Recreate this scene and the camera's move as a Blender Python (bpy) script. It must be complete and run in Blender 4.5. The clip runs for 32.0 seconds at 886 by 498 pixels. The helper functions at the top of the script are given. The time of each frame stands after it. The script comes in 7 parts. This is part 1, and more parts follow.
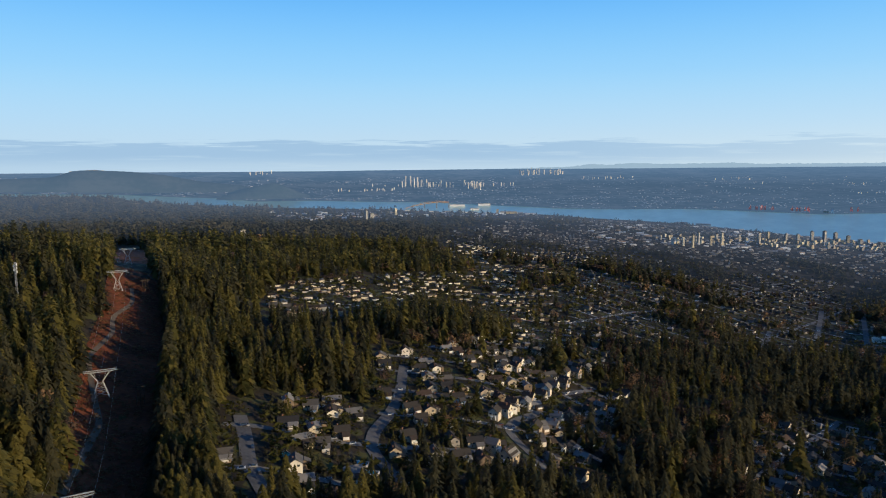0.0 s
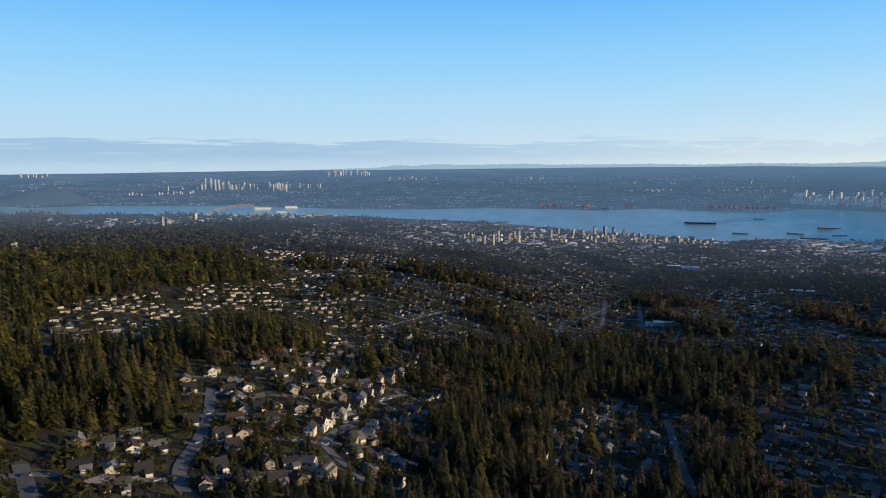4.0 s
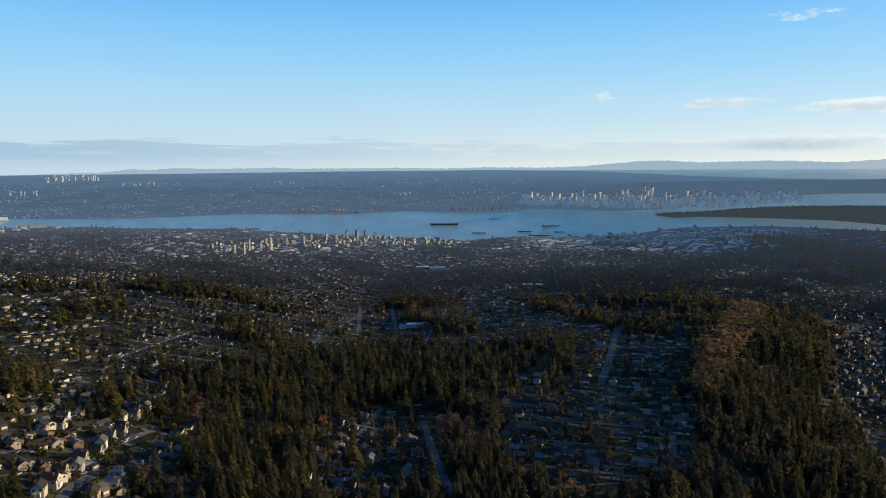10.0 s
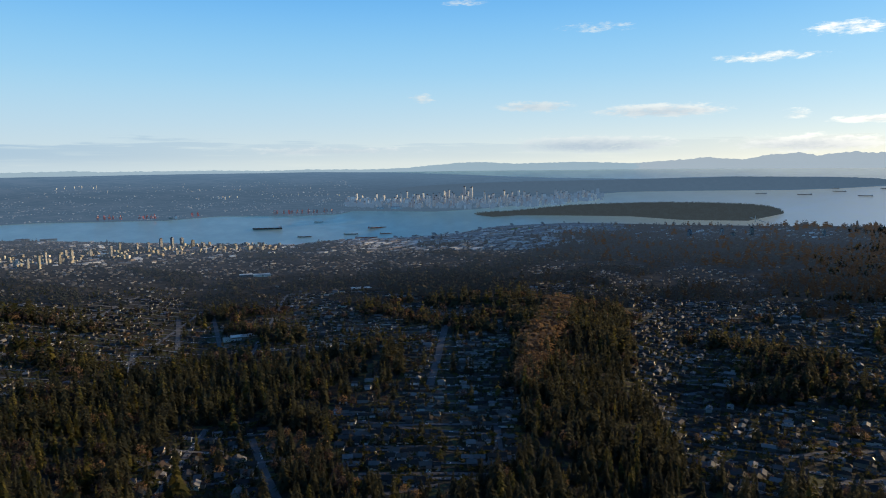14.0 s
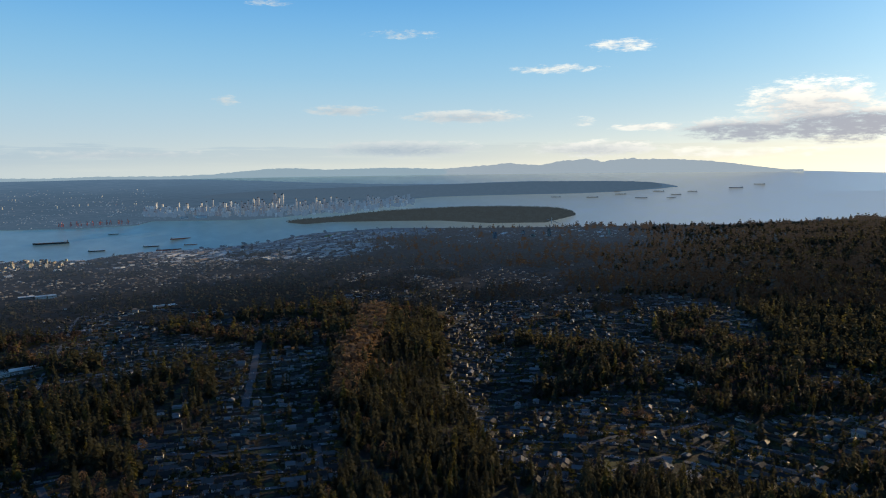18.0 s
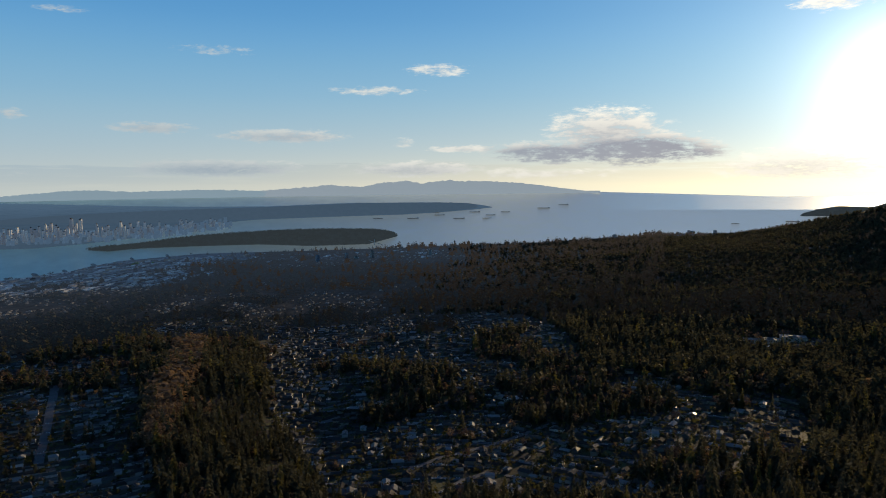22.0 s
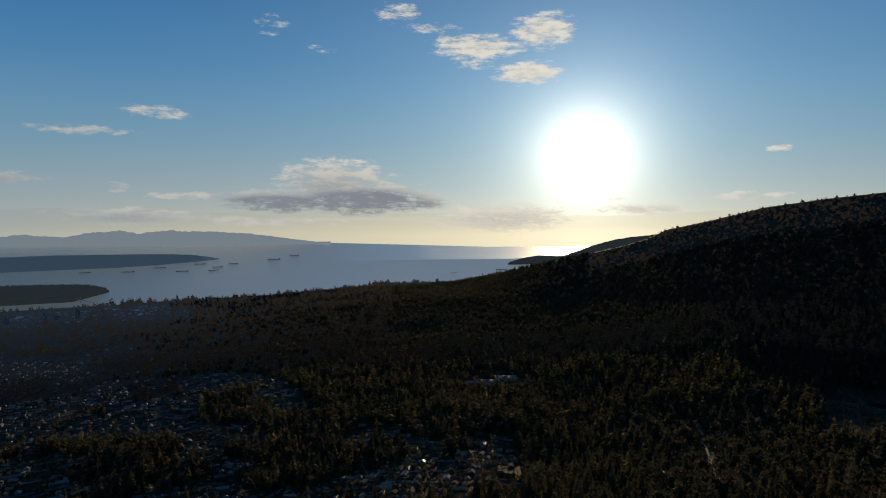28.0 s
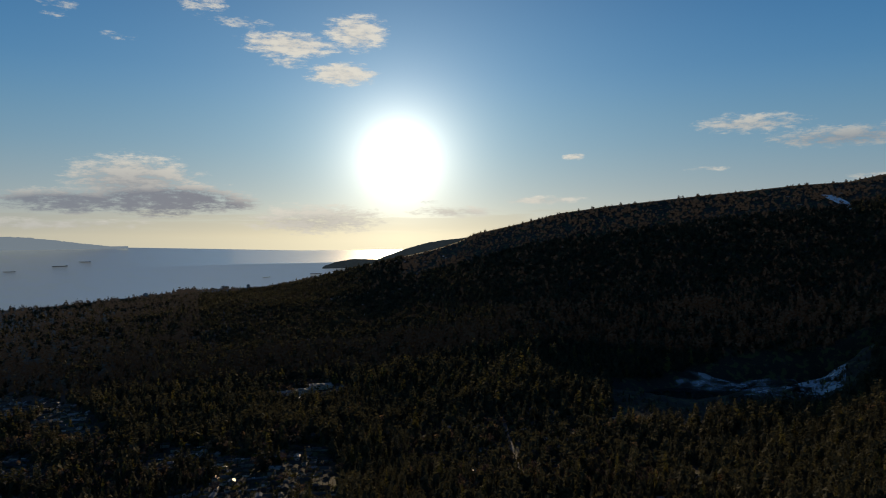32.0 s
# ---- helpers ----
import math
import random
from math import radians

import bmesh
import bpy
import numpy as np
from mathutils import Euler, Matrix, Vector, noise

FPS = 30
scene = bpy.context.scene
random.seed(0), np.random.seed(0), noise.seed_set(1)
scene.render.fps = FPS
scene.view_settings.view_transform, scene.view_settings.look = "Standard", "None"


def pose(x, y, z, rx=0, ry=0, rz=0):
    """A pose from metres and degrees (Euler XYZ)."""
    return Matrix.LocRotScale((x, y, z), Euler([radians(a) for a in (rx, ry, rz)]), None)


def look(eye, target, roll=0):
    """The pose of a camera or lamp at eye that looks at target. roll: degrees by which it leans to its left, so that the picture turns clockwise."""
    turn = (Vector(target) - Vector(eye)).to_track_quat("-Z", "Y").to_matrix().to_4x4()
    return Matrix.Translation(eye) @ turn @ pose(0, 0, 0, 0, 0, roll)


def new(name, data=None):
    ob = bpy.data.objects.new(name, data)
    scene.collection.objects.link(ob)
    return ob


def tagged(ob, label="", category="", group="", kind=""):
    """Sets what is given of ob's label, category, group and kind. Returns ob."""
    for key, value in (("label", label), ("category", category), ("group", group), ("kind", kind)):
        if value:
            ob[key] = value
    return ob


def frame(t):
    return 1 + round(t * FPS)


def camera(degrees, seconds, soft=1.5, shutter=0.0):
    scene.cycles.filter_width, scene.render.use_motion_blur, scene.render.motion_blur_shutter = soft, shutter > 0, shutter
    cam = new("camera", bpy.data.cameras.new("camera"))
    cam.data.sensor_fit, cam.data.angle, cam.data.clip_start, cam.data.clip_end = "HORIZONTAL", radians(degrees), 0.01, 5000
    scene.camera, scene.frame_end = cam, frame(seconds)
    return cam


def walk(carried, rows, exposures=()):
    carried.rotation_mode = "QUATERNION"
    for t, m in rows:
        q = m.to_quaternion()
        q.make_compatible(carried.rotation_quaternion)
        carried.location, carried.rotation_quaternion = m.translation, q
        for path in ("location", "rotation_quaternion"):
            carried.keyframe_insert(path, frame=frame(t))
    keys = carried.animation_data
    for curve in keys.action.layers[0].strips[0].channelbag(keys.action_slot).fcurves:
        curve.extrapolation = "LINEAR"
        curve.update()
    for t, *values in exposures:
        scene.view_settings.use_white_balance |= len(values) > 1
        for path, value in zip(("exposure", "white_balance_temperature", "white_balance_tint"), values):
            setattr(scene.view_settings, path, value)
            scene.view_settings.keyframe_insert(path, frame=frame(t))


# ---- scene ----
# seconds, stops, kelvin, tint
EXPOSURES = [(0, 0.0, 6500, 10), (4, 0.0, 6560, 10), (9, 0.02, 6850, 10), (14, -0.05, 6930, 10), (17, -0.16, 7000, 10), (20, -0.38, 7040, 10), (23, -0.64, 7000, 10), (25.5, -0.92, 6950, 10), (28, -1.18, 6900, 10),
             (32, -1.22, 6920, 10)]
SKY_STRENGTH, SKY_SAT, SKY_BLEND = 0.10, 1.2, 0.96
SKY_TINT = (0.9, 1.0, 1.15)
# elevation and colour of the clear sky
SKY_STEPS = [(0.0, (0.50, 0.68, 0.84)), (3.0, (0.47, 0.71, 0.93)), (7.0, (0.33, 0.69, 1.0)), (13.0, (0.12, 0.49, 1.03)), (22.0, (0.035, 0.24, 0.68)), (34.0, (0.037, 0.108, 0.29)), (58.0, (0.02, 0.064, 0.20))]
CLOUD_FAR, CLOUD_NEAR = (7.6, 8.7, 9.4), (17.4, 16.8, 15.2)
SHADE_FAR, SHADE_NEAR = (4.2, 5.6, 7.2), (4.6, 4.7, 5.8)
BANK_FAR, BANK_NEAR = (3.4, 5.3, 7.4), (12.0, 10.4, 7.4)
SUN_CORE, SUN_HALO, SUN_WIDE = 60.0, 58.0, 8.6
cam = camera(65.03, 32.0, 1.05)

# seconds, eye x, y, z, pan (clockwise from +y), tilt, roll
PATH = [
    (0.0, 0.00, 0.00, 459.99, -0.000, -7.121, -0.186),
    (0.5, -0.08, 0.10, 461.19, 1.988, -7.114, -0.138),
    (1.0, -0.16, 0.19, 462.38, 3.968, -7.129, -0.133),
    (1.5, -0.23, 0.29, 463.57, 5.937, -7.137, -0.091),
    (2.0, -0.31, 0.39, 464.77, 7.906, -7.148, -0.097),
    (2.5, -0.32, 0.28, 466.20, 9.853, -7.168, -0.096),
    (3.0, -0.33, 0.17, 467.62, 11.840, -7.167, -0.113),
    (3.5, -0.34, 0.06, 469.05, 13.822, -7.192, -0.158),
    (5.5, -0.58, -0.52, 474.54, 21.022, -7.194, -0.159),
    (6.0, -0.66, -0.68, 475.89, 22.688, -7.195, -0.152),
    (6.5, -0.77, -0.60, 476.96, 24.341, -7.173, -0.138),
    (7.0, -0.88, -0.53, 478.02, 26.018, -7.163, -0.165),
    (7.5, -0.99, -0.45, 479.08, 27.672, -7.143, -0.161),
    (8.0, -1.11, -0.37, 480.14, 29.335, -7.111, -0.111),
    (8.5, -1.22, -0.17, 481.66, 31.022, -7.110, -0.099),
    (9.0, -1.34, 0.03, 483.17, 32.696, -7.113, -0.092),
    (9.5, -1.45, 0.23, 484.68, 34.365, -7.116, -0.081),
    (10.0, -1.57, 0.43, 486.19, 36.028, -7.117, -0.063),
    (10.5, -1.61, 0.47, 487.26, 37.705, -7.112, -0.058),
    (11.0, -1.65, 0.50, 488.33, 39.393, -7.092, -0.075),
    (11.5, -1.69, 0.54, 489.40, 41.113, -7.087, -0.004),
    (12.0, -1.73, 0.57, 490.47, 42.926, -7.101, -0.101),
    (12.5, -1.70, 0.38, 491.77, 44.781, -7.109, -0.210),
    (13.0, -1.68, 0.19, 493.06, 46.662, -7.100, -0.151),
    (13.5, -1.66, -0.01, 494.35, 48.507, -7.130, -0.198),
    (14.0, -1.64, -0.20, 495.65, 50.340, -7.116, -0.248),
    (14.5, -1.57, -0.29, 496.96, 52.218, -7.126, -0.277),
    (16.5, -1.33, -0.58, 502.58, 60.033, -7.132, -0.327),
    (17.0, -1.32, -0.61, 504.26, 61.966, -7.126, -0.356),
    (17.5, -1.31, -0.64, 505.93, 63.821, -6.984, -0.349),
    (18.0, -1.29, -0.68, 507.61, 65.671, -6.854, -0.343),
    (18.5, -1.34, -0.97, 508.76, 67.532, -6.595, -0.390),
    (19.0, -1.39, -1.26, 509.92, 69.387, -6.406, -0.383),
    (19.5, -1.43, -1.55, 511.07, 71.221, -6.222, -0.355),
    (20.0, -1.48, -1.84, 512.23, 73.021, -6.168, -0.400),
    (20.5, -1.53, -1.82, 513.74, 74.841, -6.180, -0.381),
    (21.0, -1.58, -1.81, 515.24, 76.637, -5.878, -0.330),
    (21.5, -1.63, -1.80, 516.75, 78.445, -5.508, -0.296),
    (22.0, -1.68, -1.78, 518.26, 80.236, -5.290, -0.325),
    (22.5, -1.60, -1.77, 519.64, 82.012, -5.295, -0.336),
    (23.0, -1.52, -1.76, 521.02, 83.848, -5.133, -0.267),
    (23.5, -1.44, -1.76, 522.40, 85.709, -4.716, -0.335),
    (24.0, -1.36, -1.75, 523.78, 87.549, -4.311, -0.315),
    (24.5, -1.06, -1.74, 524.76, 89.401, -3.899, -0.297),
    (25.0, -0.76, -1.73, 525.75, 91.241, -3.481, -0.274),
    (25.5, -0.46, -1.72, 526.73, 93.085, -3.075, -0.289),
    (27.5, 1.02, -1.87, 529.43, 100.340, -1.650, -0.078),
    (28.0, 1.42, -1.92, 530.00, 102.167, -1.320, -0.046),
    (28.5, 1.67, -2.34, 531.10, 104.019, -1.241, -0.095),
    (29.0, 1.93, -2.76, 532.21, 105.914, -1.214, -0.117),
    (29.5, 2.19, -3.18, 533.31, 107.791, -1.202, -0.075),
    (30.0, 2.44, -3.59, 534.41, 109.660, -1.233, -0.016),
    (30.5, 2.65, -4.03, 535.57, 111.543, -1.224, -0.000),
    (31.0, 2.86, -4.46, 536.73, 113.415, -1.211, 0.048),
    (31.5, 3.07, -4.89, 537.89, 115.326, -1.191, -0.010),
    (32.0, 3.28, -5.32, 539.05, 117.313, -1.174, -0.144),
]


def aim(x, y, z, pan, tilt, roll):
    a, e = radians(pan), radians(tilt)
    way = Vector((math.sin(a) * math.cos(e), math.cos(a) * math.cos(e), math.sin(e)))
    return look((x, y, z), Vector((x, y, z)) + way * 100, roll)


walk(cam, [(row[0], aim(*row[1:])) for row in PATH], EXPOSURES)

# ---- sky and sun ----
SUN_AZ, SUN_EL = 113.8, 6.3
sun_dir = Vector((math.sin(radians(SUN_AZ)) * math.cos(radians(SUN_EL)),
                  math.cos(radians(SUN_AZ)) * math.cos(radians(SUN_EL)), math.sin(radians(SUN_EL))))
sun = new("sun", bpy.data.lights.new("sun", "SUN"))
sun.data.energy, sun.data.angle, sun.data.color = 5.0, radians(0.53), (1.0, 0.76, 0.44)
sun.matrix_world = pose(0, 0, 3000, 90 - SUN_EL - 3.2, 0, 180 - SUN_AZ)


class Nodes:
    """Short hand for node trees."""

    def __init__(self, tree):
        self.t = tree

    def n(self, kind, **kw):
        node = self.t.nodes.new(kind)
        for k, v in kw.items():
            if k == "op":
                node.operation = v
            elif k == "blend":
                node.blend_type = v
            elif k == "data":
                node.data_type = v
        return node

    def link(self, a, b):
        self.t.links.new(a, b)

    def put(self, sock, v):
        if isinstance(v, (int, float)):
            sock.default_value = v
        elif isinstance(v, (tuple, list)):
            sock.default_value = (*v, 1.0) if len(v) == 3 and sock.type == "RGBA" else v
        else:
            self.link(v, sock)

    def math(self, op, a, b=0.0, c=None, clamp=False):
        m = self.n("ShaderNodeMath", op=op)
        m.use_clamp = clamp
        self.put(m.inputs[0], a)
        self.put(m.inputs[1], b)
        if c is not None:
            self.put(m.inputs[2], c)
        return m.outputs[0]

    def mix(self, f, a, b, blend="MIX"):
        m = self.n("ShaderNodeMix", data="RGBA", blend=blend)
        self.put(m.inputs[0], f)
        self.put(m.inputs[6], a)
        self.put(m.inputs[7], b)
        return m.outputs[2]

    def step(self, v, lo, hi, a=0.0, b=1.0):
        m = self.n("ShaderNodeMapRange")
        m.interpolation_type = "SMOOTHSTEP"
        self.put(m.inputs[0], v)
        for i, x in enumerate((lo, hi, a, b)):
            self.put(m.inputs[i + 1], x)
        return m.outputs[0]

    def noise(self, vec, scale, detail=4.0, rough=0.55, dim="3D"):
        m = self.n("ShaderNodeTexNoise")
        m.noise_dimensions = dim
        if vec is not None:
            self.link(vec, m.inputs["Vector"])
        m.inputs["Scale"].default_value = scale
        m.inputs["Detail"].default_value = detail
        m.inputs["Roughness"].default_value = rough
        return m.outputs["Fac"]


world = bpy.data.worlds.new("sky")
scene.world = world
world.use_nodes = True
W = Nodes(world.node_tree)
bg = world.node_tree.nodes["Background"]
co = W.n("ShaderNodeTexCoord").outputs["Generated"]
sky = W.n("ShaderNodeTexSky")
sky.sky_type = "NISHITA"
sky.sun_disc = False
sky.sun_elevation, sky.sun_rotation = radians(SUN_EL + 6), radians(SUN_AZ)
sky.altitude, sky.air_density, sky.dust_density, sky.ozone_density = 400, 1.0, 0.6, 1.6
sep = W.n("ShaderNodeSeparateXYZ")
W.link(co, sep.inputs[0])
az = W.math("MULTIPLY", W.math("ARCTAN2", sep.outputs[0], sep.outputs[1]), 57.29578)
el = W.math("MULTIPLY", W.math("ARCSINE", sep.outputs[2]), 57.29578)
flat = W.n("ShaderNodeCombineXYZ")
W.put(flat.inputs[0], az)
W.put(flat.inputs[1], W.math("MULTIPLY", el, 3.2))
puff = W.noise(flat.outputs[0], 0.62, 8.0, 0.62)
fine = W.noise(flat.outputs[0], 2.4, 6.0, 0.65)
streak = W.n("ShaderNodeCombineXYZ")
W.put(streak.inputs[0], W.math("MULTIPLY", az, 0.22))
W.put(streak.inputs[1], W.math("MULTIPLY", el, 4.0))
wisp = W.noise(streak.outputs[0], 0.55, 7.0, 0.6)
# drifting clouds: azimuth, elevation, half width, half height, thickness, darkness of the base
CLOUDS = [(105.0, 14.9, 3.9, 1.0, 1.35, 0), (110.3, 16.0, 2.6, 1.4, 1.35, 0), (109.2, 12.8, 2.9, 0.9, 1.4, 0), (98.6, 17.4, 2.2, 0.8, 0.8, 0), (104.8, 13.6, 1.6, 0.5, 0.9, 0),
          (101.0, 16.3, 2.4, 0.4, 0.8, 0), (88.4, 16.1, 1.4, 0.8, 0.6, 0), (92.5, 14.6, 1.2, 0.35, 0.6, 0), (80.0, 9.15, 2.8, 0.55, 1.0, 0), (75.0, 7.5, 4.0, 0.38, 1.0, 0),
          (62.6, 10.3, 3.0, 0.36, 0.9, 0), (52.3, 12.4, 2.0, 0.25, 0.8, 0), (48.6, 5.1, 1.2, 0.42, 0.9, 0.3), (57.8, 4.4, 3.0, 0.45, 1.3, 0.4), (67.6, 3.9, 5.0, 0.55, 1.35, 0.5),
          (77.0, 3.4, 1.0, 0.4, 0.9, 0.2), (82.0, 2.9, 3.0, 0.3, 1.3, 0.2), (62.4, 1.4, 6.5, 0.7, 1.4, 0.7), (41.0, 0.95, 8.0, 0.35, 1.0, 0.6), (78.0, 1.3, 5.5, 0.65, 1.35, 0.5),
          (128.0, 6.2, 0.9, 0.32, 1.2, 0), (141.0, 8.3, 4.0, 0.75, 1.1, 0.3), (147.5, 7.0, 5.5, 0.8, 1.1, 0.8), (138.4, 5.0, 1.8, 0.22, 0.9, 0), (149.4, 4.0, 2.2, 0.3, 1.0, 0),
          (93.4, 4.2, 4.8, 1.9, 1.35, 0.55), (89.0, 2.6, 5.2, 1.0, 1.3, 1.6), (95.5, 2.9, 5.6, 1.5, 1.4, 1.5), (100.3, 2.6, 2.6, 0.9, 1.1, 1.2), (92.0, 5.0, 3.4, 0.6, 0.9, 0),
          (107.0, 1.3, 6.0, 1.3, 1.2, 0.35), (118.5, 1.9, 4.0, 0.5, 1.0, 0.4), (125.5, 2.8, 3.6, 0.35, 1.0, 0.2), (88.0, 0.9, 8.0, 0.45, 0.9, 0.3), (116.1, 2.7, 1.0, 0.16, 1.0, 0.4)]
total, under = None, None
for ca, ce, wa, we, k, dark in CLOUDS:
    dx = W.math("DIVIDE", W.math("SUBTRACT", az, ca), wa * 1.25)
    dy = W.math("DIVIDE", W.math("SUBTRACT", el, ce), we * 1.3)
    d = W.math("ADD", W.math("MULTIPLY", dx, dx), W.math("MULTIPLY", dy, dy))
    one = W.math("MULTIPLY", W.math("SUBTRACT", 1.0, d, clamp=True), k)
    total = one if total is None else W.math("MAXIMUM", total, one)
    if dark:
        low = W.math("MULTIPLY", W.math("MULTIPLY", one, dark), W.step(dy, 1.0, -0.5))
        under = low if under is None else W.math("MAXIMUM", under, low)
rag = W.math("ADD", W.math("MULTIPLY", W.math("SUBTRACT", puff, 0.5), 3.0), W.math("MULTIPLY", W.math("SUBTRACT", fine, 0.5), 1.3))
cover = W.step(W.math("ADD", total, rag), 0.32, 1.35)
cover = W.math("MULTIPLY", cover, W.step(total, 0.0, 0.3))
# low bank along the horizon
edge = W.math("SUBTRACT", W.math("ADD", 1.6, W.math("MULTIPLY", W.math("SUBTRACT", wisp, 0.5), 3.4)), el)
bank = W.math("MULTIPLY", W.step(edge, -0.12, 0.3), W.step(wisp, 0.30, 0.5, 0.55, 1.0))
bank = W.math("MULTIPLY", bank, W.math("MULTIPLY", W.step(el, -0.6, 0.7, 0.35, 1.0), W.step(az, 0.0, 45.0, 1.0, 0.3)))
dot = W.n("ShaderNodeVectorMath")
dot.operation = "DOT_PRODUCT"
W.link(co, dot.inputs[0])
dot.inputs[1].default_value = sun_dir
ang = W.math("MULTIPLY", W.math("ARCCOSINE", dot.outputs["Value"]), 57.29578)
near = W.step(ang, 60.0, 4.0)
ramp = W.n("ShaderNodeValToRGB")
ramp.color_ramp.interpolation = "B_SPLINE"
for i, (e, c) in enumerate(SKY_STEPS):
    k = ramp.color_ramp.elements[i] if i < 2 else ramp.color_ramp.elements.new(1.0)
    k.position = e / 60
    k.color = (*c, 1)
W.link(W.math("DIVIDE", el, 60.0, clamp=True), ramp.inputs[0])
clear = W.mix(1.0, ramp.outputs[0], (10.0, 10.0, 10.0), "MULTIPLY")
tone = W.n("ShaderNodeHueSaturation")
W.link(sky.outputs[0], tone.inputs["Color"])
tone.inputs["Saturation"].default_value = SKY_SAT
base = W.mix(SKY_BLEND, W.mix(1.0, tone.outputs[0], SKY_TINT, "MULTIPLY"), clear)
lit = W.mix(near, CLOUD_FAR, CLOUD_NEAR)
shade = W.mix(W.math("MULTIPLY", W.math("ADD", under, W.math("MULTIPLY", W.step(puff, 0.6, 0.4), 0.25)), 0.85, clamp=True), lit, W.mix(near, SHADE_FAR, SHADE_NEAR))
# the sun itself with its aureole
glow = W.math("ADD", W.math("MULTIPLY", W.step(ang, 2.5, 0.9), SUN_CORE),
              W.math("MULTIPLY", W.math("POWER", 2.718, W.math("MULTIPLY", ang, -0.45)), SUN_HALO))
wide_glow = W.math("MULTIPLY", W.math("POWER", 2.718, W.math("MULTIPLY", ang, -0.088)), SUN_WIDE)
gcol = W.mix(1.0, W.mix(1.0, (1.0, 0.94, 0.80), glow, "MULTIPLY"), W.mix(1.0, (0.66, 0.92, 1.0), wide_glow, "MULTIPLY"), "ADD")
base = W.mix(1.0, base, gcol, "ADD")
# warm air low under the sun
low_air = W.math("MULTIPLY", W.math("POWER", 2.718, W.math("MULTIPLY", W.math("MAXIMUM", el, 0.0), -0.36)), W.math("POWER", 2.718, W.math("MULTIPLY", W.math("ABSOLUTE", W.math("SUBTRACT", az, SUN_AZ)), -0.023)))
base = W.mix(1.0, base, W.mix(1.0, (13.0, 9.0, 2.2), low_air, "MULTIPLY"), "ADD")
# clouds stand before the glow
base = W.mix(W.math("MULTIPLY", bank, 0.85), base, W.mix(near, BANK_FAR, BANK_NEAR))
base = W.mix(W.math("MULTIPLY", cover, 0.9), base, shade)
W.link(base, bg.inputs["Color"])
bg.inputs["Strength"].default_value = SKY_STRENGTH

# ---- materials ----
def material(name, build, rough=0.9, spec=0.25, metal=0.0):
    m = bpy.data.materials.new(name)
    m.use_nodes = True
    g = Nodes(m.node_tree)
    bsdf = m.node_tree.nodes["Principled BSDF"]
    bsdf.inputs["Roughness"].default_value = rough
    bsdf.inputs["Specular IOR Level"].default_value = spec
    bsdf.inputs["Metallic"].default_value = metal
    build(g, bsdf)
    return m


def place(g):
    return g.n("ShaderNodeNewGeometry").outputs["Position"]


def bumped(g, bsdf, height, strength, dist):
    b = g.n("ShaderNodeBump")
    g.link(height, b.inputs["Height"])
    b.inputs["Strength"].default_value = strength
    b.inputs["Distance"].default_value = dist
    g.link(b.outputs[0], bsdf.inputs["Normal"])


def two_tone(a, b, small, large, bump=0.0, dist=0.1):
    """Colour between a and b by grain of two sizes, given as scales per metre."""
    def build(g, bsdf):
        p = place(g)
        f = g.math("ADD", g.math("MULTIPLY", g.noise(p, large, 3), 0.6), g.math("MULTIPLY", g.noise(p, small, 3), 0.5))
        g.link(g.mix(g.step(f, 0.35, 0.75), a, b), bsdf.inputs["Base Color"])
        if bump:
            bumped(g, bsdf, g.noise(p, small, 4), bump, dist)
    return build


def by_island(colours, small=0.4):
    """One of the colours for each loose piece of the mesh, with a little grain."""
    def build(g, bsdf):
        r = g.n("ShaderNodeValToRGB")
        r.color_ramp.interpolation = "CONSTANT"
        for i, c in enumerate(colours):
            e = r.color_ramp.elements[0] if i == 0 else r.color_ramp.elements.new(i / len(colours))
            e.color = (*c, 1)
        if len(r.color_ramp.elements) > len(colours):
            r.color_ramp.elements.remove(r.color_ramp.elements[-1])
        geo = g.n("ShaderNodeNewGeometry")
        g.link(geo.outputs["Random Per Island"], r.inputs[0])
        n = g.noise(geo.outputs["Position"], small, 3)
        g.link(g.mix(g.math("MULTIPLY", n, 0.5), r.outputs[0], (0.55, 0.53, 0.5), "MULTIPLY"), bsdf.inputs["Base Color"])
    return build


def shingles(colours):
    """Roofs: most dull, every fourth one smooth metal or wet."""
    def build(g, bsdf):
        by_island(colours)(g, bsdf)
        own = g.math("FRACT", g.math("MULTIPLY", g.n("ShaderNodeNewGeometry").outputs["Random Per Island"], 7.31))
        g.link(g.step(own, 0.70, 0.80, 0.85, 0.48), bsdf.inputs["Roughness"])
        g.link(g.step(own, 0.70, 0.80, 0.12, 0.45), bsdf.inputs["Specular IOR Level"])
    return build


def by_object(colours, small=0.4):
    def build(g, bsdf):
        r = g.n("ShaderNodeValToRGB")
        r.color_ramp.interpolation = "CONSTANT"
        for i, c in enumerate(colours):
            e = r.color_ramp.elements[0] if i == 0 else r.color_ramp.elements.new(i / len(colours))
            e.color = (*c, 1)
        if len(r.color_ramp.elements) > len(colours):
            r.color_ramp.elements.remove(r.color_ramp.elements[-1])
        g.link(g.n("ShaderNodeObjectInfo").outputs["Random"], r.inputs[0])
        n = g.noise(place(g), small, 3)
        g.link(g.mix(g.math("MULTIPLY", n, 0.5), r.outputs[0], (0.55, 0.53, 0.5), "MULTIPLY"), bsdf.inputs["Base Color"])
    return build


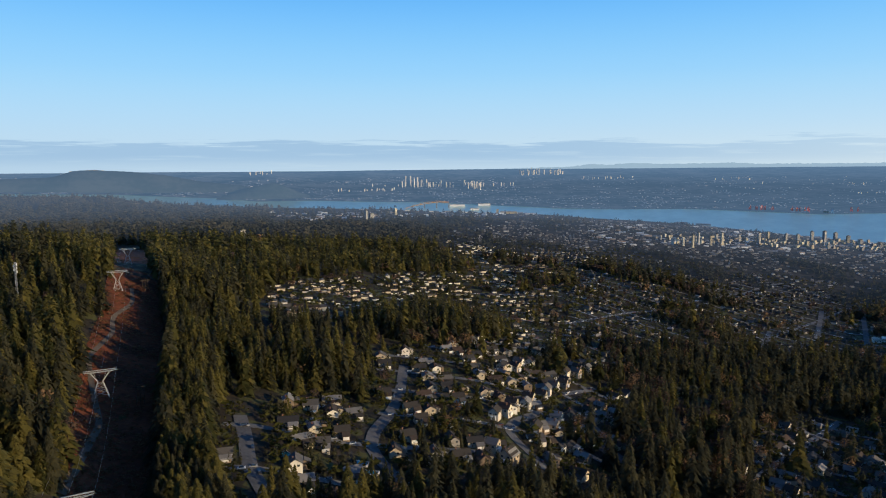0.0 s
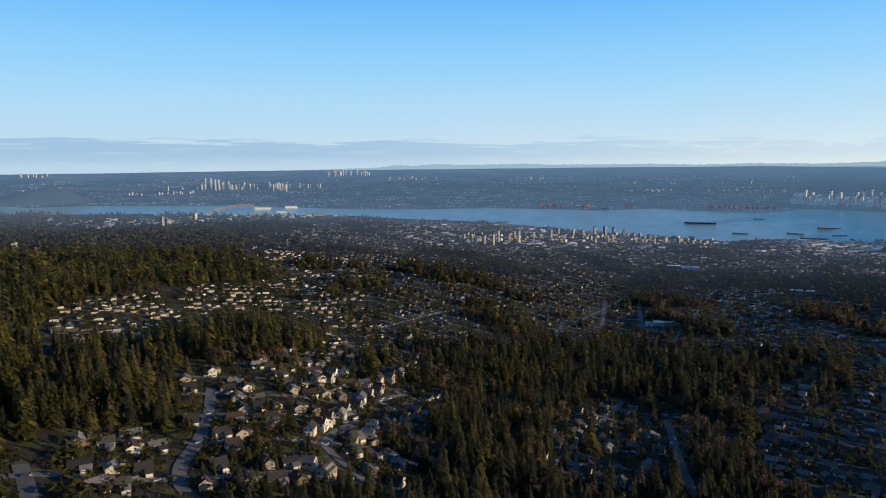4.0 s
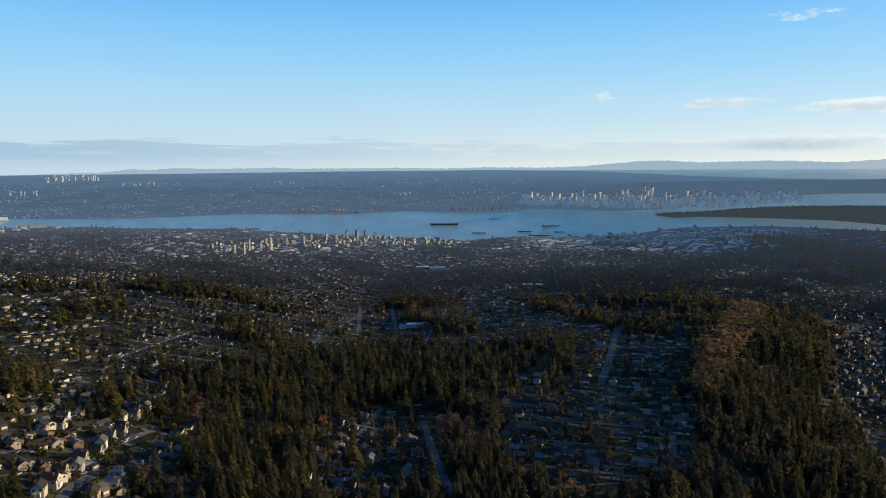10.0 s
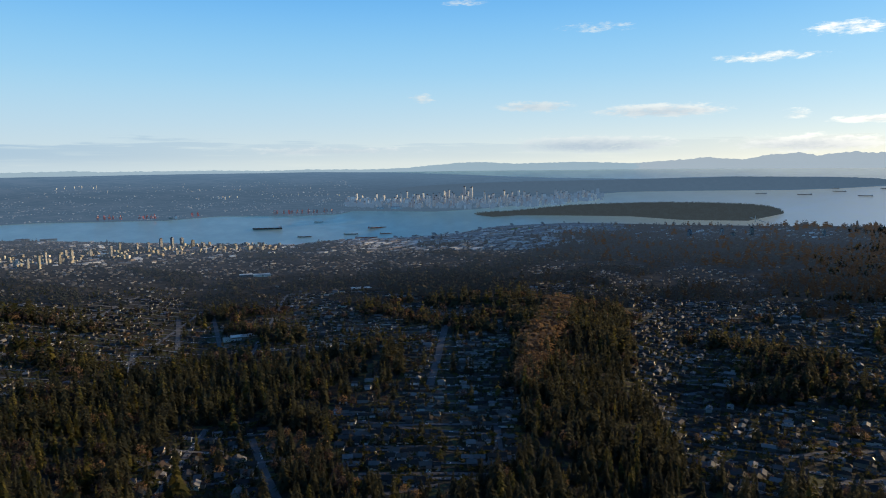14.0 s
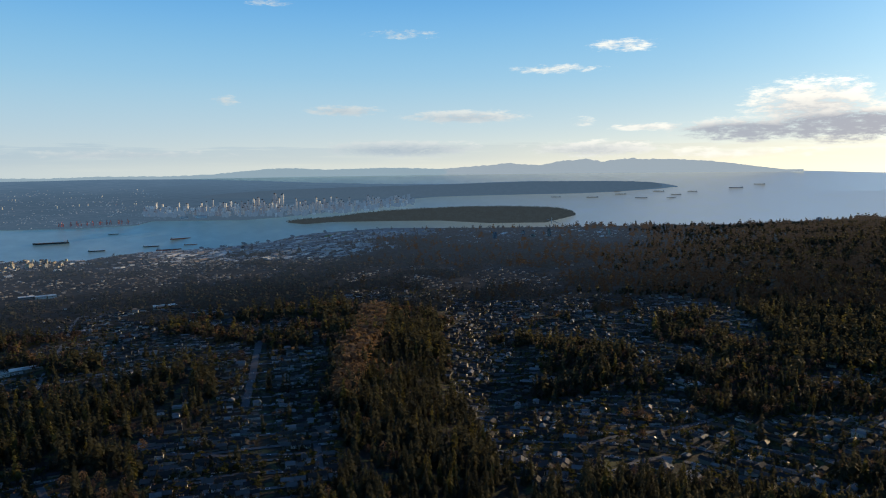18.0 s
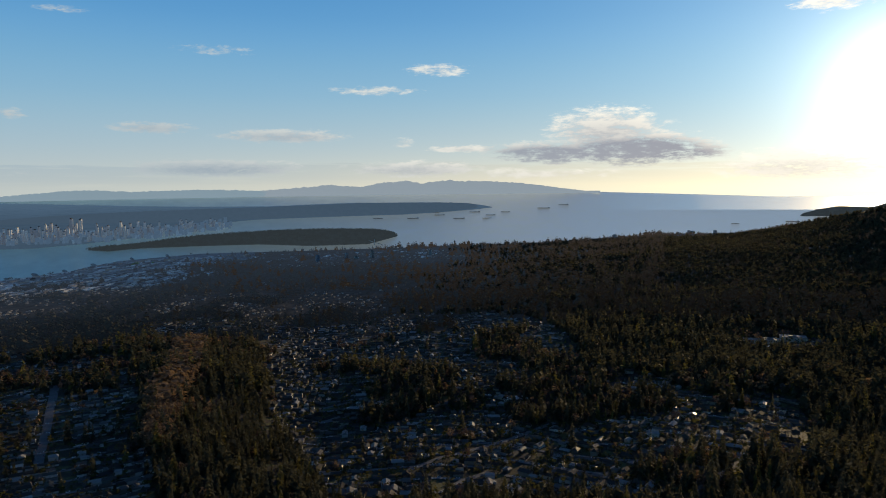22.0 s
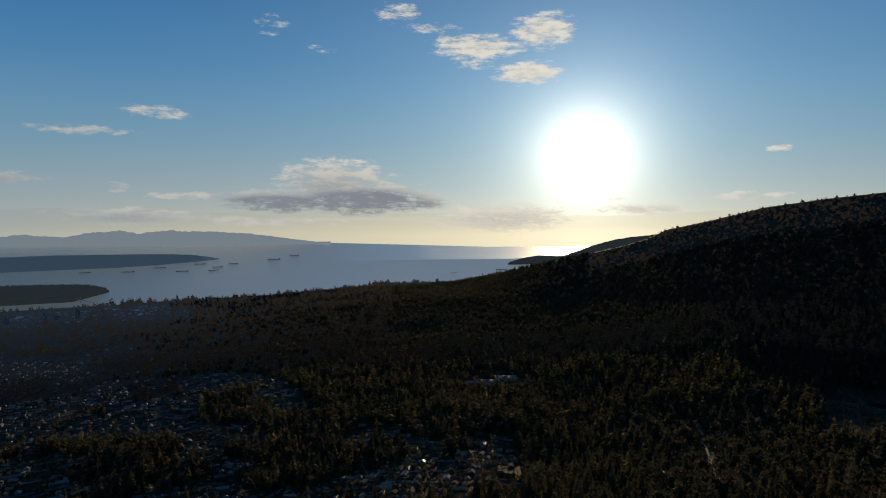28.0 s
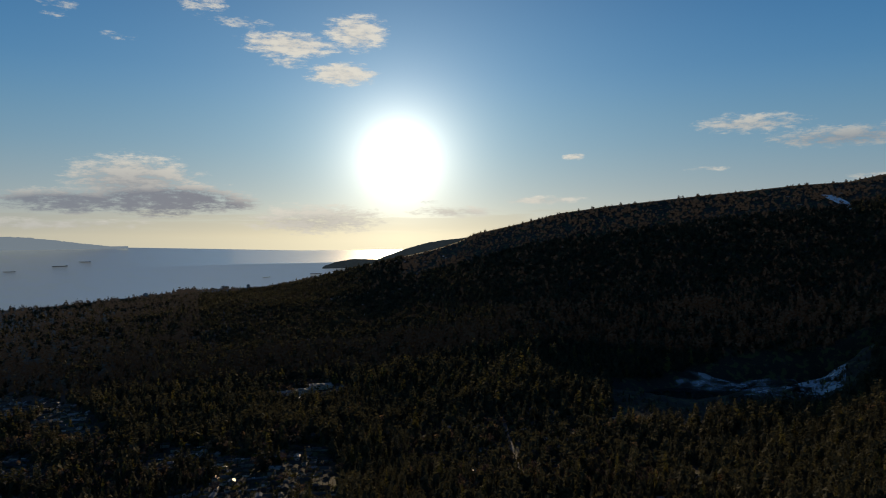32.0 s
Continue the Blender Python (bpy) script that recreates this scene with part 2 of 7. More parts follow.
def leafy(dark, light, tip, through_leaf=0.35):
    """Foliage: each tree has its own tone, each bough a little of its own."""
    def build(g, bsdf):
        p = place(g)
        geo = g.n("ShaderNodeNewGeometry")
        tone = g.n("ShaderNodeAttribute")
        tone.attribute_name = "tone"
        own = g.math("FRACT", g.math("ADD", tone.outputs["Fac"], g.n("ShaderNodeObjectInfo").outputs["Random"]))
        f = g.math("ADD", g.math("MULTIPLY", g.noise(p, 0.02, 2), 0.35), g.math("MULTIPLY", own, 0.75))
        c = g.mix(g.step(f, 0.15, 0.95), dark, light)
        c = g.mix(g.math("MULTIPLY", g.step(geo.outputs["Random Per Island"], 0.55, 1.0), 0.6), c, tip)
        g.link(c, bsdf.inputs["Base Color"])
        # thin leaves let the sun through
        thin = g.n("ShaderNodeBsdfTranslucent")
        g.link(g.mix(0.5, c, tip), thin.inputs["Color"])
        both = g.n("ShaderNodeMixShader")
        both.inputs[0].default_value = through_leaf
        g.link(bsdf.outputs[0], both.inputs[1])
        g.link(thin.outputs[0], both.inputs[2])
        g.link(both.outputs[0], g.t.nodes["Material Output"].inputs["Surface"])
    return build


def backdrop_build(low, high, haze, amount, cells=0.012, squash=1.0, near=1.0, speck=None):
    """Land far off, with haze painted on it as its own glow."""
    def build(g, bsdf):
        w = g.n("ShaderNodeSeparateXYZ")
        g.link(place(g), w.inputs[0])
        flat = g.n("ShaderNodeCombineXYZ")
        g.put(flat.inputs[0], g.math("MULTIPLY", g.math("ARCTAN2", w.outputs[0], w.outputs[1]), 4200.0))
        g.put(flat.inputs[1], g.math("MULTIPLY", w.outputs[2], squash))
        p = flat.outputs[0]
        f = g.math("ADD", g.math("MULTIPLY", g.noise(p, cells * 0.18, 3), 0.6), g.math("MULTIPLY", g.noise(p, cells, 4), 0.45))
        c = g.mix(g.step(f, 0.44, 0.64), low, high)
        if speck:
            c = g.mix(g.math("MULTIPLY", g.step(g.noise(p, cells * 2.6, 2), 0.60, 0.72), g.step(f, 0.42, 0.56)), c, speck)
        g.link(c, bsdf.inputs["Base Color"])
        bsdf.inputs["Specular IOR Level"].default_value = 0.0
        g.put(bsdf.inputs["Emission Color"], haze)
        # the painted haze is stronger on the farther, higher parts
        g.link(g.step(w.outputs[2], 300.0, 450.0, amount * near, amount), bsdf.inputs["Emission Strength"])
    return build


def haze_glow(build, haze, amount, start=1750.0, end=4200.0, other=None, turn=(0.2, 1.1)):
    """A surface of the distance: from about two kilometres haze is painted as its own glow, the more the farther it
    lies.
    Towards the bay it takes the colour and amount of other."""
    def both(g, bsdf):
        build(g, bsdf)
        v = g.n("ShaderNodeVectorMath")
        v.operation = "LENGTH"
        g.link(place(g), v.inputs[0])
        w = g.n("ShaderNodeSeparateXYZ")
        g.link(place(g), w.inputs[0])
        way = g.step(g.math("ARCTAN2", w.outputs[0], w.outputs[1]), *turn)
        col, k = other or (haze, amount * 0.55)
        g.link(g.mix(way, tuple(c * amount for c in haze), tuple(c * k for c in col)), bsdf.inputs["Emission Color"])
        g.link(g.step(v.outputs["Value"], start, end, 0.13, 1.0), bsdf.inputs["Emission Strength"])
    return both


def sea_build(g, bsdf):
    p = place(g)
    long = g.n("ShaderNodeVectorMath")
    long.operation = "MULTIPLY"
    g.link(p, long.inputs[0])
    long.inputs[1].default_value = (1.0, 1.0, 0.3)
    n = g.noise(long.outputs[0], 0.010, 5, 0.6)
    # teal in the inlet, paler in the open bay: brighter sky reflection put into the colour
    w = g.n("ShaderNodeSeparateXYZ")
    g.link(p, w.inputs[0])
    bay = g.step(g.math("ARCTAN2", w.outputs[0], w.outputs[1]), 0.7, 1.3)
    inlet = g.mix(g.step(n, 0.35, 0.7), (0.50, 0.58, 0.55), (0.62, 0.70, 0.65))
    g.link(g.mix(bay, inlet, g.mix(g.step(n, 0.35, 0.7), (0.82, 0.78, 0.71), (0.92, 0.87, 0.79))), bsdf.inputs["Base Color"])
    up = g.n("ShaderNodeCombineXYZ")
    up.inputs[2].default_value = 1.0
    b = g.n("ShaderNodeBump")
    g.link(up.outputs[0], b.inputs["Normal"])
    g.link(g.noise(p, 0.05, 4), b.inputs["Height"])
    b.inputs["Strength"].default_value = 0.25
    b.inputs["Distance"].default_value = 2.0
    g.link(b.outputs[0], bsdf.inputs["Normal"])


def tower_build(colours, depth=0.75, haze=0.0):
    """Concrete with darker glazed storeys, at the storey height of the tower."""
    def build(g, bsdf):
        by_object(colours, 0.1)(g, bsdf)
        wall = bsdf.inputs["Base Color"].links[0].from_socket
        sx = g.n("ShaderNodeSeparateXYZ")
        g.link(place(g), sx.inputs[0])
        f = g.math("FRACT", g.math("MULTIPLY", sx.outputs[2], 0.31))
        band = g.step(f, 0.42, 0.5)
        g.link(g.mix(g.math("MULTIPLY", band, depth), wall, (0.06, 0.075, 0.09)), bsdf.inputs["Base Color"])
        g.link(g.math("SUBTRACT", 0.7, g.math("MULTIPLY", band, 0.5)), bsdf.inputs["Roughness"])
        # far towers glow faintly: painted haze that lifts their unlit faces
        if haze:
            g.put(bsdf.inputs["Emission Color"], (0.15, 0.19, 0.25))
            bsdf.inputs["Emission Strength"].default_value = haze
    return build


def soil_build(g, bsdf):
    """Forest floor, bare earth and winter lawns in patches the size of gardens."""
    p = place(g)
    f = g.math("ADD", g.math("MULTIPLY", g.noise(p, 0.25, 3), 0.4), g.math("MULTIPLY", g.noise(p, 0.015, 3), 0.6))
    c = g.mix(g.step(f, 0.35, 0.7), (0.016, 0.016, 0.011), (0.044, 0.034, 0.023))
    lawn = g.step(g.noise(p, 0.055, 3), 0.52, 0.60)
    c = g.mix(g.math("MULTIPLY", lawn, 0.85), c, (0.075, 0.078, 0.024))
    pave = g.step(g.noise(p, 0.09, 2), 0.66, 0.70)
    g.link(g.mix(g.math("MULTIPLY", pave, 0.7), c, (0.06, 0.057, 0.054)), bsdf.inputs["Base Color"])
    bumped(g, bsdf, g.noise(p, 0.3, 4), 0.6, 0.6)


def mist_build(g, bsdf):
    """Wisps of droplets: white, thin, let light through."""
    p = place(g)
    n = g.math("ADD", g.math("MULTIPLY", g.noise(p, 0.035, 6, 0.65), 0.6), g.math("MULTIPLY", g.noise(p, 0.012, 3), 0.5))
    g.put(bsdf.inputs["Base Color"], (0.85, 0.85, 0.86))
    g.link(g.math("MULTIPLY", g.step(n, 0.50, 0.74), 0.5), bsdf.inputs["Alpha"])


def hazed_roof_build(colours, small):
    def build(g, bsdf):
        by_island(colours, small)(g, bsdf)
        # bluish emission imitates haze in front of the roofs
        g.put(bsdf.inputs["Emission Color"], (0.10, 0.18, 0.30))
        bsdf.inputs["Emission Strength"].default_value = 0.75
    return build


M = {
    "mist": material("mist", mist_build, 1.0, 0.0),
    "soil": material("soil", soil_build),
    "brush": material("brush", two_tone((0.050, 0.020, 0.008), (0.19, 0.055, 0.022), 0.25, 0.03, 0.8, 0.8)),
    "grass": material("grass", two_tone((0.035, 0.05, 0.018), (0.075, 0.08, 0.03), 0.3, 0.03)),
    "asphalt": material("asphalt", two_tone((0.075, 0.077, 0.082), (0.13, 0.13, 0.135), 0.6, 0.05), 0.85, 0.2),
    # paler than the asphalt above: the sky's reflection is put into its colour
    "street": material("pale_street", two_tone((0.10, 0.101, 0.103), (0.17, 0.17, 0.172), 0.5, 0.04), 0.85, 0.15),
    # the paving glows faintly: haze is put into its emission
    "yard": material("yard_paving", haze_glow(two_tone((0.09, 0.088, 0.085), (0.30, 0.29, 0.28), 0.03, 0.008), (0.10, 0.145, 0.22), 0.5), 0.7),
    "heap": material("heap", two_tone((0.22, 0.30, 0.06), (0.36, 0.44, 0.12), 0.2, 0.03), 0.9),
    "gravel": material("gravel", two_tone((0.085, 0.07, 0.055), (0.15, 0.125, 0.10), 0.6, 0.08)),
    "needle": material("needle", leafy((0.036, 0.041, 0.015), (0.125, 0.112, 0.034), (0.21, 0.17, 0.048), 0.42), 0.8, 0.1),
    "needle_dark": material("needle_dark", leafy((0.025, 0.029, 0.022), (0.074, 0.072, 0.040), (0.095, 0.084, 0.042), 0.45), 0.8, 0.1),
    "rust": material("rust_leaf", leafy((0.12, 0.076, 0.046), (0.24, 0.152, 0.085), (0.29, 0.185, 0.10)), 0.9, 0.1),
    "twig": material("twig", leafy((0.060, 0.044, 0.038), (0.10, 0.070, 0.056), (0.12, 0.08, 0.06)), 0.9, 0.1),
    "grass_leaf": material("garden_leaf", leafy((0.030, 0.040, 0.012), (0.075, 0.070, 0.020), (0.12, 0.10, 0.03)), 0.9, 0.1),
    "bark": material("bark", two_tone((0.05, 0.035, 0.025), (0.10, 0.075, 0.055), 3.0, 0.3)),
    "wall": material("house_wall", by_object([(0.64, 0.57, 0.45), (0.28, 0.21, 0.15), (0.80, 0.76, 0.68), (0.20, 0.15, 0.11), (0.46, 0.40, 0.31), (0.30, 0.28, 0.26)]), 0.8),
    "roof": material("house_roof", by_object([(0.055, 0.05, 0.046), (0.075, 0.06, 0.05), (0.10, 0.095, 0.09), (0.045, 0.044, 0.045), (0.14, 0.13, 0.12), (0.07, 0.05, 0.042), (0.17, 0.165, 0.16), (0.06, 0.055, 0.05), (0.24, 0.235, 0.23)]), 0.8, 0.15),
    "walls": material("house_walls", by_island([(0.22, 0.20, 0.16), (0.10, 0.085, 0.07), (0.54, 0.50, 0.44), (0.08, 0.065, 0.052), (0.12, 0.12, 0.12), (0.36, 0.32, 0.25), (0.11, 0.09, 0.075), (0.24, 0.21, 0.17)]), 0.8),
    # cream walls kept extra bright: sunlight on their slope put into the colour
    "sunlit_cream_walls": material("sunlit_cream_walls", by_island([(0.72, 0.65, 0.51), (0.60, 0.51, 0.38), (0.80, 0.76, 0.67), (0.46, 0.38, 0.28), (0.66, 0.60, 0.50)]), 0.8),
    "roofs": material("house_roofs", shingles([(0.05, 0.046, 0.042), (0.06, 0.05, 0.042), (0.085, 0.08, 0.074), (0.04, 0.04, 0.042), (0.12, 0.11, 0.10), (0.055, 0.043, 0.037), (0.27, 0.265, 0.26), (0.042, 0.038, 0.034), (0.07, 0.068, 0.066)]), 0.85, 0.12),
    "row_walls": material("row_walls", by_island([(0.56, 0.55, 0.53), (0.20, 0.19, 0.17), (0.42, 0.39, 0.35), (0.66, 0.65, 0.64), (0.14, 0.13, 0.12), (0.34, 0.32, 0.30)]), 0.8),
    "pale_wall": material("pale_wall", by_object([(0.66, 0.60, 0.48), (0.48, 0.40, 0.30), (0.76, 0.72, 0.64), (0.40, 0.33, 0.25), (0.60, 0.55, 0.46)]), 0.8),
    "window": material("window_glass", two_tone((0.03, 0.04, 0.05), (0.06, 0.07, 0.08), 0.5, 0.1), 0.1, 0.8),
    "trim": material("white_trim", two_tone((0.66, 0.65, 0.62), (0.78, 0.77, 0.75), 0.8, 0.1), 0.6),
    "brick": material("chimney_brick", two_tone((0.20, 0.10, 0.07), (0.30, 0.17, 0.12), 2.0, 0.3)),
    "tower": material("tower_wall", tower_build([(0.60, 0.55, 0.44), (0.72, 0.68, 0.58), (0.45, 0.42, 0.36), (0.55, 0.55, 0.54), (0.38, 0.40, 0.43), (0.78, 0.76, 0.70)]), 0.6, 0.4),
    "blocks": material("block_walls", by_island([(0.55, 0.52, 0.46), (0.70, 0.68, 0.64), (0.33, 0.32, 0.31), (0.22, 0.21, 0.20), (0.45, 0.36, 0.28), (0.16, 0.16, 0.17)], 0.1), 0.6, 0.4),
    # dock blocks carry the same painted haze as emission
    "dock_blocks": material("dock_blocks", haze_glow(by_island([(0.60, 0.59, 0.57), (0.74, 0.74, 0.73), (0.22, 0.22, 0.23), (0.14, 0.14, 0.15), (0.36, 0.27, 0.20), (0.42, 0.43, 0.45), (0.10, 0.10, 0.11)], 0.1), (0.10, 0.145, 0.22), 0.5), 0.5, 0.5),
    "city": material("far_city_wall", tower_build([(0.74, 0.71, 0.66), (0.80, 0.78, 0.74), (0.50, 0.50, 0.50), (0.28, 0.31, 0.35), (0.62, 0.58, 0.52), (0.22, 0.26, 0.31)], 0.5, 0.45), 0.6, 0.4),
    "cream": material("cream_render", by_island([(0.62, 0.56, 0.42), (0.36, 0.34, 0.31), (0.50, 0.46, 0.37), (0.72, 0.68, 0.58), (0.25, 0.25, 0.26), (0.44, 0.38, 0.30)], 0.1), 0.7),
    "pool": material("pool_water", two_tone((0.02, 0.16, 0.24), (0.03, 0.22, 0.30), 0.4, 0.1), 0.1, 0.5),
    "car_dark": material("car_dark", by_object([(0.03, 0.03, 0.035), (0.10, 0.10, 0.11), (0.16, 0.02, 0.02), (0.02, 0.04, 0.10)]), 0.3, 0.6),
    "car_light": material("car_light", by_object([(0.70, 0.70, 0.70), (0.45, 0.46, 0.48), (0.80, 0.80, 0.79)]), 0.3, 0.6),
    "car_mix": material("car_mix", by_island([(0.75, 0.75, 0.75), (0.05, 0.05, 0.055), (0.50, 0.51, 0.53), (0.80, 0.80, 0.79), (0.14, 0.03, 0.03), (0.03, 0.05, 0.11), (0.30, 0.30, 0.31)]), 0.3, 0.6),
    "rubber": material("rubber", two_tone((0.015, 0.015, 0.016), (0.03, 0.03, 0.03), 2.0, 0.3), 0.9),
    "steel": material("galvanised_steel", two_tone((0.42, 0.43, 0.43), (0.58, 0.58, 0.57), 1.0, 0.1), 0.45, 0.5, 0.6),
    "orange": material("bridge_paint", two_tone((0.62, 0.33, 0.12), (0.70, 0.42, 0.18), 0.2, 0.02), 0.6),
    "red": material("crane_paint", two_tone((0.62, 0.08, 0.05), (0.72, 0.14, 0.08), 0.2, 0.02), 0.5),
    "hull_dark": material("hull_dark", two_tone((0.025, 0.028, 0.035), (0.06, 0.05, 0.05), 0.1, 0.02), 0.5),
    "hull_grey": material("hull_grey", two_tone((0.10, 0.11, 0.13), (0.17, 0.17, 0.18), 0.1, 0.02), 0.5),
    "hull_red": material("hull_red", two_tone((0.45, 0.10, 0.06), (0.55, 0.16, 0.08), 0.1, 0.02), 0.5),
    "deck": material("ship_deck", two_tone((0.40, 0.22, 0.14), (0.50, 0.30, 0.20), 0.2, 0.02), 0.7),
    "white": material("white_paint", two_tone((0.70, 0.69, 0.66), (0.80, 0.79, 0.77), 0.5, 0.05), 0.5),
    # the water's glow stands in for haze and sky reflection it misses
    "sea": material("sea_water", haze_glow(sea_build, (0.035, 0.08, 0.105), 1.0, 2700.0, 4000.0, ((0.215, 0.23, 0.225), 1.0), (0.85, 1.75)), 0.36, 0.5, 0.8),
    "lake": material("lake_water", two_tone((0.015, 0.022, 0.022), (0.02, 0.03, 0.03), 0.02, 0.005), 0.03, 1.0),
    "snow": material("snow", two_tone((0.75, 0.77, 0.80), (0.85, 0.86, 0.88), 0.05, 0.01), 0.7),
    # plain, hills and park: bluish haze is put into their emission
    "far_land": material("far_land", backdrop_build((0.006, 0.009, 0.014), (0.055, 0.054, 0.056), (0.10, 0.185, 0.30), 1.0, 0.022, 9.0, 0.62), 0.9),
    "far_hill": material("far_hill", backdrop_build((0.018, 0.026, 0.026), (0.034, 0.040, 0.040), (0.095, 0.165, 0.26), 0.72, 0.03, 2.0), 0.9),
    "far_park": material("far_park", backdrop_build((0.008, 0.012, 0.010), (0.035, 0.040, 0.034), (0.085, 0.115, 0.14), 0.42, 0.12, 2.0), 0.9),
    # far trees, soil and town glow of themselves in place of haze
    "far_needle": material("far_needle", haze_glow(two_tone((0.022, 0.028, 0.022), (0.072, 0.064, 0.042), 0.12, 0.012), (0.10, 0.145, 0.22), 0.62), 0.9, 0.0),
    "warm_haze_needle": material("warm_haze_needle", haze_glow(two_tone((0.022, 0.028, 0.020), (0.070, 0.058, 0.036), 0.12, 0.012), (0.15, 0.115, 0.095), 0.6), 0.9, 0.0),
    "far_rust": material("far_rust", haze_glow(two_tone((0.028, 0.027, 0.024), (0.058, 0.048, 0.039), 0.12, 0.012), (0.10, 0.14, 0.20), 0.6), 0.9, 0.0),
    "far_soil": material("far_soil", haze_glow(two_tone((0.014, 0.015, 0.014), (0.060, 0.056, 0.052), 0.05, 0.008), (0.10, 0.145, 0.22), 0.62), 0.9, 0.0),
    "far_town_walls": material("far_town_walls", haze_glow(by_island([(0.20, 0.18, 0.16), (0.11, 0.095, 0.08), (0.50, 0.47, 0.42), (0.09, 0.08, 0.07), (0.14, 0.145, 0.15), (0.30, 0.26, 0.21)]), (0.10, 0.145, 0.22), 0.62), 0.8, 0.1),
    "far_town_roofs": material("far_town_roofs", haze_glow(by_island([(0.06, 0.055, 0.05), (0.10, 0.09, 0.08), (0.05, 0.05, 0.052), (0.16, 0.15, 0.14), (0.07, 0.055, 0.047), (0.26, 0.25, 0.24)]), (0.10, 0.145, 0.22), 0.62), 0.8, 0.1),
    "far_roofs": material("far_roofs", hazed_roof_build([(0.20, 0.19, 0.18), (0.12, 0.12, 0.12), (0.09, 0.10, 0.11), (0.14, 0.13, 0.12), (0.40, 0.37, 0.33), (0.08, 0.085, 0.09), (0.17, 0.14, 0.12), (0.10, 0.10, 0.11)], 0.1), 0.8),
    # the mountains' haze colour is emission of their own surface
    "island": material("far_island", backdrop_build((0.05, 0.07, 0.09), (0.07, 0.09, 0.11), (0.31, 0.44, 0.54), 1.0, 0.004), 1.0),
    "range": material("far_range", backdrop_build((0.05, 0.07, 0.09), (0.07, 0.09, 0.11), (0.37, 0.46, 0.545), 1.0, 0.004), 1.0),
    "far_block": material("far_block", by_object([(0.60, 0.55, 0.46), (0.72, 0.68, 0.60), (0.40, 0.40, 0.40), (0.30, 0.32, 0.36)], 0.1), 0.5, 0.5),
}

# ---- the lie of the land ----
rng = np.random.default_rng(7)
CAM_Z, UNIT = 460.0, 1.15
R_TRUE = [0, 200, 400, 700, 1000, 1400, 2000, 2700]
HEIGHTS = {
    -60: (290, 300, 318, 345, 360, 350, 300, 250), -33: (270, 275, 288, 312, 300, 255, 230, 200),
    -26: (262, 258, 264, 304, 276, 240, 220, 190), -16: (255, 250, 252, 260, 252, 240, 215, 185),
    -8: (245, 240, 234, 236, 234, 230, 210, 178), 3: (235, 228, 220, 211, 203, 197, 190, 170),
    12: (225, 213, 197, 186, 183, 178, 170, 150), 31: (215, 195, 168, 146, 128, 114, 104, 85),
    45: (210, 190, 168, 150, 138, 126, 98, 68), 57: (210, 190, 168, 153, 146, 136, 106, 70),
    70: (210, 190, 165, 132, 106, 104, 98, 76), 80: (212, 190, 165, 138, 125, 118, 108, 100),
    90: (215, 190, 160, 138, 128, 136, 140, 138), 105: (220, 200, 180, 163, 153, 150, 178, 208),
    112: (225, 205, 185, 168, 146, 154, 196, 245), 125: (235, 220, 200, 186, 178, 205, 300, 400),
    136: (245, 235, 222, 205, 182, 178, 320, 470), 146: (250, 245, 235, 220, 196, 184, 330, 520),
    160: (260, 260, 260, 270, 310, 380, 500, 650), 200: (280, 300, 340, 400, 480, 580, 720, 880),
    260: (290, 310, 350, 420, 500, 600, 740, 860), 300: (290, 300, 318, 345, 360, 350, 300, 250),
}
# azimuth: elevation at which the near land ends against water or sky
EDGE = {-60: -2.2, -32.5: -2.4, -26: -2.4, -23.4: -2.9, -18: -3.4, -11: -3.6, -4: -3.85, 1: -4.2, 7: -4.3, 12: -4.7, 17: -4.95,
        21: -5.25, 25: -5.6, 31: -6.1, 38: -6.5, 42: -6.2, 47.4: -6.2, 52: -5.85, 55: -5.3, 61: -5.05, 69: -5.15, 77: -5.1,
        80: -5.0, 84: -4.95, 89: -4.8, 94: -4.4, 98: -4.1, 103: -3.95, 107: -3.3, 110: -2.7, 112: -2.2, 116.6: -1.2, 118.7: -0.55,
        120: 0.1, 123: 0.75, 127: 1.75, 131: 2.3, 135: 2.7, 138: 3.0, 141: 3.25, 144: 3.55, 147.5: 3.7, 150: 4.2, 158: 5.5, 170: 7.0, 200: 10.0,
        260: 10.0, 285: 4.0, 300: -2.2}
WARP0, WARP1 = 2150.0, 2720.0


def eye_z(az):
    """Height of the eye when it faces that way."""
    return CAM_Z + np.clip(np.asarray(az, float) * 0.673, -7, 78)


def squeeze(r):
    """Brings what lies beyond two kilometres nearer, so that the horizon stays within the drawn depth."""
    r = np.asarray(r, float)
    x = np.maximum(r - WARP0, 0)
    return np.where(r < WARP0, r, WARP0 + WARP1 * x / (x + WARP1))


def unsqueeze(q):
    q = np.asarray(q, float)
    k = np.clip((q - WARP0) / WARP1, 0, 0.9999)
    return np.where(q < WARP0, q, WARP0 + WARP1 * k / (1 - k))


def sea_r(az, el):
    """Drawn distance at which the sea is seen at elevation el."""
    return squeeze(eye_z(az) / np.tan(np.radians(-np.asarray(el, float))))


def sea_z(az, q):
    q = np.asarray(q, float)
    return eye_z(az) * (1 - q / unsqueeze(q))


def wrap(az):
    return (np.asarray(az, float) + 60) % 360 - 60


def table(d, az):
    k = sorted(d)
    return np.interp(wrap(az), k + [300], [d[x] for x in k] + [d[-60]])


HAZ = sorted(HEIGHTS)
R_COLS = [float(squeeze(r * UNIT)) for r in R_TRUE]
HTAB = np.array([HEIGHTS[k] for k in HAZ], float) * UNIT
HTAB[:, 0] = 238 * UNIT
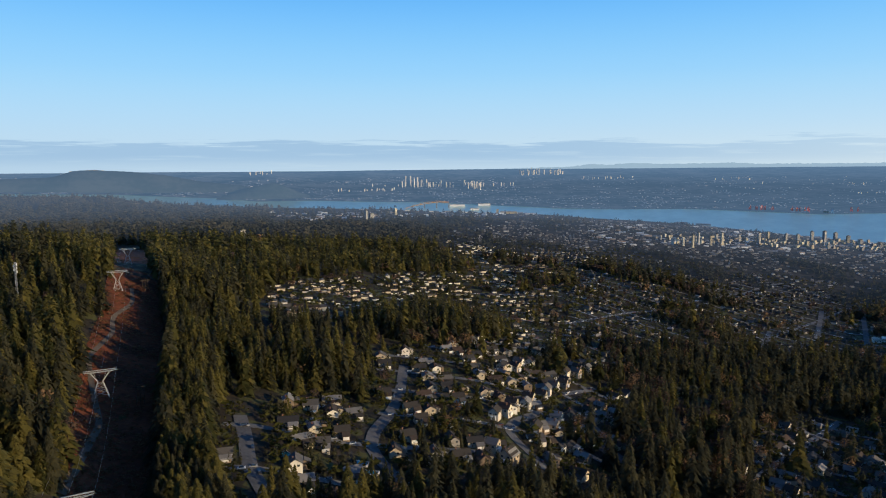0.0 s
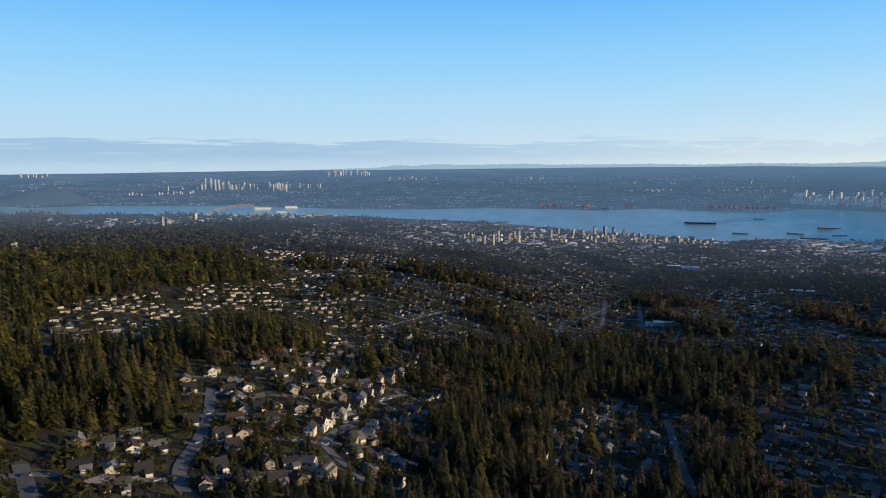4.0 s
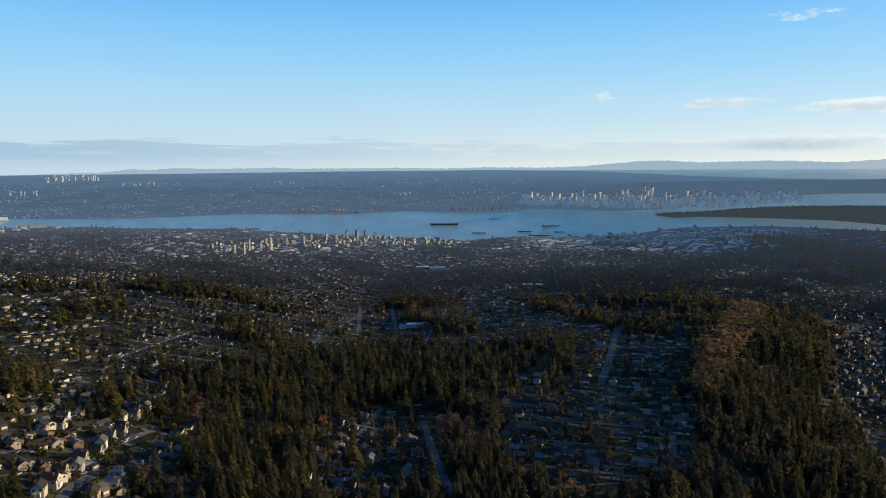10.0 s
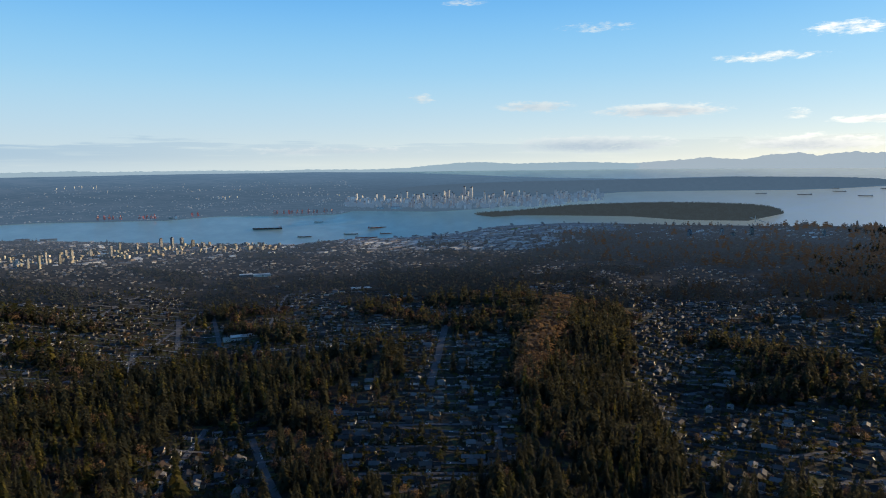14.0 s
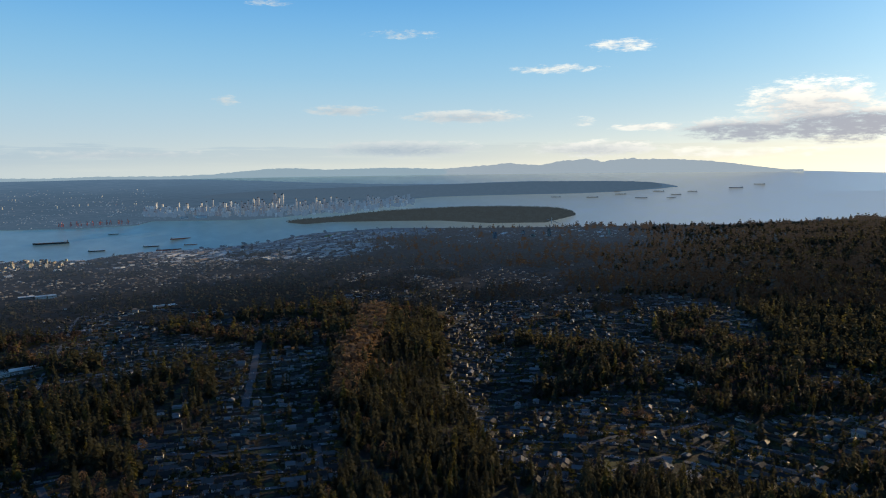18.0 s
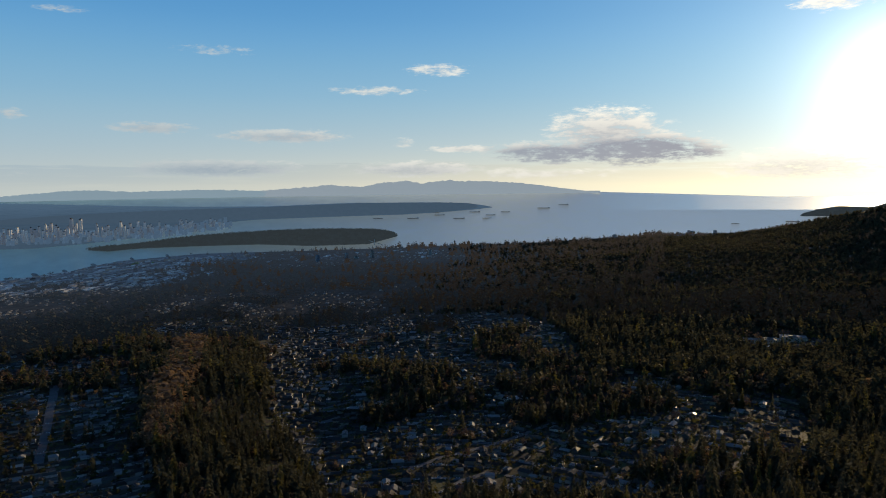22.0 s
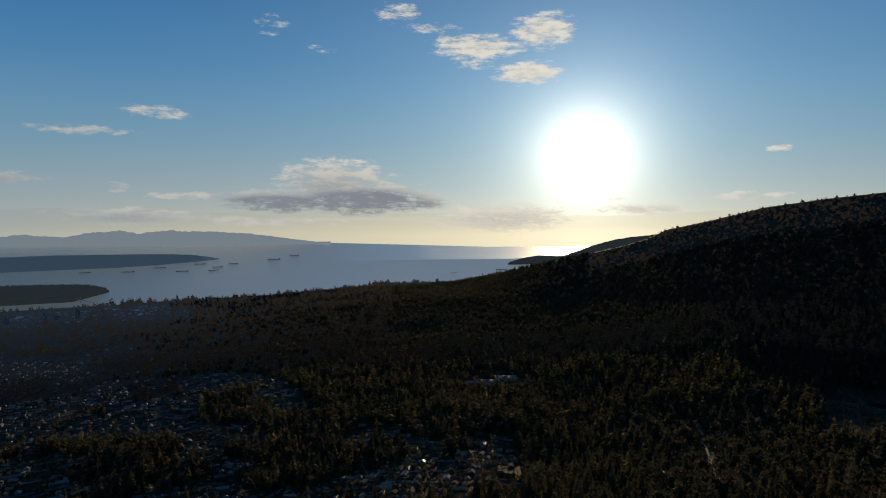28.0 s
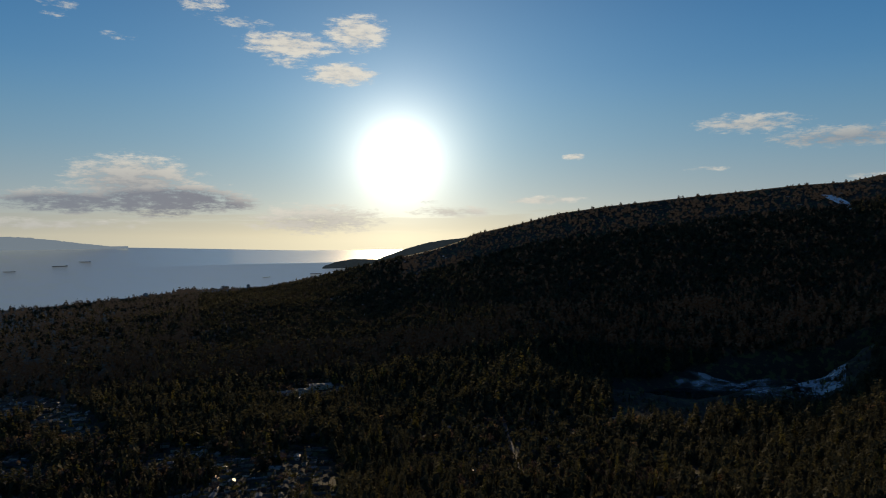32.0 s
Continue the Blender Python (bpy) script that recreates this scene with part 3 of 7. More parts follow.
for i, r in enumerate(R_TRUE[1:], 1):
    k = R_COLS[i] / (r * UNIT)
    HTAB[:, i] = eye_z(HAZ) * (1 - k) + HTAB[:, i] * k


def edge_r(az):
    az = wrap(az)
    e = np.minimum(table(EDGE, az), -1.0)
    return np.where(az < 100, sea_r(az, e), np.interp(az, [100, 106, 112, 300], [float(sea_r(100, -4.05)), 3900, 3400, 3400]))


def smooth_noise(x, y, cell, seed):
    """Value noise over a lattice, for many places at once."""
    g = np.random.default_rng(seed).random((256, 256))
    u, v = np.asarray(x) / cell + 1000, np.asarray(y) / cell + 1000
    i, j = np.floor(u).astype(int), np.floor(v).astype(int)
    a, b = u - i, v - j
    a, b = a * a * (3 - 2 * a), b * b * (3 - 2 * b)
    p = lambda s, t: g[(i + s) % 256, (j + t) % 256]
    return (p(0, 0) * (1 - a) + p(1, 0) * a) * (1 - b) + (p(0, 1) * (1 - a) + p(1, 1) * a) * b - 0.5


def ground_z(az, q):
    """Height of the near land at azimuth az and drawn distance q."""
    az, q = np.broadcast_arrays(wrap(az), np.asarray(q, float))
    re = edge_r(az)
    el = table(EDGE, az)
    ze = np.where(az < 100, sea_z(az, re) + 3, eye_z(az) + re * np.tan(np.radians(el)))
    cols = np.stack([np.interp(az, HAZ, HTAB[:, i]) for i in range(len(R_COLS))])
    out = ze + q * 0
    end = R_COLS[-1]
    for i in range(len(R_COLS) - 1):
        lo, hi = R_COLS[i], R_COLS[i + 1]
        f = (q - lo) / (hi - lo)
        out = np.where((q >= lo) & (q < hi), cols[i] * (1 - f) + cols[i + 1] * f, out)
    f = np.clip((q - end) / np.maximum(re - end, 1), 0, 1)
    g = np.where(az < 100, f, f ** 1.1)
    out = np.where(q >= end, cols[-1] * (1 - g) + ze * g, out)
    x, y = q * np.sin(np.radians(az)), q * np.cos(np.radians(az))
    damp = np.clip((re - q) / 500, 0, 1)
    out = out + damp * (smooth_noise(x, y, 210, 1) * 12 + smooth_noise(x, y, 80, 2) * 5)
    lake = in_lake(az, q)
    return np.where(lake > 0, out * (1 - lake) + (LAKE_Z - 2) * lake, out)


LAKE_Z = 198.0


def in_lake(az, q):
    """The reservoir below the mountain."""
    mid = np.interp(az, [131.5, 135, 137.5, 141, 147, 151], [1530, 1575, 1587, 1702, 1794, 1886])
    half = np.interp(az, [131, 132, 134, 137, 141, 147, 151], [0, 26, 46, 109, 86, 52, 23])
    return np.clip(1.4 - np.abs(q - mid) / np.maximum(half, 1), 0, 1) * ((az > 131) & (az < 151))


def polar(az, q, z):
    a = np.radians(az)
    return np.stack(np.broadcast_arrays(q * np.sin(a), q * np.cos(a), z), -1)


def on_ground(az, q, lift=0.0):
    return polar(az, q, ground_z(az, q) + lift)


def at_xy(x, y):
    """Azimuth and distance of a place."""
    return np.degrees(np.arctan2(x, y)), np.hypot(x, y)


def xy_z(x, y):
    a, q = at_xy(x, y)
    return ground_z(a, q)


def view_el(az, q, z):
    return np.degrees(np.arctan2(z - eye_z(az), q))


# ---- mesh helpers ----
def np_mesh(name, verts, faces, mats, index=None):
    """A mesh from arrays: faces all have the same number of corners."""
    me = bpy.data.meshes.new(name)
    verts, faces = np.asarray(verts, np.float32), np.asarray(faces, np.int32)
    me.vertices.add(len(verts))
    me.vertices.foreach_set("co", verts.ravel())
    n, k = faces.shape
    me.loops.add(n * k)
    me.loops.foreach_set("vertex_index", faces.ravel())
    me.polygons.add(n)
    me.polygons.foreach_set("loop_start", np.arange(0, n * k, k, dtype=np.int32))
    for m in mats:
        me.materials.append(m)
    if index is not None:
        me.polygons.foreach_set("material_index", np.asarray(index, np.int32))
    me.polygons.foreach_set("use_smooth", np.zeros(n, bool))
    me.update(calc_edges=True)
    return me


def grid_faces(rows, cols, closed=False):
    i, j = np.meshgrid(np.arange(rows - 1), np.arange(cols if closed else cols - 1), indexing="ij")
    k = (j + 1) % cols
    return np.stack([i * cols + j, (i + 1) * cols + j, (i + 1) * cols + k, i * cols + k], -1).reshape(-1, 4)


def smooth(me):
    me.polygons.foreach_set("use_smooth", np.ones(len(me.polygons), bool))
    return me


def part(name, me, parent, label=""):
    ob = new(name, me)
    ob.parent = parent
    return tagged(ob, label)


def thing(name, at, turn=0.0, label="", category="", group="", kind=""):
    ob = new(name)
    ob.empty_display_size = 2
    ob.matrix_world = Matrix.Translation(Vector([float(v) for v in at])) @ Matrix.Rotation(turn, 4, "Z")
    return tagged(ob, label, category, group, kind)


def bm_mesh(name, build, mat):
    bm = bmesh.new()
    build(bm)
    me = bpy.data.meshes.new(name)
    bm.to_mesh(me)
    bm.free()
    for m in (mat if isinstance(mat, (list, tuple)) else [mat]):
        me.materials.append(m)
    return me


def box(bm, x0, y0, z0, x1, y1, z1, taper=0.0):
    tx, ty = (x1 - x0) * taper / 2, (y1 - y0) * taper / 2
    v = [bm.verts.new(p) for p in ((x0, y0, z0), (x1, y0, z0), (x1, y1, z0), (x0, y1, z0),
                                   (x0 + tx, y0 + ty, z1), (x1 - tx, y0 + ty, z1), (x1 - tx, y1 - ty, z1), (x0 + tx, y1 - ty, z1))]
    for f in ((3, 2, 1, 0), (4, 5, 6, 7), (0, 1, 5, 4), (1, 2, 6, 5), (2, 3, 7, 6), (3, 0, 4, 7)):
        bm.faces.new([v[i] for i in f])
    return v


def strut(bm, a, b, w):
    """A thin square bar between two points."""
    a, b = Vector(a), Vector(b)
    d = (b - a).normalized()
    s = d.cross(Vector((0, 0, 1)) if abs(d.z) < 0.9 else Vector((1, 0, 0))).normalized() * w / 2
    t = d.cross(s).normalized() * w / 2
    v = [bm.verts.new(p + q) for p in (a, b) for q in (s + t, s - t, -s - t, t - s)]
    for i in range(4):
        j = (i + 1) % 4
        bm.faces.new((v[i], v[j], v[4 + j], v[4 + i]))
    bm.faces.new(v[3::-1])
    bm.faces.new(v[4:])


# ---- ground, sea, distance ----
AZS = np.concatenate([np.arange(-45, 156, 0.5), np.arange(156, 315, 3.0)])
RINGS = np.concatenate([[2, 20, 50, 80, 120, 160], np.arange(215, 1350, 16), np.arange(1350, 2600, 30), np.arange(2600, R_COLS[-1] - 10, 50)])
rows = [polar(AZS, -0.3, ground_z(AZS, 0.2))] + [on_ground(AZS, q) for q in RINGS]
last = edge_r(AZS)
for f in np.linspace(0.0, 1.0, 26):
    rows.append(on_ground(AZS, R_COLS[-1] + (last - R_COLS[-1]) * f))
for back, drop in ((40, 8), (160, 60), (260, 130)):
    p = on_ground(AZS, last)
    q = last + back
    rows.append(polar(AZS, q, np.minimum(p[:, 2] - drop, np.maximum(sea_z(AZS, q) - 12, p[:, 2] - 400))))
ground = new("ground", smooth(np_mesh("ground", np.concatenate(rows), grid_faces(len(rows), len(AZS), True), [M["soil"]])))
tagged(ground, "dark forest floor and gardens sloping down to the inlet", "ground", kind="structure")

# second sheet half a metre above the ground, added to carry painted haze
ha = np.arange(-38, 104.1, 0.5)
far_q = np.maximum(edge_r(ha) - 2, 2200)
rows = [on_ground(ha, 1800 + (far_q - 1800) * f, 0.5) for f in np.linspace(0, 1, 60)]
tagged(new("backdrop_slope", smooth(np_mesh("backdrop_slope", np.concatenate(rows), grid_faces(60, len(ha)), [M["far_soil"]]))), "added ground sheet over the lower slope, glowing in place of haze", "ground", kind="structure")

SEA_EL = np.concatenate([-np.geomspace(11.5, 0.65, 90)])
sa = np.arange(-62, 172, 1.0)
rows, wsun = [], np.clip(np.minimum((sa - 92.0) / 14, (124 - sa) / 2), 0, 1)
q0 = sea_r(sa, -2.15)
z0 = sea_z(sa, q0)
for e in SEA_EL:
    q = sea_r(sa, e)
    z = sea_z(sa, q)
    # below the sun the far bay is bent nearly level, shaped so that the camera sees its glint
    f = np.clip((e + 2.15) / 1.5, 0, 1)
    qa = q0 + (4920 - q0) * f
    za = z0 + (qa - q0) * 0.12
    k = wsun * (e > -2.15)
    rows.append(polar(sa, q * (1 - k) + qa * k, z * (1 - k) + za * k - 1.5))
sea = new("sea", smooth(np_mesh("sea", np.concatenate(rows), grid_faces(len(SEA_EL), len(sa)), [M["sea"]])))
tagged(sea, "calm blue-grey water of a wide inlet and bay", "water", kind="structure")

FAR = {-62: -1.9, -32: -2.03, -25: -2.24, -21: -2.5, -17: -2.7, -15: -2.96, -10.7: -2.94, -6: -3.13, -1: -3.26, 2.2: -3.45, 5: -3.6,
       10: -3.85, 14: -3.9, 20: -3.85, 23.6: -3.97, 28.5: -4.1, 32.8: -3.92, 38: -4.1, 41.8: -4.05, 43: -3.8, 49.7: -4.0, 52.8: -3.85,
       56: -3.6, 60: -2.85, 65.3: -2.5, 71: -2.42, 77: -2.35, 80: -2.2, 84.3: -1.88}
TOP = {-62: -0.64, 38: -0.64, 45: -0.75, 50: -0.95, 56: -1.25, 62: -1.45, 66: -1.5, 73: -1.36, 80: -1.42, 82.2: -1.5, 83.5: -1.68, 84.3: -1.86}


def plain(name, azs, lo, hi, n, mat, lift, label, category, rough=0.0, kind="structure"):
    """Flat far land between two elevations, for each azimuth."""
    out = []
    for f in np.linspace(0, 1, n):
        e = lo + (hi - lo) * f
        q = sea_r(azs, np.minimum(e, -0.3))
        bump = rough * (smooth_noise(azs * 40, q, 90, 5)) * math.sin(math.pi * min(f * 3, 1) / 2)
        z = eye_z(azs) + q * np.tan(np.radians(e)) + lift * min(1, f * 20) + bump
        out.append(polar(azs, q, z))
    return tagged(new(name, smooth(np_mesh(name, np.concatenate(out), grid_faces(n, len(azs)), [mat]))), label, category, kind=kind)


fa = np.arange(-60, 84.31, 0.3)
far_lo = np.interp(fa, sorted(FAR), [FAR[k] for k in sorted(FAR)])
far_hi = np.interp(fa, sorted(TOP), [TOP[k] for k in sorted(TOP)])
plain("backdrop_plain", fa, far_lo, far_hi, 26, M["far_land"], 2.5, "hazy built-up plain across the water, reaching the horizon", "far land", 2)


def mound(name, profile, front, depth, mat, label, category, kind="structure", n=9, step=0.15, rough=3.0, shape=0.8):
    """A hill seen as a silhouette: profile azimuth to top elevation, front azimuth to the elevation of its foot."""
    ks, fs = sorted(profile), sorted(front)
    azs = np.arange(ks[0], ks[-1] + 1e-6, step)
    top = np.interp(azs, ks, [profile[k] for k in ks])
    foot = np.interp(azs, fs, [front[k] for k in fs])
    q0 = sea_r(azs, np.minimum(foot, -0.62))
    out = []
    for i in range(2 * n - 1):
        f = i / (n - 1)
        q = np.minimum(q0 + depth * f, 4975)
        z0 = sea_z(azs, np.minimum(q, 4850))
        zt = eye_z(azs) + (q0 + depth) * np.tan(np.radians(top))
        zf = eye_z(azs) + q0 * np.tan(np.radians(foot)) - 2
        z = zf + (zt - zf) * (math.sin(math.pi / 2 * min(f, 2 - f)) ** shape)
        x = q * np.radians(azs)
        z = z + rough * math.sin(math.pi * min(f, 2 - f) / 2) * (smooth_noise(x, q, 18, 8) + smooth_noise(x, q, 7, 9))
        out.append(polar(azs, q, z if f <= 1 else np.where(azs > 100, z, np.maximum(z, z0 - 30))))
    return tagged(new(name, smooth(np_mesh(name, np.concatenate(out), grid_faces(2 * n - 1, len(azs)), [mat]))), label, category, kind=kind)


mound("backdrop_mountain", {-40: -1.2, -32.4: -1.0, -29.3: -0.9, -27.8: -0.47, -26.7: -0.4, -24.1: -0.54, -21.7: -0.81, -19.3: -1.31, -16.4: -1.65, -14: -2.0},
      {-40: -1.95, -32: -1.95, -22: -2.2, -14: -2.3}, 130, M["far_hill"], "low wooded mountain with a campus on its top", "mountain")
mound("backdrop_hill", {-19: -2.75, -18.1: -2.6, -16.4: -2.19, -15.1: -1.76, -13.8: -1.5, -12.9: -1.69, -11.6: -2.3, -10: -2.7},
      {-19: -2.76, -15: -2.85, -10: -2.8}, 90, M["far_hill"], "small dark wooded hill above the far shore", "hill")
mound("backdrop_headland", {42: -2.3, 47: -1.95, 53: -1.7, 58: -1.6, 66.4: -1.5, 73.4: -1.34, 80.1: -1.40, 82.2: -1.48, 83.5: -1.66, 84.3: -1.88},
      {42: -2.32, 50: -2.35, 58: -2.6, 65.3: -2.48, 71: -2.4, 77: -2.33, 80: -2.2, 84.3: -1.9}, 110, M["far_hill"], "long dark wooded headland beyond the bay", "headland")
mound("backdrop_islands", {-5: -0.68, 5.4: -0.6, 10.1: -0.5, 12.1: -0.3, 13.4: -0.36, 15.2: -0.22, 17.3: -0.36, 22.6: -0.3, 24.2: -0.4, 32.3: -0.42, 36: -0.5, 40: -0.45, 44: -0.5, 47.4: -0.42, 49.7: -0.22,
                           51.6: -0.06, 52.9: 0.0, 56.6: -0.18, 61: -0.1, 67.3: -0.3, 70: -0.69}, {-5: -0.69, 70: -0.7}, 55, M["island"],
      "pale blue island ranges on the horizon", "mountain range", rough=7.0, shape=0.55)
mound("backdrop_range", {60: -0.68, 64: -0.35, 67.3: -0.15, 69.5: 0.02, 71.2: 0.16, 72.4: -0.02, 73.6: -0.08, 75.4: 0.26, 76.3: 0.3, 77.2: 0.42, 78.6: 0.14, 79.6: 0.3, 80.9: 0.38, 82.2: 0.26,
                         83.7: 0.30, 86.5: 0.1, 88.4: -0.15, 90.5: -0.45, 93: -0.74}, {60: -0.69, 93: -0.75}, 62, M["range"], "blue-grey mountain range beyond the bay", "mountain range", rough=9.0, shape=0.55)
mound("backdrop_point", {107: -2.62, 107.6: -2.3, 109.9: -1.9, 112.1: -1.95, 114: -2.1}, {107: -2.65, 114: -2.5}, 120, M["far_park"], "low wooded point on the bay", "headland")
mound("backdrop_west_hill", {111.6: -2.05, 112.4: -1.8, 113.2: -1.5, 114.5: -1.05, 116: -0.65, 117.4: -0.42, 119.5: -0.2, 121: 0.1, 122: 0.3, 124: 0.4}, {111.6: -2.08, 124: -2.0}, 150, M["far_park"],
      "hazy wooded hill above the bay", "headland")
PARK_TOP = {52.6: -4.3, 53.2: -4.15, 54.4: -4.1, 56.6: -4.0, 58.9: -3.75, 61.0: -3.58, 62.8: -3.5, 65.3: -3.42, 68: -3.36, 71.4: -3.38, 74.2: -3.46, 75.5: -3.6, 76.2: -3.8, 76.7: -4.05}
PARK_FOOT = {52.6: -4.25, 54.4: -4.47, 56.6: -4.36, 61.1: -4.39, 65.4: -4.44, 69.5: -4.7, 74.1: -4.68, 76.7: -4.05}

# width, surface, height of the eye, then azimuth and elevation of points along the middle
ROAD_DEFS = [
    (9, "asphalt", 460, [(-16.92, -19.99), (-16.54, -21.64), (-16.41, -23.73), (-15.14, -26.00)]),
    (9, "asphalt", 460, [(-3.34, -16.73), (-3.70, -18.96), (-4.58, -20.49), (-6.05, -21.97), (-6.32, -23.25), (-4.17, -25.44), (-2.23, -26.82)]),
    (8, "asphalt", 460, [(8.69, -20.15), (6.13, -21.00), (5.32, -21.81), (7.02, -23.25), (9.69, -25.22), (10.90, -26.46)]),
    (14, "asphalt", 460, [(12.44, -22.30), (14.55, -23.18), (15.94, -23.87)]),
    (8, "asphalt", 476, [(34.17, -20.50), (35.16, -23.00), (36.66, -26.26)]),
    (12, "asphalt", 476, [(50.39, -12.81), (49.93, -14.72), (49.12, -17.28)]),
    (10, "asphalt", 490, [(25.70, -13.90), (25.33, -15.54), (24.83, -17.01)]),
    (9, "asphalt", 490, [(29.05, -11.84), (28.84, -14.11)]),
    (9, "asphalt", 490, [(31.67, -11.96), (32.07, -14.29)]),
    (10, "asphalt", 490, [(50.58, -13.22), (49.82, -16.01), (49.22, -17.56)]),
    (9, "asphalt", 490, [(54.85, -21.11), (55.04, -23.14)]),
    (7, "asphalt", 490, [(42.90, -20.63), (47.78, -21.45), (54.54, -21.73)]),
    (7, "asphalt", 490, [(42.90, -22.55), (53.63, -22.94)]),
    (7, "asphalt", 490, [(42.89, -24.57), (50.77, -24.80), (54.95, -24.81)]),
    (8, "asphalt", 490, [(42.89, -26.41), (49.82, -25.72)]),
    (9, "asphalt", 512, [(77.05, -22.76), (81.82, -21.36), (85.12, -20.58), (87.08, -19.84), (89.61, -18.92)]),
    (8, "asphalt", 512, [(80.13, -24.31), (81.84, -23.48), (84.19, -22.88)]),
    (8, "asphalt", 512, [(78.38, -18.20), (81.78, -17.30)]),
    (8, "asphalt", 512, [(69.86, -18.81), (71.54, -18.40)]),
    (8, "asphalt", 512, [(69.87, -17.70), (74.28, -16.99)]),
    (9, "asphalt", 512, [(100.75, -23.19), (102.06, -22.11), (103.83, -20.71), (105.03, -19.23)]),
    (6, "asphalt", 539, [(122.28, -14.49), (123.30, -17.54), (123.94, -19.34)]),
    (9, "asphalt", 539, [(135.99, -17.07), (137.78, -18.34), (139.54, -19.28)]),
    (8, "asphalt", 539, [(115.90, -20.64), (116.42, -19.44)]),
    (3.6, "gravel", 460, [(-30.14, -23.44), (-28.59, -21.15), (-27.15, -19.26), (-27.51, -17.03), (-27.75, -14.27), (-25.81, -12.56), (-26.03, -11.65), (-24.41, -10.67), (-24.46, -9.52)]),
]

# ---- roads: centre lines as azimuth and elevation on the ground ----
ROADS = {}


def ground_at(az, el, eye=None):
    """Where the line of sight from that height meets the near land."""
    eye = eye_z(az) if eye is None else eye
    q = np.arange(150, 4300, 6.0)
    z = ground_z(np.full_like(q, az), q)
    hit = np.nonzero(z >= eye + q * math.tan(radians(el)))[0]
    return q[hit[0]] if len(hit) else 4200.0


def road_line(points, eye, step=8.0):
    """Metres along a smooth line through places given as azimuth and elevation."""
    p = np.array([polar(a, ground_at(a, e, eye), 0.0)[:2] for a, e in points])
    d = np.concatenate([[0], np.cumsum(np.hypot(*np.diff(p, axis=0).T))])
    n = max(3, int(d[-1] / step))
    s = np.linspace(0, d[-1], n)
    out = np.stack([np.interp(s, d, p[:, 0]), np.interp(s, d, p[:, 1])], -1)
    for _ in range(3):
        out[1:-1] = (out[:-2] + 2 * out[1:-1] + out[2:]) / 4
    return out


ROAD_PTS = []
for rname, (width, surface, eye, pts) in enumerate(ROAD_DEFS):
    ROADS[rname] = (width, surface, road_line(pts, eye))
    ROAD_PTS.append(np.column_stack([ROADS[rname][2], np.full(len(ROADS[rname][2]), width)]))
ROAD_PTS = np.concatenate(ROAD_PTS)
ROAD_GRID = {}
for rx, ry, rw in ROAD_PTS:
    ROAD_GRID.setdefault((int(rx // 25), int(ry // 25)), []).append((rx, ry, rw))


def near_road(x, y, extra=2.5):
    near = np.zeros(len(x), bool)
    ci, cj = (x // 25).astype(int), (y // 25).astype(int)
    for k in range(len(x)):
        for i in (-1, 0, 1):
            for j in (-1, 0, 1):
                for rx, ry, rw in ROAD_GRID.get((ci[k] + i, cj[k] + j), ()):
                    if (x[k] - rx) ** 2 + (y[k] - ry) ** 2 < (rw / 2 + extra) ** 2:
                        near[k] = True
    return near


for rname, (width, surface, line) in ROADS.items():
    t = np.gradient(line, axis=0)
    nrm = np.stack([-t[:, 1], t[:, 0]], -1) / (np.hypot(t[:, 0], t[:, 1])[:, None] + 1e-9)
    sides = []
    for s in (-0.5, -0.25, 0.0, 0.25, 0.5):
        p = line + nrm * width * s
        sides.append(np.column_stack([p, xy_z(p[:, 0], p[:, 1]) + 0.55]))
    low = [np.column_stack([sides[i][:, :2], sides[i][:, 2] - 1.6]) for i in (0, -1)]
    rows = [low[0]] + sides + [low[1]]
    ob = new(surface + "_" + ("trail" if surface == "gravel" else "road"), np_mesh("road", np.concatenate(rows), grid_faces(len(rows), len(line)), [M[surface]]))
    tagged(ob, "pale gravel service trail winding along the power line" if surface == "gravel" else "grey asphalt street between houses and trees",
           "trail" if surface == "gravel" else "road", kind="structure")

# ---- where houses and trees stand ----
# azimuth, elevation, half width, half height, share of houses
ZONES = [(-13.0, -22.0, 6.0, 3.8, 0.75), (4.0, -20.5, 10.5, 5.6, 0.60), (-5.5, -10.6, 8.5, 1.5, 0.85), (17, -11.5, 14, 3.6, 0.52), (12, -8.0, 10, 2.0, 0.4),
         (49, -21.5, 7.5, 4.2, 0.95), (51, -15, 4.5, 3.0, 0.7), (31.5, -22.5, 4.5, 3.0, 0.55), (28.5, -23.5, 4.0, 3.0, 0.52), (38, -12.5, 10, 2.3, 0.55), (28, -6.8, 26, 2.0, 0.93),
         (66, -9.6, 9, 1.3, 0.7), (79, -18, 12, 7.0, 0.92), (92, -20, 16, 4.5, 0.9), (74, -13.2, 8, 2.6, 0.85), (102, -19.5, 6, 4.4, 0.42), (125, -18, 12, 4.0, 0.22),
         (106.5, -12.0, 3.0, 0.7, 0.9), (48, -6.9, 9, 0.9, 0.85), (73, -5.9, 9, 0.6, 0.6), (112, -3.6, 5, 1.6, 0.2), (100, -8, 8, 1.0, 0.2)]


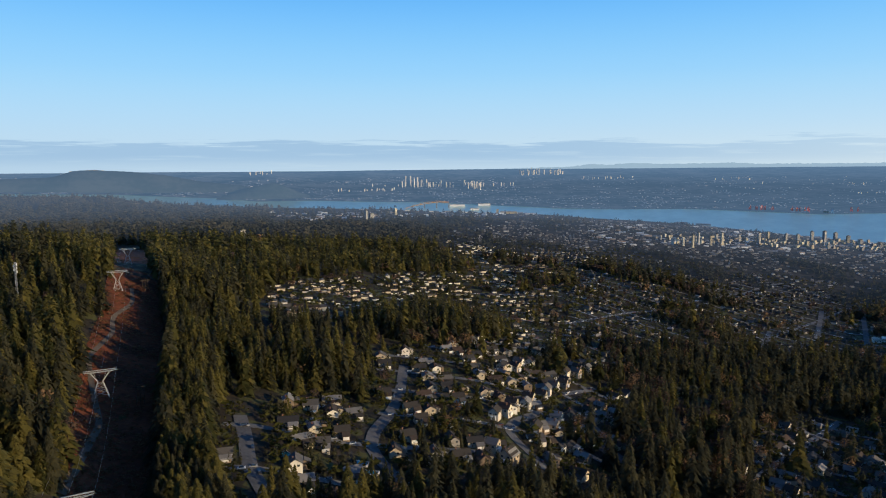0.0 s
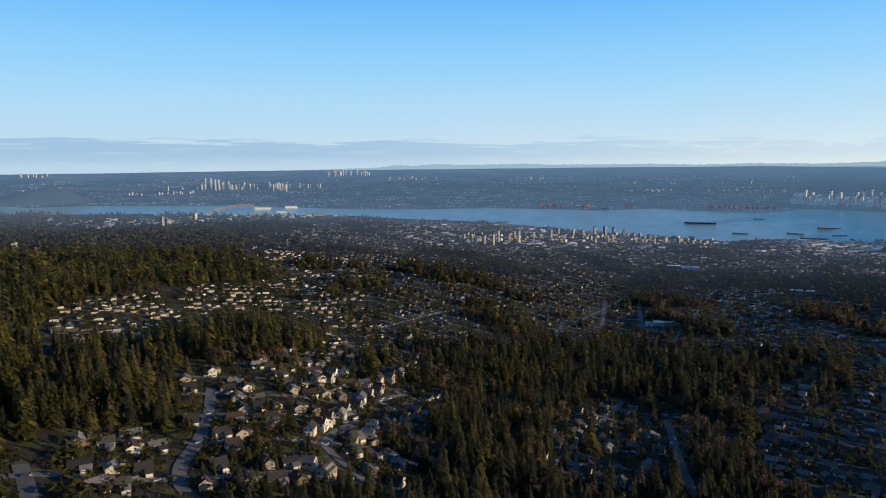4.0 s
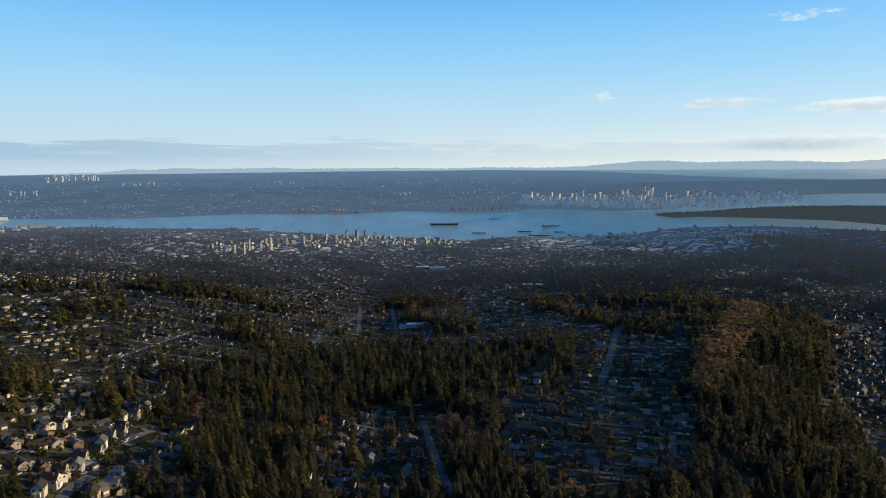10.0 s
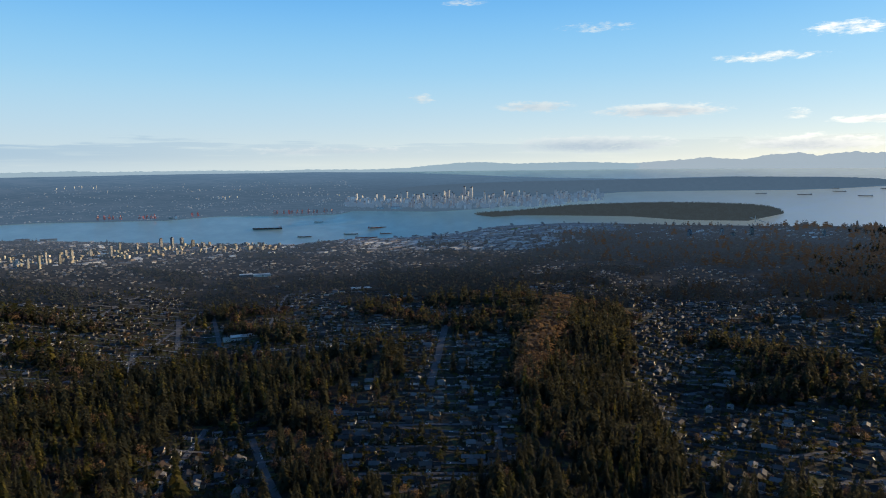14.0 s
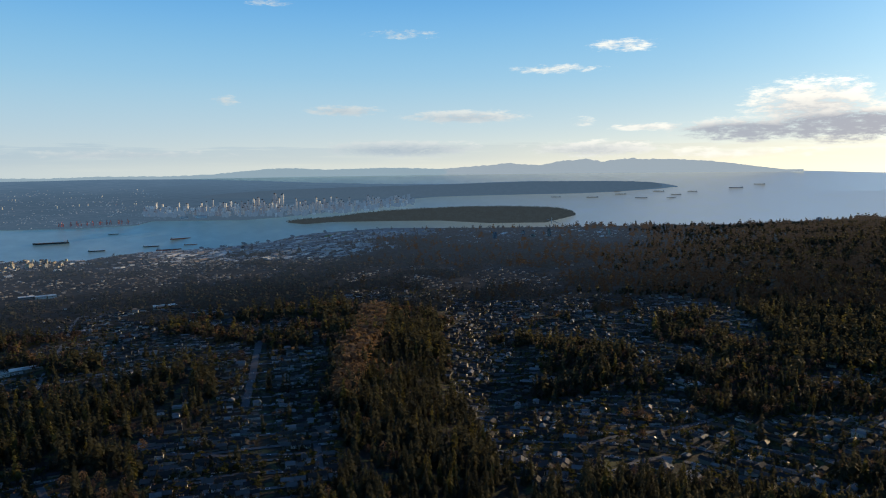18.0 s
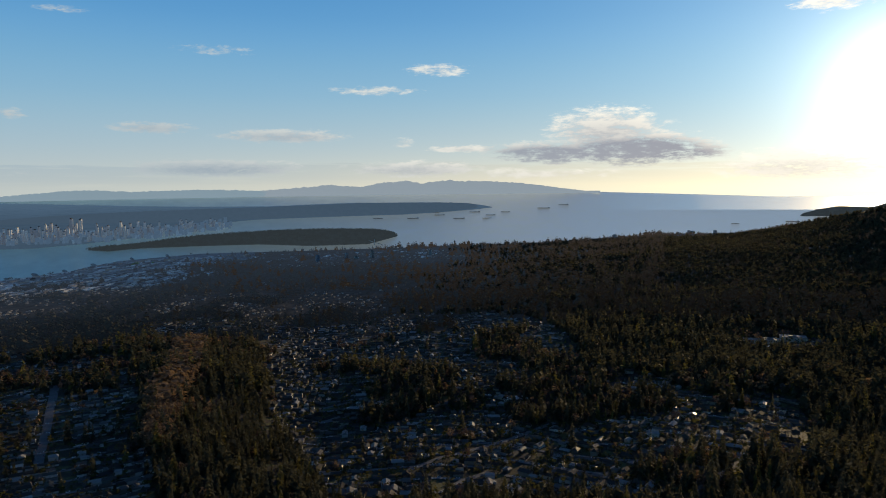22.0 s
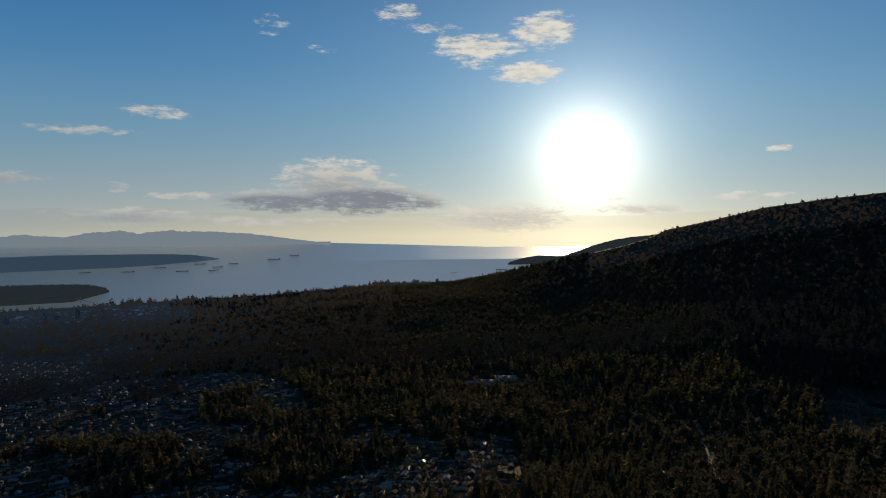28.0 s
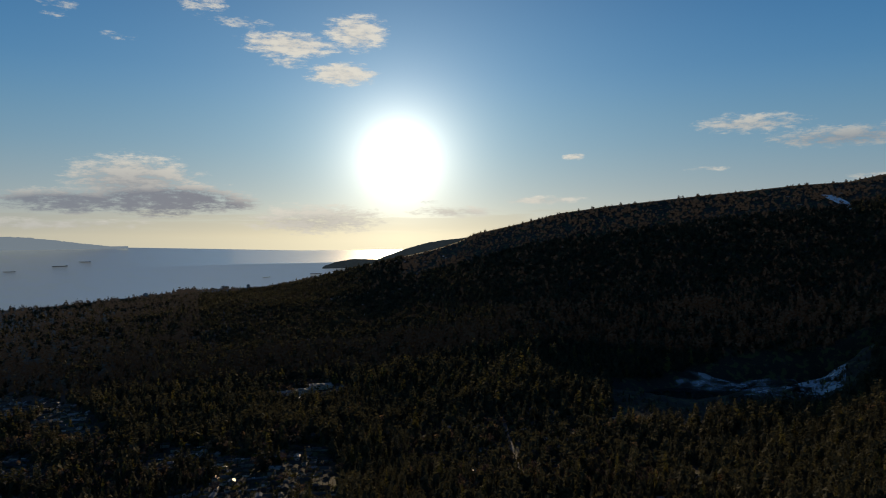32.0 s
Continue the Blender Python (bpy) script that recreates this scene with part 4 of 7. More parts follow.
def house_share(az, el):
    s = np.zeros_like(az)
    for a, e, wa, we, k in ZONES:
        d = ((az - a) / wa) ** 4 + ((el - e) / we) ** 4
        s = np.maximum(s, k * np.clip(1.6 - d, 0, 1))
    # the wooded ravine between the two suburbs
    left = np.interp(el, [-25, -18, -11.8], [58.5, 56.8, 59.5])
    right = np.interp(el, [-25, -20.8, -16, -11.8], [71, 68.3, 64.5, 60.8])
    s = np.where((az > left) & (az < right) & (el < -11.8), 0.0, s)
    # a belt of tall trees in front of the middle suburb
    s = np.where((az > 18) & (az < 47) & (el < -15.5) & (el > -19.5), s * 0.25, s)
    # dark wood between the ridge and the lower suburb
    s = np.where((az > 15.5 + (el + 27) * 0.25) & (az < 23.5) & (el < -16.5), s * 0.12, s)
    return s


# street grid of each sector: azimuths, nearest and farthest distance, house spacing, spacing of the streets
SECTORS = [(-38, 10, 290, 2000, 16.0, 56.0), (10, 40, 340, 2000, 15.0, 52.0), (40, 62, 340, 2000, 12.0, 44.0), (62, 85, 400, 2000, 13.0, 46.0), (85, 135, 400, 2000, 14.0, 50.0)]
BLOCK = 190.0


def street_turn(az):
    return np.interp(az, [-40, -5, 12, 25, 50, 62, 80, 100, 130], [0.2, 0.3, -0.9, -0.75, -0.85, -1.3, -1.45, -1.9, -2.1])


def bend(u, v, i):
    """How far the streets of a sector wander from straight lines."""
    return smooth_noise(u, v, 270.0, 400 + i) * (44 if i in (0, 1, 4) else 22)


def on_street(x, y, half):
    a, q = at_xy(x, y)
    out = np.zeros(len(x), bool)
    for i, (a0, a1, q0, q1, dx, p) in enumerate(SECTORS):
        th = float(street_turn((a0 + a1) / 2))
        u, v = x * math.cos(th) + y * math.sin(th), -x * math.sin(th) + y * math.cos(th)
        v0 = v - bend(u, v, i)
        d = np.minimum(np.abs((v0 + p / 2) % p - p / 2), np.abs((u + BLOCK / 2) % BLOCK - BLOCK / 2))
        out |= (a >= a0) & (a < a1) & (q > q0) & (q < q1) & (d < half)
    return out


def grove(x, y):
    """Stands of old trees left between the blocks of houses."""
    return smooth_noise(x, y, 140, 77) + 0.5 * smooth_noise(x, y, 52, 78) > 0.19


def in_corridor(az, el, margin=0.0):
    lo = np.interp(el, [-24, -16.8, -11.3, -7.6, -5.9], [-30.2, -28.5, -26.2, -25.4, -25.0])
    hi = np.interp(el, [-24.8, -17.5, -13.4, -8.6, -5.9], [-23.8, -22.8, -22.4, -22.7, -24.2])
    return (az > lo - margin) & (az < hi + margin) & (el < -5.9)


def in_rust(az, el):
    """Stands of bare and rust-brown broadleaf trees."""
    spine = np.interp(el, [-18.5, -15.5, -13.5, -11.7], [57.2, 57.8, 59.3, 60.0])
    a = np.abs(az - spine) < np.interp(el, [-18.5, -15, -11.7], [0.8, 1.3, 1.0])
    return a & (el < -11.5) & (el > -18.8)


def lake_clear(az, q):
    mid = np.interp(az, [131.5, 135, 137.5, 141, 147, 151], [1530, 1575, 1587, 1702, 1794, 1886])
    return ~((az > 131) & (az < 149) & (q > mid - 300) & (q < mid + 80))


def frond_tree(n, seed, width=0.25, lift=0.06):
    """Conifer one metre high: drooping boughs round a stem, as loose kites."""
    r = np.random.default_rng(seed)
    h = lift + (1 - lift) * (np.arange(n) + r.random(n)) / n * 0.97
    a = np.arange(n) * 2.39996 + r.normal(0, 0.4, n)
    ln = width * (1.02 - h) ** 0.75 * r.uniform(0.65, 1.2, n) + 0.008
    dr = ln * r.uniform(0.25, 0.65, n)
    w = ln * r.uniform(0.30, 0.50, n) + 0.006
    c, s = np.cos(a), np.sin(a)
    root = np.stack([c * 0, s * 0, h + 0.035], -1)
    tip = np.stack([c * ln, s * ln, h - dr], -1)
    ml = np.stack([c * ln * 0.55 - s * w, s * ln * 0.55 + c * w, h - dr * 0.75], -1)
    mr = np.stack([c * ln * 0.55 + s * w, s * ln * 0.55 - c * w, h - dr * 0.75], -1)
    v = np.stack([root, ml, tip, mr], 1).reshape(-1, 3)
    return v, np.arange(4 * n).reshape(-1, 4)


def spike_tree(n, seed, width=0.25, lift=0.05):
    """Conifer one metre high: short three-cornered sprays over an uneven cone."""
    r = np.random.default_rng(seed)
    h = lift + (1 - lift) * ((np.arange(n) + r.random(n)) / n) ** 1.15 * 0.96
    a = np.arange(n) * 2.39996 + r.normal(0, 0.5, n)
    lobes = 1 + 0.16 * np.sin(3 * a + seed) + 0.12 * np.sin(h * 31 + 2 * a)
    reach = (width * (1.0 - h) ** 0.8 * lobes + 0.008) * r.uniform(0.75, 1.1, n)
    size = np.minimum(reach, width) * (60 / n) ** 0.42 * 0.58 + 0.012
    inner = np.maximum(reach - size * 1.3, reach * 0.12)
    half = size * r.uniform(0.45, 0.75, n)
    c, s = np.cos(a), np.sin(a)
    drop = size * r.uniform(0.35, 0.9, n)
    tip = np.stack([c * reach, s * reach, h - drop], -1)
    lean = r.uniform(-0.3, 0.3, n) * size
    one = np.stack([c * inner - s * half, s * inner + c * half, h + size * 0.35 + lean], -1)
    two = np.stack([c * inner + s * half, s * inner - c * half, h + size * 0.35 - lean], -1)
    return np.stack([tip, one, two], 1).reshape(-1, 3), np.arange(3 * n).reshape(-1, 3)


def clump_tree(n, seed, spread=0.36):
    """Broadleaf tree one metre high: an uneven crown of small loose sprays over bare limbs."""
    r = np.random.default_rng(seed)
    d = r.normal(size=(n, 3))
    d /= np.linalg.norm(d, axis=1)[:, None]
    c = d * np.array([spread, spread, 0.36]) * r.uniform(0.45, 1.0, (n, 1)) + np.array([0, 0, 0.6])
    u = r.normal(size=(n, 3))
    u /= np.linalg.norm(u, axis=1)[:, None]
    w = np.cross(u, d)
    w /= np.linalg.norm(w, axis=1)[:, None] + 1e-6
    s = r.uniform(0.06, 0.13, (n, 1)) * (40 / n) ** 0.5
    v = np.stack([c - u * s, c - w * s * 0.6, c + u * s, c + w * s * 0.6 - d * s * 0.4], 1).reshape(-1, 3)
    return v, np.arange(4 * n).reshape(-1, 4)


def scatter(template, pos, tall, wide, turn):
    v, f = template
    c, s = np.cos(turn)[:, None], np.sin(turn)[:, None]
    x = (v[None, :, 0] * c - v[None, :, 1] * s) * wide[:, None] + pos[:, 0, None]
    y = (v[None, :, 0] * s + v[None, :, 1] * c) * wide[:, None] + pos[:, 1, None]
    z = v[None, :, 2] * tall[:, None] + pos[:, 2, None]
    n = len(pos)
    return np.stack([x, y, z], -1).reshape(-1, 3), (f[None] + (np.arange(n) * len(v))[:, None, None]).reshape(-1, f.shape[1])


def joined(name, sets, mats, label, category, index=None, each=0):
    """Many loose pieces in one mesh; with each, every run of that many faces gets a tone of its own."""
    vs, fs, off = [], [], 0
    for v, f in sets:
        vs.append(v)
        fs.append(f + off)
        off += len(v)
    me = np_mesh(name, np.concatenate(vs), np.concatenate(fs), mats, index)
    if each:
        n = len(me.polygons)
        me.attributes.new("tone", "FLOAT", "FACE").data.foreach_set("value", np.repeat(rng.random(n // each + 1), each)[:n].astype(np.float32))
    return tagged(new(name, me), label, category, kind="stuff")


def candidates(q0, q1, spacing, a0=-38.0, a1=152.0):
    """Evenly strewn places in a ring sector: azimuth, distance."""
    n = int(math.radians(a1 - a0) * (q1 * q1 - q0 * q0) / 2 / spacing ** 2)
    return rng.uniform(a0, a1, n), np.sqrt(rng.uniform(q0 * q0, q1 * q1, n))


CLEARINGS = [(7.0, -19.6, 4.6, 2.2), (9.4, -21.3, 2.2, 1.3), (6.2, -16.8, 2.0, 0.7), (11.2, -17.2, 1.6, 0.7), (5.8, -24.2, 2.2, 1.0), (14.0, -20.3, 2.6, 1.4)]


def in_clearing(az, el):
    return np.any([((az - a) / wa) ** 2 + ((el - e) / we) ** 2 < 1 for a, e, wa, we in CLEARINGS], axis=0)


TREES = []
for q0, q1, gap in ((200, 600, 8.2), (600, 1100, 9.4), (1100, 1700, 11.2), (1700, 2500, 14.0), (2500, 3500, 18.0), (3500, 4300, 22.0)):
    a, q = candidates(q0, q1, gap)
    k = q < edge_r(a) - 5
    a, q = a[k], q[k]
    z = ground_z(a, q)
    e = view_el(a, q, z)
    hs = house_share(a, e)
    x, y = q * np.sin(np.radians(a)), q * np.cos(np.radians(a))
    patch = smooth_noise(x, y, 70, 21) + smooth_noise(x, y, 28, 22) * 0.6
    keep = rng.random(len(a)) < np.where(hs > 0.05, np.clip(np.where(q < 1050, 0.58, 0.58) - hs * 0.45 + patch * (1.3 - 0.7 * hs), 0.04, 1), np.clip(0.84 + patch * 1.5, 0.3, 1))
    gr = grove(x, y) & (q > np.where(a < 26, 760, 420)) & ~((a > 41) & (a < 58) & (e < -14)) & ~((a > -17) & (a < 6) & (e > -12.9) & (e < -8.9))
    keep |= gr & (rng.random(len(a)) < 0.95)
    wall_of_trees = (a > -24) & (a < -17.5) & (q < 760) & (hs < 0.05)
    keep |= wall_of_trees
    keep &= ~in_corridor(a, e, 0.45) & (in_lake(a, q) < 0.02) & ~near_road(x, y) & ~((hs > 0.12) & on_street(x, y, 4.5) & ~gr)
    keep &= ~((a > 41) & (a < 66) & (e > np.interp(a, [41, 50, 66], [-6.7, -6.6, -5.6])) & (rng.random(len(a)) < 0.88))
    keep &= ~((a > -14) & (a < 9) & (e > -4.8) & (rng.random(len(a)) < 0.85))
    keep &= ~(in_clearing(a, e) & (rng.random(len(a)) < 0.93))
    TREES.append((a[keep], q[keep], z[keep], e[keep], hs[keep], patch[keep]))
# the winding strip of autumn trees above the ravine
a, q = candidates(600, 1700, 8.0, 55.5, 62.5)
z = ground_z(a, q)
e = view_el(a, q, z)
k = in_rust(a, e)
TREES.append((a[k], q[k], z[k], e[k], np.zeros(k.sum()), np.zeros(k.sum())))
# the unbroken wall of trees along the power line
a, q = candidates(250, 1000, 6.0, -23.6, -19.0)
z = ground_z(a, q)
e = view_el(a, q, z)
k = ~in_corridor(a, e, 0.3) & (house_share(a, e) < 0.05)
TREES.append((a[k], q[k], z[k], e[k], np.zeros(k.sum()), np.zeros(k.sum())))
TA, TQ, TZ, TE, TH, TP = (np.concatenate([t[i] for t in TREES]) for i in range(6))
TX, TY = TQ * np.sin(np.radians(TA)), TQ * np.cos(np.radians(TA))
tn = len(TA)
age = smooth_noise(TX, TY, 120, 31)
tall = np.clip(rng.normal(25, 8.5, tn) + age * 19, 7, 50) * np.where((TH > 0.3) & ~(grove(TX, TY) & (TQ > np.where(TA < 26, 760, 420))), np.where(rng.random(tn) < 0.22, 0.85, np.where(TQ > 1000, 0.38, 0.42)), 1.0)
tall *= np.where((TA > 98) & (TQ > 2150), 0.55, 1.0)
tall *= np.where(TQ > 2300, 0.8, 1.0) * np.where((TA > 4) & (TA < 45) & (TQ > 1800), 0.62, 1.0)
rusty = (in_rust(TA, TE) & (rng.random(tn) < 0.9)) | (rng.random(tn) < np.where(TH > 0.2, np.where(TQ > 900, 0.34, 0.2), np.where((TA > 2) & (TA < 62), np.where(smooth_noise(TX, TY, 75, 44) > 0.12, 0.45, 0.05), 0.035)) + np.where((TA > 33) & (TA < 78) & (TE > -13) & (TE < -5.5), 0.30, 0.0))
tall = np.where((TA > -24) & (TA < -19.5) & (TQ < 1000), np.maximum(tall, 30), tall)
tall = np.where(rusty & ~in_rust(TA, TE), tall * 0.66, tall)
tall = np.where(rusty, np.minimum(tall, np.where(in_rust(TA, TE), 27, 19)), tall)
tall = np.where(lake_clear(TA, TQ), tall, tall * 0.3)
wide = tall * rng.uniform(0.75, 1.4, tn) * np.where(rusty, 1.0, np.where(TQ > 1100, 1.15, 1.0))
wide = np.where(TQ > 2300, wide * np.where(TA > 100, 2.1, 1.5), wide)
turn = rng.uniform(0, 6.283, tn)
glade = (TA > -17) & (TA < 6) & (TE > -12.9) & (TE < -8.9) & (TH > 0.1) & (rng.random(tn) > 0.12)
tall = np.where(glade, tall * 0.5, tall)
wide = np.where(in_rust(TA, TE) & rusty, wide * 1.35, wide)
spot = np.stack([TX, TY, TZ - 0.6], -1)

# ---- the woods ----
NEAR_T = np.argsort(TQ + np.where((TE < -31) | rusty, 9000, 0))[:230]
near_mask = np.zeros(tn, bool)
near_mask[NEAR_T] = True


def wood(name, mask, make, mat, label, category="forest"):
    ids = np.nonzero(mask & ~near_mask)[0]
    if len(ids) == 0:
        return
    sets = []
    for k in range(4):
        pick = ids[k::4]
        if len(pick):
            sets.append(scatter(make(k), spot[pick], tall[pick], wide[pick], turn[pick]))
    joined(name, sets, [mat], label, category, each=len(make(0)[1]))


# more light needles on the sunlit left: sunlight partly put into tree colour
warm = rng.random(tn) < np.interp(TA, [-8, 12, 40], [0.62, 0.26, 0.1])
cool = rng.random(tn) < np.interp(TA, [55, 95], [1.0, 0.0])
for tint, mat, word in ((warm, "needle", "olive-green"), (~warm, "needle_dark", "dark green")):
    c = tint & ~rusty
    wood("conifer_wood", c & (TE < -29.5), lambda k: spike_tree(36, 35 + k, 0.25), M[mat], "%s conifers right below the start" % word)
    wood("conifer_wood", c & (TE >= -29.5) & (TQ < 500), lambda k: spike_tree(260, 40 + k, 0.25), M[mat], "dense %s conifers on the near slope" % word)
    wood("conifer_wood", c & (TE >= -29.5) & (TQ >= 500) & (TQ < 760), lambda k: spike_tree(110, 45 + k, 0.25), M[mat], "%s conifers round the near houses" % word)
    wood("conifer_wood", c & (TQ >= 760) & (TQ < 1250), lambda k: spike_tree(38, 50 + k, 0.25), M[mat], "%s conifers between the suburbs" % word)
    wood("conifer_wood", c & (TQ >= 1250) & (TQ < 1800), lambda k: spike_tree(15, 60 + k, 0.27), M[mat], "%s conifers farther down the slope" % word)
# trees past 1.8 km glow to imitate haze, warmer towards the sun
for tint, mat in ((cool, "far_needle"), (~cool, "warm_haze_needle")):
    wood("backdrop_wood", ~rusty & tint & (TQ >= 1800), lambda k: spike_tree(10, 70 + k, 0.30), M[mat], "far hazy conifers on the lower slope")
# close woods on the slopes under the sun
wa, wq = candidates(700, 3700, 12.5, 72, 152)
k = (rng.random(len(wa)) < np.clip((wa - np.where(wq > 1700, 79, 73) + 9 * smooth_noise(wq * np.sin(np.radians(wa)), wq * np.cos(np.radians(wa)), 120, 61)) / 15, 0, 1)) & ((wq < 3000) | (wa < 114))
wa, wq = wa[k], wq[k]
wz = ground_z(wa, wq)
we = view_el(wa, wq, wz)
k = (house_share(wa, we) < 0.3) & (in_lake(wa, wq) < 0.02) & lake_clear(wa, wq) & (wq < edge_r(wa) - 8) & ~near_road(wq * np.sin(np.radians(wa)), wq * np.cos(np.radians(wa)))
wh = np.clip(rng.normal(20, 5, k.sum()), 9, 32)
joined("conifer_wood", [scatter(spike_tree(11, 77, 0.34), polar(wa[k], wq[k], wz[k] - 0.6), wh, wh * 1.25, rng.uniform(0, 6.28, k.sum()))], [M["needle_dark"]], "close dark green conifers on the slope below the sun", "forest", each=11)
rust_kind = (rng.random(tn) < np.where((TH > 0.2) & (TQ > 900), 0.3, 0.6)) | in_rust(TA, TE)
for kind, mat, word in ((rust_kind, "rust", "rust-brown autumn"), (~rust_kind, "twig", "bare grey-brown")):
    wood("broadleaf_wood", rusty & kind & (TQ < 620), lambda k: clump_tree(130, 85 + k), M[mat], "%s broadleaf trees beside the near houses" % word)
    wood("broadleaf_wood", rusty & kind & (TQ >= 620) & (TQ < 1150), lambda k: clump_tree(92, 80 + k), M[mat], "%s broadleaf trees among the conifers" % word)
    wood("broadleaf_wood", rusty & kind & (TQ >= 1150) & (TQ < 1800), lambda k: clump_tree(14, 90 + k, 0.42), M[mat], "%s broadleaf trees in the distance" % word)


# these too have haze painted into their emission
wood("backdrop_broadleaf", rusty & (TQ >= 1800), lambda k: clump_tree(10, 95 + k, 0.42), M["far_rust"], "far hazy brown broadleaf trees on the lower slope")


def trunk_build(bm, h=1.0, r=0.014):
    lower = [bm.verts.new((math.cos(a) * r, math.sin(a) * r, 0)) for a in np.linspace(0, 6.283, 7)[:-1]]
    upper = [bm.verts.new((math.cos(a) * r * 0.15, math.sin(a) * r * 0.15, h * 0.97)) for a in np.linspace(0, 6.283, 7)[:-1]]
    for i in range(6):
        j = (i + 1) % 6
        bm.faces.new((lower[i], lower[j], upper[j], upper[i]))


trunk_me = bm_mesh("trunk", trunk_build, M["bark"])
crown_me = [np_mesh("crown", *spike_tree(1000, 100 + k, 0.215 + 0.012 * k), [M["needle"] if k % 2 else M["needle_dark"]]) for k in range(6)]
for i, k in enumerate(NEAR_T):
    ob = thing("conifer", spot[k], turn[k], "tall %s conifer with drooping boughs on the slope" % ("olive-green" if i % 2 else "dark green"), "tree", "conifers on the near slope")
    ob.scale = (float(wide[k]), float(wide[k]), float(tall[k]))
    part("trunk", trunk_me, ob)
    part("crown", crown_me[(i % 2) + 2 * (i // 2 % 3)], ob)

# ---- gardens: hedges, shrubs and small trees between the houses ----
sets, ev = [], []
for q0, q1, gap in ((280, 800, 4.6), (800, 1400, 7.0), (1400, 2150, 9.0)):
    a, q = candidates(q0, q1, gap)
    z = ground_z(a, q)
    hsr = house_share(a, view_el(a, q, z))
    x, y = q * np.sin(np.radians(a)), q * np.cos(np.radians(a))
    k = (rng.random(len(a)) < hsr * 1.0 + 0.05 * (hsr > 0.1)) & ~near_road(x, y, 1.0) & ~on_street(x, y, 4.5)
    p = np.stack([x, y, z - 0.3], -1)[k]
    h = rng.gamma(4.0, 1.1, len(p)) + 1.2
    w = h * rng.uniform(0.9, 1.7, len(p))
    t = rng.uniform(0, 6.28, len(p))
    n = (16, 9, 5)[(q0 > 500) + (q0 > 1000)]
    half = rng.random(len(p)) < 0.6
    sets.append(scatter(clump_tree(n, 300, 0.42), p[half], h[half], w[half], t[half]))
    ev.append(scatter(frond_tree(n, 301, 0.32), p[~half], h[~half] * 1.4, w[~half], t[~half]))
joined("garden_shrubs", sets, [M["grass_leaf"]], "clipped hedges and shrubs in the gardens", "shrubs")
joined("garden_evergreens", ev, [M["needle_dark"]], "small dark evergreens in the gardens", "shrubs")

# ---- power line ----
ce = np.linspace(-25.5, -6.2, 60)
rows = []
lo = np.interp(ce, [-25.5, -16.8, -11.3, -7.6, -5.9], [-30.9, -29.0, -26.7, -25.9, -25.4])
hi = np.interp(ce, [-25.5, -17.5, -13.4, -8.6, -5.9], [-23.3, -22.3, -21.9, -22.3, -23.8])
cq = np.array([ground_at(-26.0, e, CAM_Z) for e in ce])
for f in np.linspace(0, 1, 28):
    rows.append(on_ground(lo + (hi - lo) * f, cq, 0.3 + 0.0 * f))
rows = [r + np.column_stack([np.zeros(60), np.zeros(60), smooth_noise(r[:, 0], r[:, 1], 5, 77) * 0.5]) for r in rows]
tagged(new("corridor_ground", smooth(np_mesh("corridor_ground", np.concatenate(rows), grid_faces(28, 60), [M["brush"]]))),
       "red-brown brush in the cleared strip under a power line", "ground", kind="structure")
bn = 2600
bf, bi = rng.random(bn), rng.integers(0, 60, bn)
ba, bq = lo[bi] + (hi[bi] - lo[bi]) * bf, cq[bi] + rng.uniform(-6, 6, bn)
bp = on_ground(ba, bq, 0.1)
bt = rng.uniform(0.8, 2.6, bn)
clear = ~near_road(bp[:, 0], bp[:, 1], 1.0)
joined("brush", [scatter(clump_tree(10, 5, 0.6), bp[clear], bt[clear], bt[clear] * 1.3, rng.uniform(0, 6.28, clear.sum()))], [M["rust"]], "low rust-red bushes in the cleared strip", "bushes")


